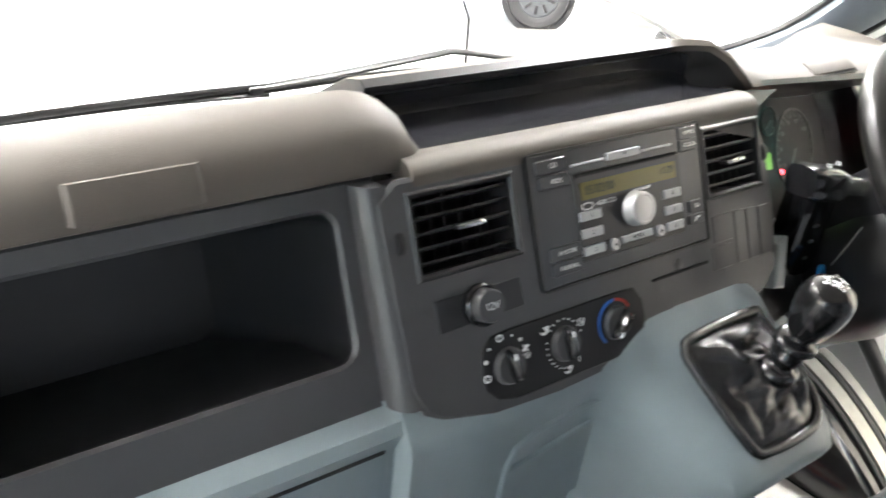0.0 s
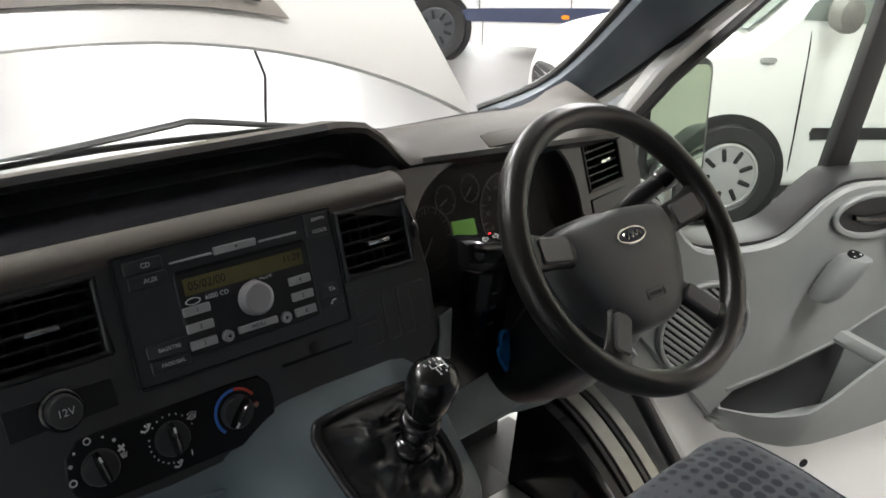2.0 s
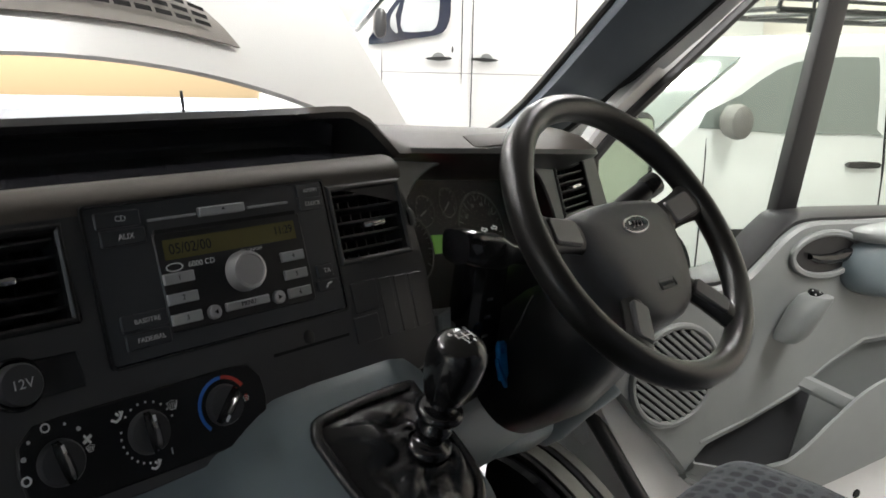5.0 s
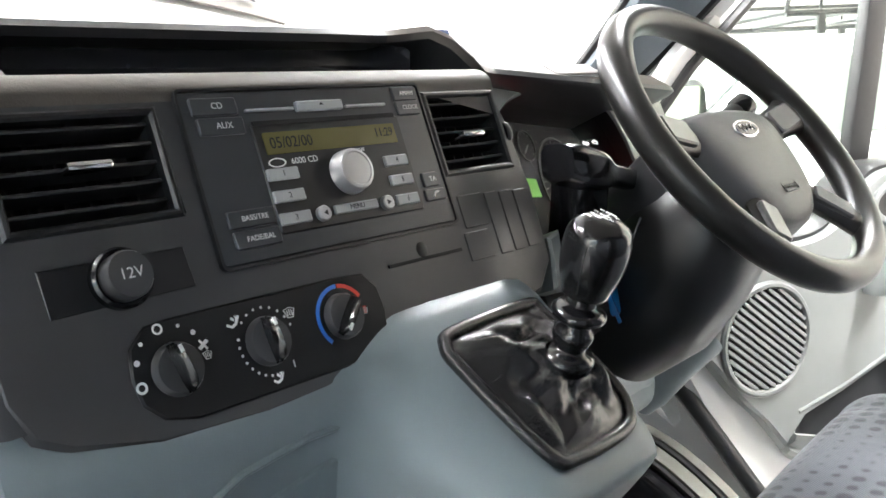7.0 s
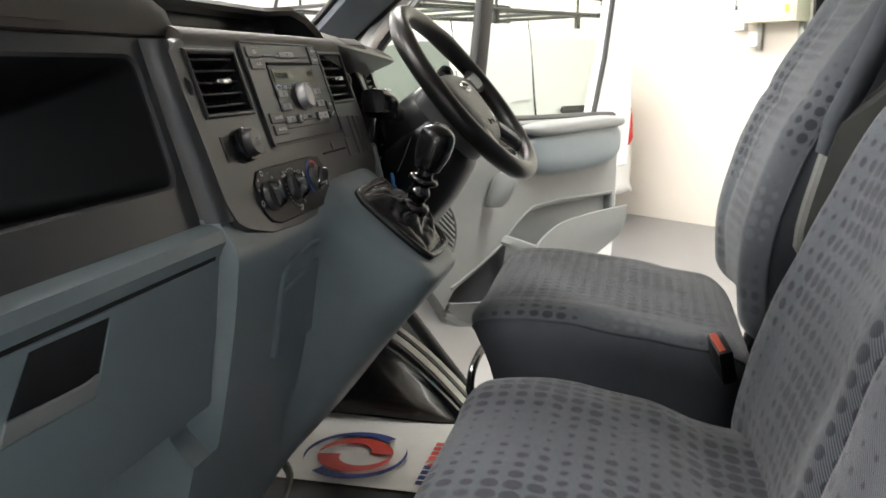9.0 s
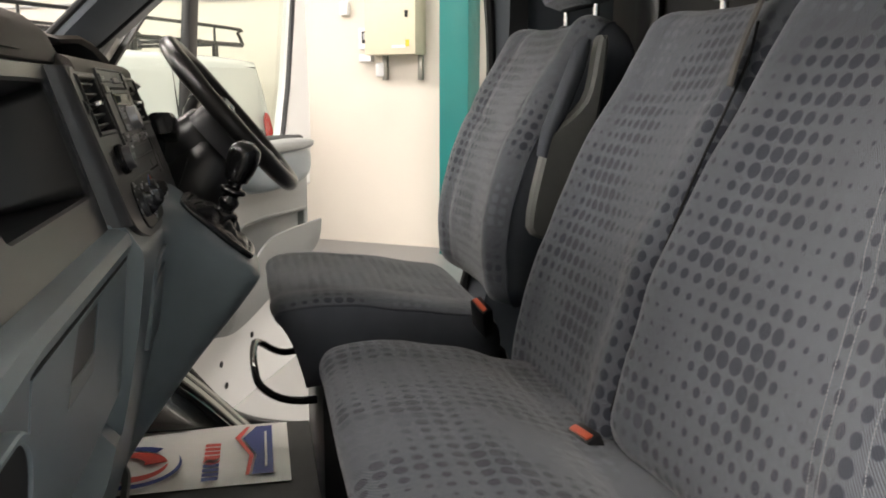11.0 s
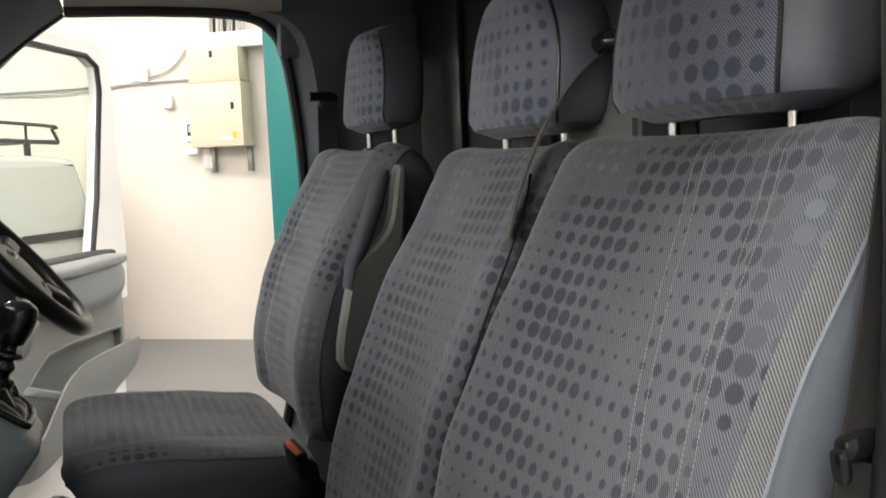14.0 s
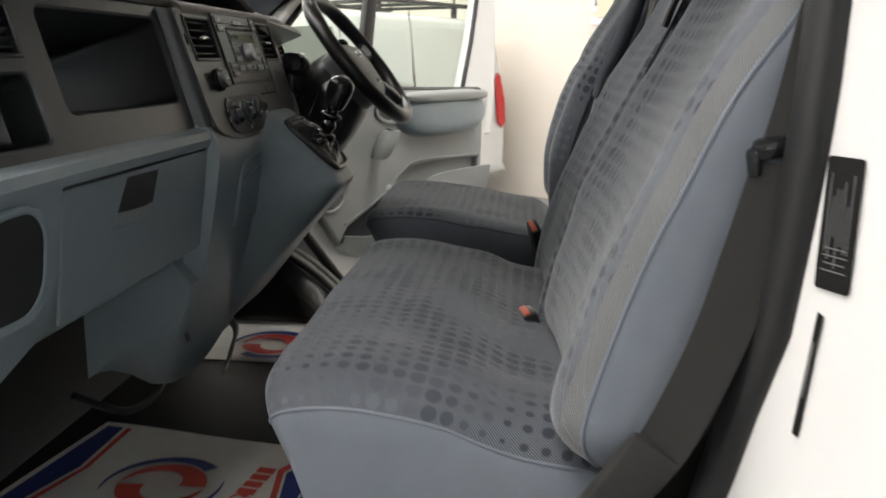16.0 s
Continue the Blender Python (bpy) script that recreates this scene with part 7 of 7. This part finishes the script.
for c, s, mt, nm in (((-0.04, -0.59, 1.99), (0.08, 0.12, 0.20), M_INK, "case"), ((-0.035, -0.59, 1.81), (0.07, 0.13, 0.07), M_INK, "terminal_cover"), ((-0.082, -0.595, 2.0), (0.004, 0.06, 0.11), M_BLACK, "display"), ((-0.085, -0.595, 2.01), (0.003, 0.035, 0.06), M_INKDIM, "screen")):
    bm = mesh()
    box(bm, c, s, HALL, r=0.003, seg=1)
    part(nm, bm, mt, meter)
for v, z, nm in ((-0.13, 2.54, "junction_box"), (-0.36, 2.28, "junction_box"), (-1.42, 1.76, "wall_socket"), (-0.74, 1.70, "junction_box")):
    bm = mesh()
    box(bm, (-0.03, v, z), (0.06, 0.09, 0.13), HALL, r=0.012)
    tagged(part(nm, bm, M_INK), "small white plastic box on the wall", nm.replace("_", " "), "wall boxes")
bm = mesh()
tube(bm, [HALL @ Vector((-0.02, v, z)) for v, z in ((5.0, 2.44), (2.5, 2.46), (0.2, 2.46), (-0.2, 2.47), (-0.66, 2.47))], 0.012, 8)
tagged(part("conduit", bm, M_INKDIM), "thin pale conduit along the wall", "conduit")
bm = mesh()
tube(bm, smooth_path([HALL @ Vector((-0.02, v, z)) for v, z in ((3.0, 2.52), (1.2, 2.42), (0.3, 2.44), (-0.1, 2.50), (-0.4, 2.58), (-0.58, 2.76))], 6), 0.008, 6)
tagged(part("loose_cable", bm, M_INKDIM), "thin grey cable looped along the wall", "cable")
bm = mesh()
box(bm, (-0.15, -1.60, 3.0), (0.30, 0.28, 6.0), HALL, r=0.01)
tagged(part("steel_column", bm, M_TEAL), "teal painted steel column against the wall", "steel column", kind="structure")
bm = mesh()
box(bm, (-0.012, 2.925, 2.95), (0.02, 0.72, 0.215), HALL, r=0.003)
sg = tagged(part("fire_exit_sign", bm, material("pale_sign_board", (0.60, 0.57, 0.47), 0.5, bump=0.0, var=0.04)), "pale fire exit sign with brown-grey capital letters on the wall", "wall sign")
SGN = HALL @ Matrix(((0, 0, -1, -0.0235), (-1, 0, 0, 2.925), (0, 1, 0, 2.948), (0, 0, 0, 1)))
lettering("FIRE EXIT", SGN, 0.165, material("brown_grey_letters", (0.16, 0.14, 0.11), 0.6, bump=0.0), sg, depth=0.001, squeeze=0.86)


# ---- parked vehicles ----
def vehicle(name, m, prof, half, roof_z, label, category, narrow=0.12, waist=0.95):
    """A closed body over its side outline, drawn in at the flanks and towards the roof. Local x runs to the nose, y to its left."""
    ob = thing(name, tuple(m.translation), label, category, "parked vehicles")

    def skin(x, s, z):
        k = max(0.0, (z - waist) / (roof_z - waist))
        nose = max(0.0, (x - 0.25) / 0.7)
        return m @ Vector((x, half * s * (1 - narrow * k ** 1.3) * (1 - 0.10 * nose ** 2), z))

    P = [(p.x, p.y) for p in smooth_path([(x, z, 0) for x, z in prof], 3, True)]
    bm = mesh()
    rings(bm, [[skin(x, s, z) for x, z in shrink(P, d)] for s, d in ((-1, 0.075), (-0.985, 0.035), (-0.95, 0.012), (-0.88, 0.0), (-0.4, -0.008), (0.4, -0.008), (0.88, 0.0), (0.95, 0.012), (0.985, 0.035), (1, 0.075))])
    part("body", bm, M_WHITE, ob, "white painted body")
    return ob, skin


def side_panel(ob, skin, pts, name, mt, label="", out=0.004, t=0.012, s=1.0):
    """A panel lying on the flank."""
    bm = mesh()
    q = [(p.x, p.y) for p in smooth_path([(x, z, 0) for x, z in pts], 2, True)]
    plate(bm, q, t)
    for v in bm.verts:
        x, z, d = v.co.x, v.co.y, v.co.z
        base = skin(x, s, z)
        outw = (skin(x, s * 1.01, z) - base).normalized()
        v.co = base + outw * (out + d)
    return part(name, bm, mt, ob, label)


def road_wheel(ob, m, x, half, r, s=1, face=None):
    c = m @ pose(x, (half - 0.02) * s, r, -90 * s, 0, 0)
    bm = mesh()
    lathe(bm, [(r * 1.17, -0.05), (r * 1.17, 0.026), (r * 1.0, 0.028), (r, -0.02)], c, 36)
    part("wheel_arch", bm, M_DARK, ob)
    bm = mesh()
    lathe(bm, [(r * 0.6, -0.12), (r * 0.97, -0.12), (r, -0.10), (r, 0.03), (r * 0.96, 0.05), (r * 0.70, 0.055), (r * 0.64, 0.04)], c, 36)
    w = part("wheel", bm, M_RUBBER, ob, "black tyre")
    bm = mesh()
    lathe(bm, [(r * 0.65, 0.045), (r * 0.60, 0.05), (r * 0.55, 0.025), (r * 0.2, 0.05), (0, 0.055)], c, 30)
    rim = part("wheel_trim", bm, face or M_SILVER, w, "wheel trim")
    for k in range(9):
        bm = mesh()
        box(bm, (r * 0.42, 0, 0.045), (r * 0.26, r * 0.09, 0.02), c @ pose(0, 0, 0, 0, 0, 40 * k), r=0.01)
        part("trim_slot", bm, M_DARK, rim)


M_CARGLASS = material("grey_green_car_glass", (0.20, 0.225, 0.21), 0.06, bump=0, var=0.1, coat=0.5)
M_LAMP = material("clear_lamp_glass", (0.45, 0.46, 0.47), 0.12, metal=0.5, bump=0, var=0.2)
M_TAIL = material("red_lamp_glass", (0.5, 0.02, 0.02), 0.2, bump=0, var=0.1)
M_ORANGE = material("orange_lamp_glass", (0.8, 0.25, 0.02), 0.25, bump=0, var=0.1)
KH = 0.90
KM = Matrix(((-U.x, -V.x, 0, 4.11 + V.x * (KH - 0.05)), (-U.y, -V.y, 0, 2.73 + V.y * (KH - 0.05)), (0, 0, 1, 0), (0, 0, 0, 1)))
kprof = [(0.78, 0.24), (0.86, 0.34), (0.88, 0.55), (0.84, 0.74), (0.74, 0.90), (0.55, 0.985), (0.25, 1.05), (-0.08, 1.11), (-0.40, 1.38), (-0.74, 1.64), (-1.0, 1.745), (-1.5, 1.80), (-2.4, 1.815), (-3.6, 1.79), (-3.77, 1.70), (-3.87, 1.2), (-3.91, 0.8), (-3.91, 0.4), (-3.83, 0.26), (-2.0, 0.22), (-0.6, 0.22)]
car, ks = vehicle("small_van", KM, kprof, KH, 1.8, "small white delivery van with a black roof rack", "van")
side_panel(car, ks, [(-0.34, 1.22), (-0.62, 1.42), (-0.86, 1.57), (-1.1, 1.64), (-1.50, 1.66), (-1.57, 1.61), (-1.57, 1.22), (-1.52, 1.19)], "side_window", M_CARGLASS, "dark door window")
side_panel(car, ks, [(-1.69, 1.21), (-1.69, 1.62), (-1.74, 1.66), (-2.36, 1.65), (-2.42, 1.60), (-2.44, 1.25), (-2.38, 1.20)], "pressed_panel", M_WHITE, "white pressed side panel", 0.003, 0.01)
side_panel(car, ks, [(-0.50, 0.54), (-0.6, 0.535), (-1.5, 0.535), (-1.60, 0.54), (-1.60, 0.60), (-1.5, 0.605), (-0.6, 0.605), (-0.50, 0.60)], "rubbing_strip", M_BLACK, "black rubbing strip", 0.008)
side_panel(car, ks, [(-1.70, 0.54), (-1.8, 0.535), (-2.25, 0.535), (-2.32, 0.54), (-2.32, 0.60), (-2.25, 0.605), (-1.8, 0.605), (-1.70, 0.60)], "rubbing_strip", M_BLACK, "black rubbing strip", 0.008)
# plain black band across the rear flank, above the strips
side_panel(car, ks, [(-2.85, 1.07), (-3.0, 1.065), (-3.55, 1.065), (-3.66, 1.07), (-3.66, 1.13), (-3.55, 1.135), (-3.0, 1.135), (-2.85, 1.13)], "rear_black_band", M_BLACK, "black band along the rear flank", 0.008)
side_panel(car, ks, [(-1.38, 0.985), (-1.58, 0.985), (-1.58, 1.02), (-1.38, 1.02)], "door_handle", M_BLACK, "black door handle", 0.03, 0.03)
side_panel(car, ks, [(-0.12, 0.985), (-0.20, 0.985), (-0.20, 1.01), (-0.12, 1.01)], "side_repeater", M_LAMP, "clear side lamp", 0.012)
side_panel(car, ks, [(-3.87, 0.80), (-3.74, 0.80), (-3.71, 1.22), (-3.80, 1.26)], "tail_lamp", M_TAIL, "tall red tail lamp", 0.012)
for xx, z0, z1 in ((-0.40, 0.42, 1.08), (-1.645, 0.36, 1.66), (-2.52, 0.36, 1.68)):
    side_panel(car, ks, [(xx, z0), (xx + 0.008, z0), (xx + 0.008, z1), (xx, z1)], "door_gap", M_DARK, "", 0.002)
side_panel(car, ks, [(0.62, 0.60), (0.80, 0.62), (0.78, 0.74), (0.66, 0.86), (0.42, 0.93), (0.46, 0.80)], "headlamp", M_LAMP, "clear headlamp", 0.012)
bm = mesh()
plate(bm, soft([(-0.52, 0.52), (0.52, 0.52), (0.46, 0.74), (-0.46, 0.74)]), 0.05, KM @ Matrix(((0, 0, 1, 0.885), (1, 0, 0, 0), (0, 1, 0, 0), (0, 0, 0, 1))), ch=0.01)
gk = part("front_grille", bm, M_DARK, car, "dark grille with chrome bars")
for z in (0.57, 0.62, 0.67, 0.72):
    bm = mesh()
    box(bm, (0.888, 0, z), (0.02, 0.92, 0.012), KM, r=0.004)
    part("grille_bar", bm, M_CHROME, gk)
bm = mesh()
box(bm, (0.80, 0, 0.33), (0.20, 1.5, 0.20), KM, r=0.05)
part("front_bumper", bm, material("grey_bumper_plastic", (0.10, 0.10, 0.105), 0.55, bump=0.2), car, "grey lower bumper")
# windscreen of the small van
bm = mesh()
rings(bm, [[KM @ Vector((x + 0.02 + 0.03 * (1 - (yy / 0.74) ** 2), yy * w, z + 0.012)) for yy in (-0.74, -0.5, 0, 0.5, 0.74)] for x, z, w in ((-0.10, 1.135, 1.0), (-0.40, 1.385, 0.95), (-0.72, 1.63, 0.90))], closed=False)
bmesh.ops.solidify(bm, geom=list(bm.faces), thickness=0.006)
part("windscreen", bm, M_CARGLASS, car)
for s in (1,):
    bm = mesh()
    rs = [[KM @ Vector((-0.50 + 0.075 * math.sin(b) * r, (KH + 0.03 + d) * s, 1.27 + 0.105 * math.cos(b) * r)) for b in (2 * math.pi * q / 20 for q in range(20))] for d, r in ((-0.02, 0.5), (0.02, 0.9), (0.10, 1.0), (0.16, 0.9), (0.18, 0.5))]
    rings(bm, rs)
    part("side_mirror", bm, material("grey_mirror_plastic", (0.16, 0.15, 0.14), 0.5, bump=0.2), car, "grey plastic side mirror")
for x in (0.0, -2.70):
    road_wheel(car, KM, x, KH, 0.315)
rack = thing("roof_rack", tuple(KM @ Vector((-2, 0, 1.85))), "black steel roof rack on the small van", "roof rack")
for y in (-0.62, 0.62):
    bm = mesh()
    tube(bm, [KM @ Vector((-0.95, y, 1.93)), KM @ Vector((-3.76, y, 1.93))], 0.022, 8)
    part("rail", bm, M_BLACK, rack)
    bm = mesh()
    tube(bm, smooth_path([KM @ Vector(p) for p in ((-0.95, y, 1.93), (-1.0, y, 2.06), (-1.12, y, 2.09), (-3.55, y, 2.08), (-3.70, y, 2.04), (-3.78, y, 1.93))], 4), 0.016, 8)
    part("upper_rail", bm, M_BLACK, rack)
    for x in (-1.2, -2.3, -3.35):
        bm = mesh()
        box(bm, (x, y, 1.87), (0.05, 0.04, 0.14), KM, r=0.006)
        part("foot", bm, M_BLACK, rack)
        bm = mesh()
        tube(bm, [KM @ Vector((x, y, 1.93)), KM @ Vector((x, y, 2.09))], 0.012, 6)
        part("stay", bm, M_BLACK, rack)
for k in range(6):
    x = -0.98 - 0.54 * k
    bm = mesh()
    tube(bm, [KM @ Vector((x, -0.62, 1.94)), KM @ Vector((x, 0.62, 1.94))], 0.018, 8)
    part("crossbar", bm, M_BLACK, rack)

SH = 1.0
SM = Matrix(((-U.x, -V.x, 0, 6.28 + V.x * (SH - 0.05)), (-U.y, -V.y, 0, 7.9 + V.y * (SH - 0.05)), (0, 0, 1, 0), (0, 0, 0, 1)))
sprof = [(0.82, 0.30), (0.93, 0.42), (0.97, 0.70), (0.94, 1.02), (0.82, 1.28), (0.50, 1.50), (0.10, 1.66), (-0.22, 1.82), (-0.52, 2.20), (-0.80, 2.52), (-1.15, 2.68), (-1.7, 2.76), (-3.0, 2.80), (-5.3, 2.80), (-5.45, 2.68), (-5.5, 1.5), (-5.5, 0.5), (-5.4, 0.34), (-3.0, 0.32), (-0.8, 0.32)]
big, bs = vehicle("panel_van", SM, sprof, SH, 2.80, "large white panel van with a navy side band", "van", 0.09, 1.2)
M_NAVYGLASS = material("dark_navy_window_border", (0.022, 0.028, 0.05), 0.12, bump=0, var=0.3, coat=0.4)
# the pale colour stands for bright light seen through the door glass
M_PALEGLASS = material("car_glass_with_painted_brightness", (0.55, 0.58, 0.60), 0.06, bump=0, var=0.12, scale=3, coat=0.5)
sw = side_panel(big, bs, [(-0.30, 1.66), (-0.40, 1.86), (-0.70, 2.28), (-0.86, 2.40), (-1.20, 2.42), (-1.26, 2.36), (-1.27, 2.05), (-1.22, 1.87), (-1.10, 1.79), (-0.8, 1.74)], "side_window", M_NAVYGLASS, "dark bordered door window", 0.004, 0.010)
for pts in ([(-0.70, 1.82), (-0.68, 2.0), (-0.76, 2.28), (-0.88, 2.34), (-1.08, 2.34), (-1.13, 2.28), (-1.12, 1.96), (-1.06, 1.85), (-0.96, 1.83)], [(-0.60, 1.81), (-0.64, 1.81), (-0.61, 2.0), (-0.66, 2.14), (-0.56, 2.0), (-0.55, 1.88)]):
    bm = mesh()
    plate(bm, [(p.x, p.y) for p in smooth_path([(x, z, 0) for x, z in pts], 2, True)], 0.004)
    for v in bm.verts:
        v.co = bs(v.co.x, 1.0, v.co.y) - V * (0.016 + v.co.z)
    part("pane", bm, M_PALEGLASS, sw, "pane coloured pale for the brightness seen through it")
NAVYBAND = material("dark_navy_stripe", (0.035, 0.045, 0.09), 0.4, bump=0.0, wear=0.1)
side_panel(big, bs, [(-0.36, 0.455), (-3.2, 0.455), (-3.2, 0.60), (-0.36, 0.60)], "side_band", NAVYBAND, "scuffed navy rubbing band", 0.010)
side_panel(big, bs, [(-0.47, 0.17), (-3.2, 0.17), (-3.2, 0.45), (-0.40, 0.45)], "sill_panel", M_WHITE, "white sill skirt", -0.004, 0.02)
side_panel(big, bs, [(-0.50, 0.455), (-0.507, 0.455), (-0.507, 0.19), (-0.50, 0.19)], "skirt_joint", M_PANEL, "", 0.014, 0.004)
side_panel(big, bs, [(-1.44, 0.49), (-1.52, 0.49), (-1.52, 0.53), (-1.44, 0.53)], "side_marker", M_ORANGE, "orange side marker", 0.020)
for xx, z0 in ((-1.42, 1.36), (-1.55, 0.61), (-2.85, 0.61), (-0.46, 0.61)):
    side_panel(big, bs, [(xx, z0), (xx + 0.009, z0), (xx + 0.009, 2.4 if xx < -1 else 1.5), (xx, 2.4 if xx < -1 else 1.5)], "door_gap", M_DARK, "", 0.002)
# grey strip paints the shade line of the pressed crease
side_panel(big, bs, [(-0.5, 1.352), (-2.6, 1.352), (-2.6, 1.360), (-0.5, 1.360)], "crease_shade", M_DOORGREY, "thin grey strip for the shade of a crease along the flank", 0.002, 0.006)
side_panel(big, bs, [(-1.29, 1.60), (-1.31, 1.60), (-1.31, 1.66), (-1.29, 1.66)], "lock", M_PANEL, "small lock cover", 0.004, 0.006)
for x0, x1, c in ((-1.00, -1.26, -1.13), (-1.83, -1.55, -1.72)):
    # grey patch on the white flank paints the scoop's shade
    side_panel(big, bs, [(c + 0.08, 1.50), (c - 0.08, 1.50), (c - 0.06, 1.57), (c, 1.595), (c + 0.06, 1.57)], "scoop_shade", M_DOORGREY, "flat grey patch for the shade in the handle scoop", 0.003, 0.006)
    side_panel(big, bs, [(x0, 1.505), (x1, 1.51), (x1, 1.545), (x0, 1.535)] if x0 > x1 else [(x1, 1.51), (x0, 1.505), (x0, 1.535), (x1, 1.545)], "door_handle", M_BLACK, "black door handle", 0.03, 0.03)
bm = mesh()
rs = [[SM @ Vector((-0.40 + 0.075 * math.copysign(abs(math.sin(b)) ** 0.7, math.sin(b)) * r, SH + 0.03 + d, 1.90 + 0.17 * math.copysign(abs(math.cos(b)) ** 0.7, math.cos(b)) * r)) for b in (2 * math.pi * q / 20 for q in range(20))] for d, r in ((-0.02, 0.5), (0.04, 0.9), (0.14, 1.0), (0.18, 0.9), (0.20, 0.5))]
rings(bm, rs)
part("side_mirror", bm, M_PANEL, big, "black side mirror")
bm = mesh()
rings(bm, [[SM @ Vector((x + 0.03 + 0.04 * (1 - (yy / 0.82) ** 2), yy * w, z + 0.015)) for yy in (-0.82, -0.5, 0, 0.5, 0.82)] for x, z, w in ((-0.20, 1.83, 1.0), (-0.52, 2.22, 0.96), (-0.76, 2.50, 0.93))], closed=False)
bmesh.ops.solidify(bm, geom=list(bm.faces), thickness=0.006)
part("windscreen", bm, M_CARGLASS, big)
for x in (0.06, -3.66):
    road_wheel(big, SM, x, SH, 0.37, face=M_RADIO)
bm = mesh()
lathe(bm, [(0.44, -0.02), (0.44, 0.03), (0.47, 0.045), (0.55, 0.03), (0.57, 0.0), (0.57, -0.02)], SM @ pose(0.06, SH - 0.02, 0.37, -90, 0, 0), 48)
bmesh.ops.bisect_plane(bm, geom=list(bm.verts) + list(bm.edges) + list(bm.faces), plane_co=SM @ Vector((0, 0, 0.60)), plane_no=(0, 0, -1), clear_outer=True)
part("wheel_arch_flare", bm, M_WHITE, big, "white flared wheel arch")
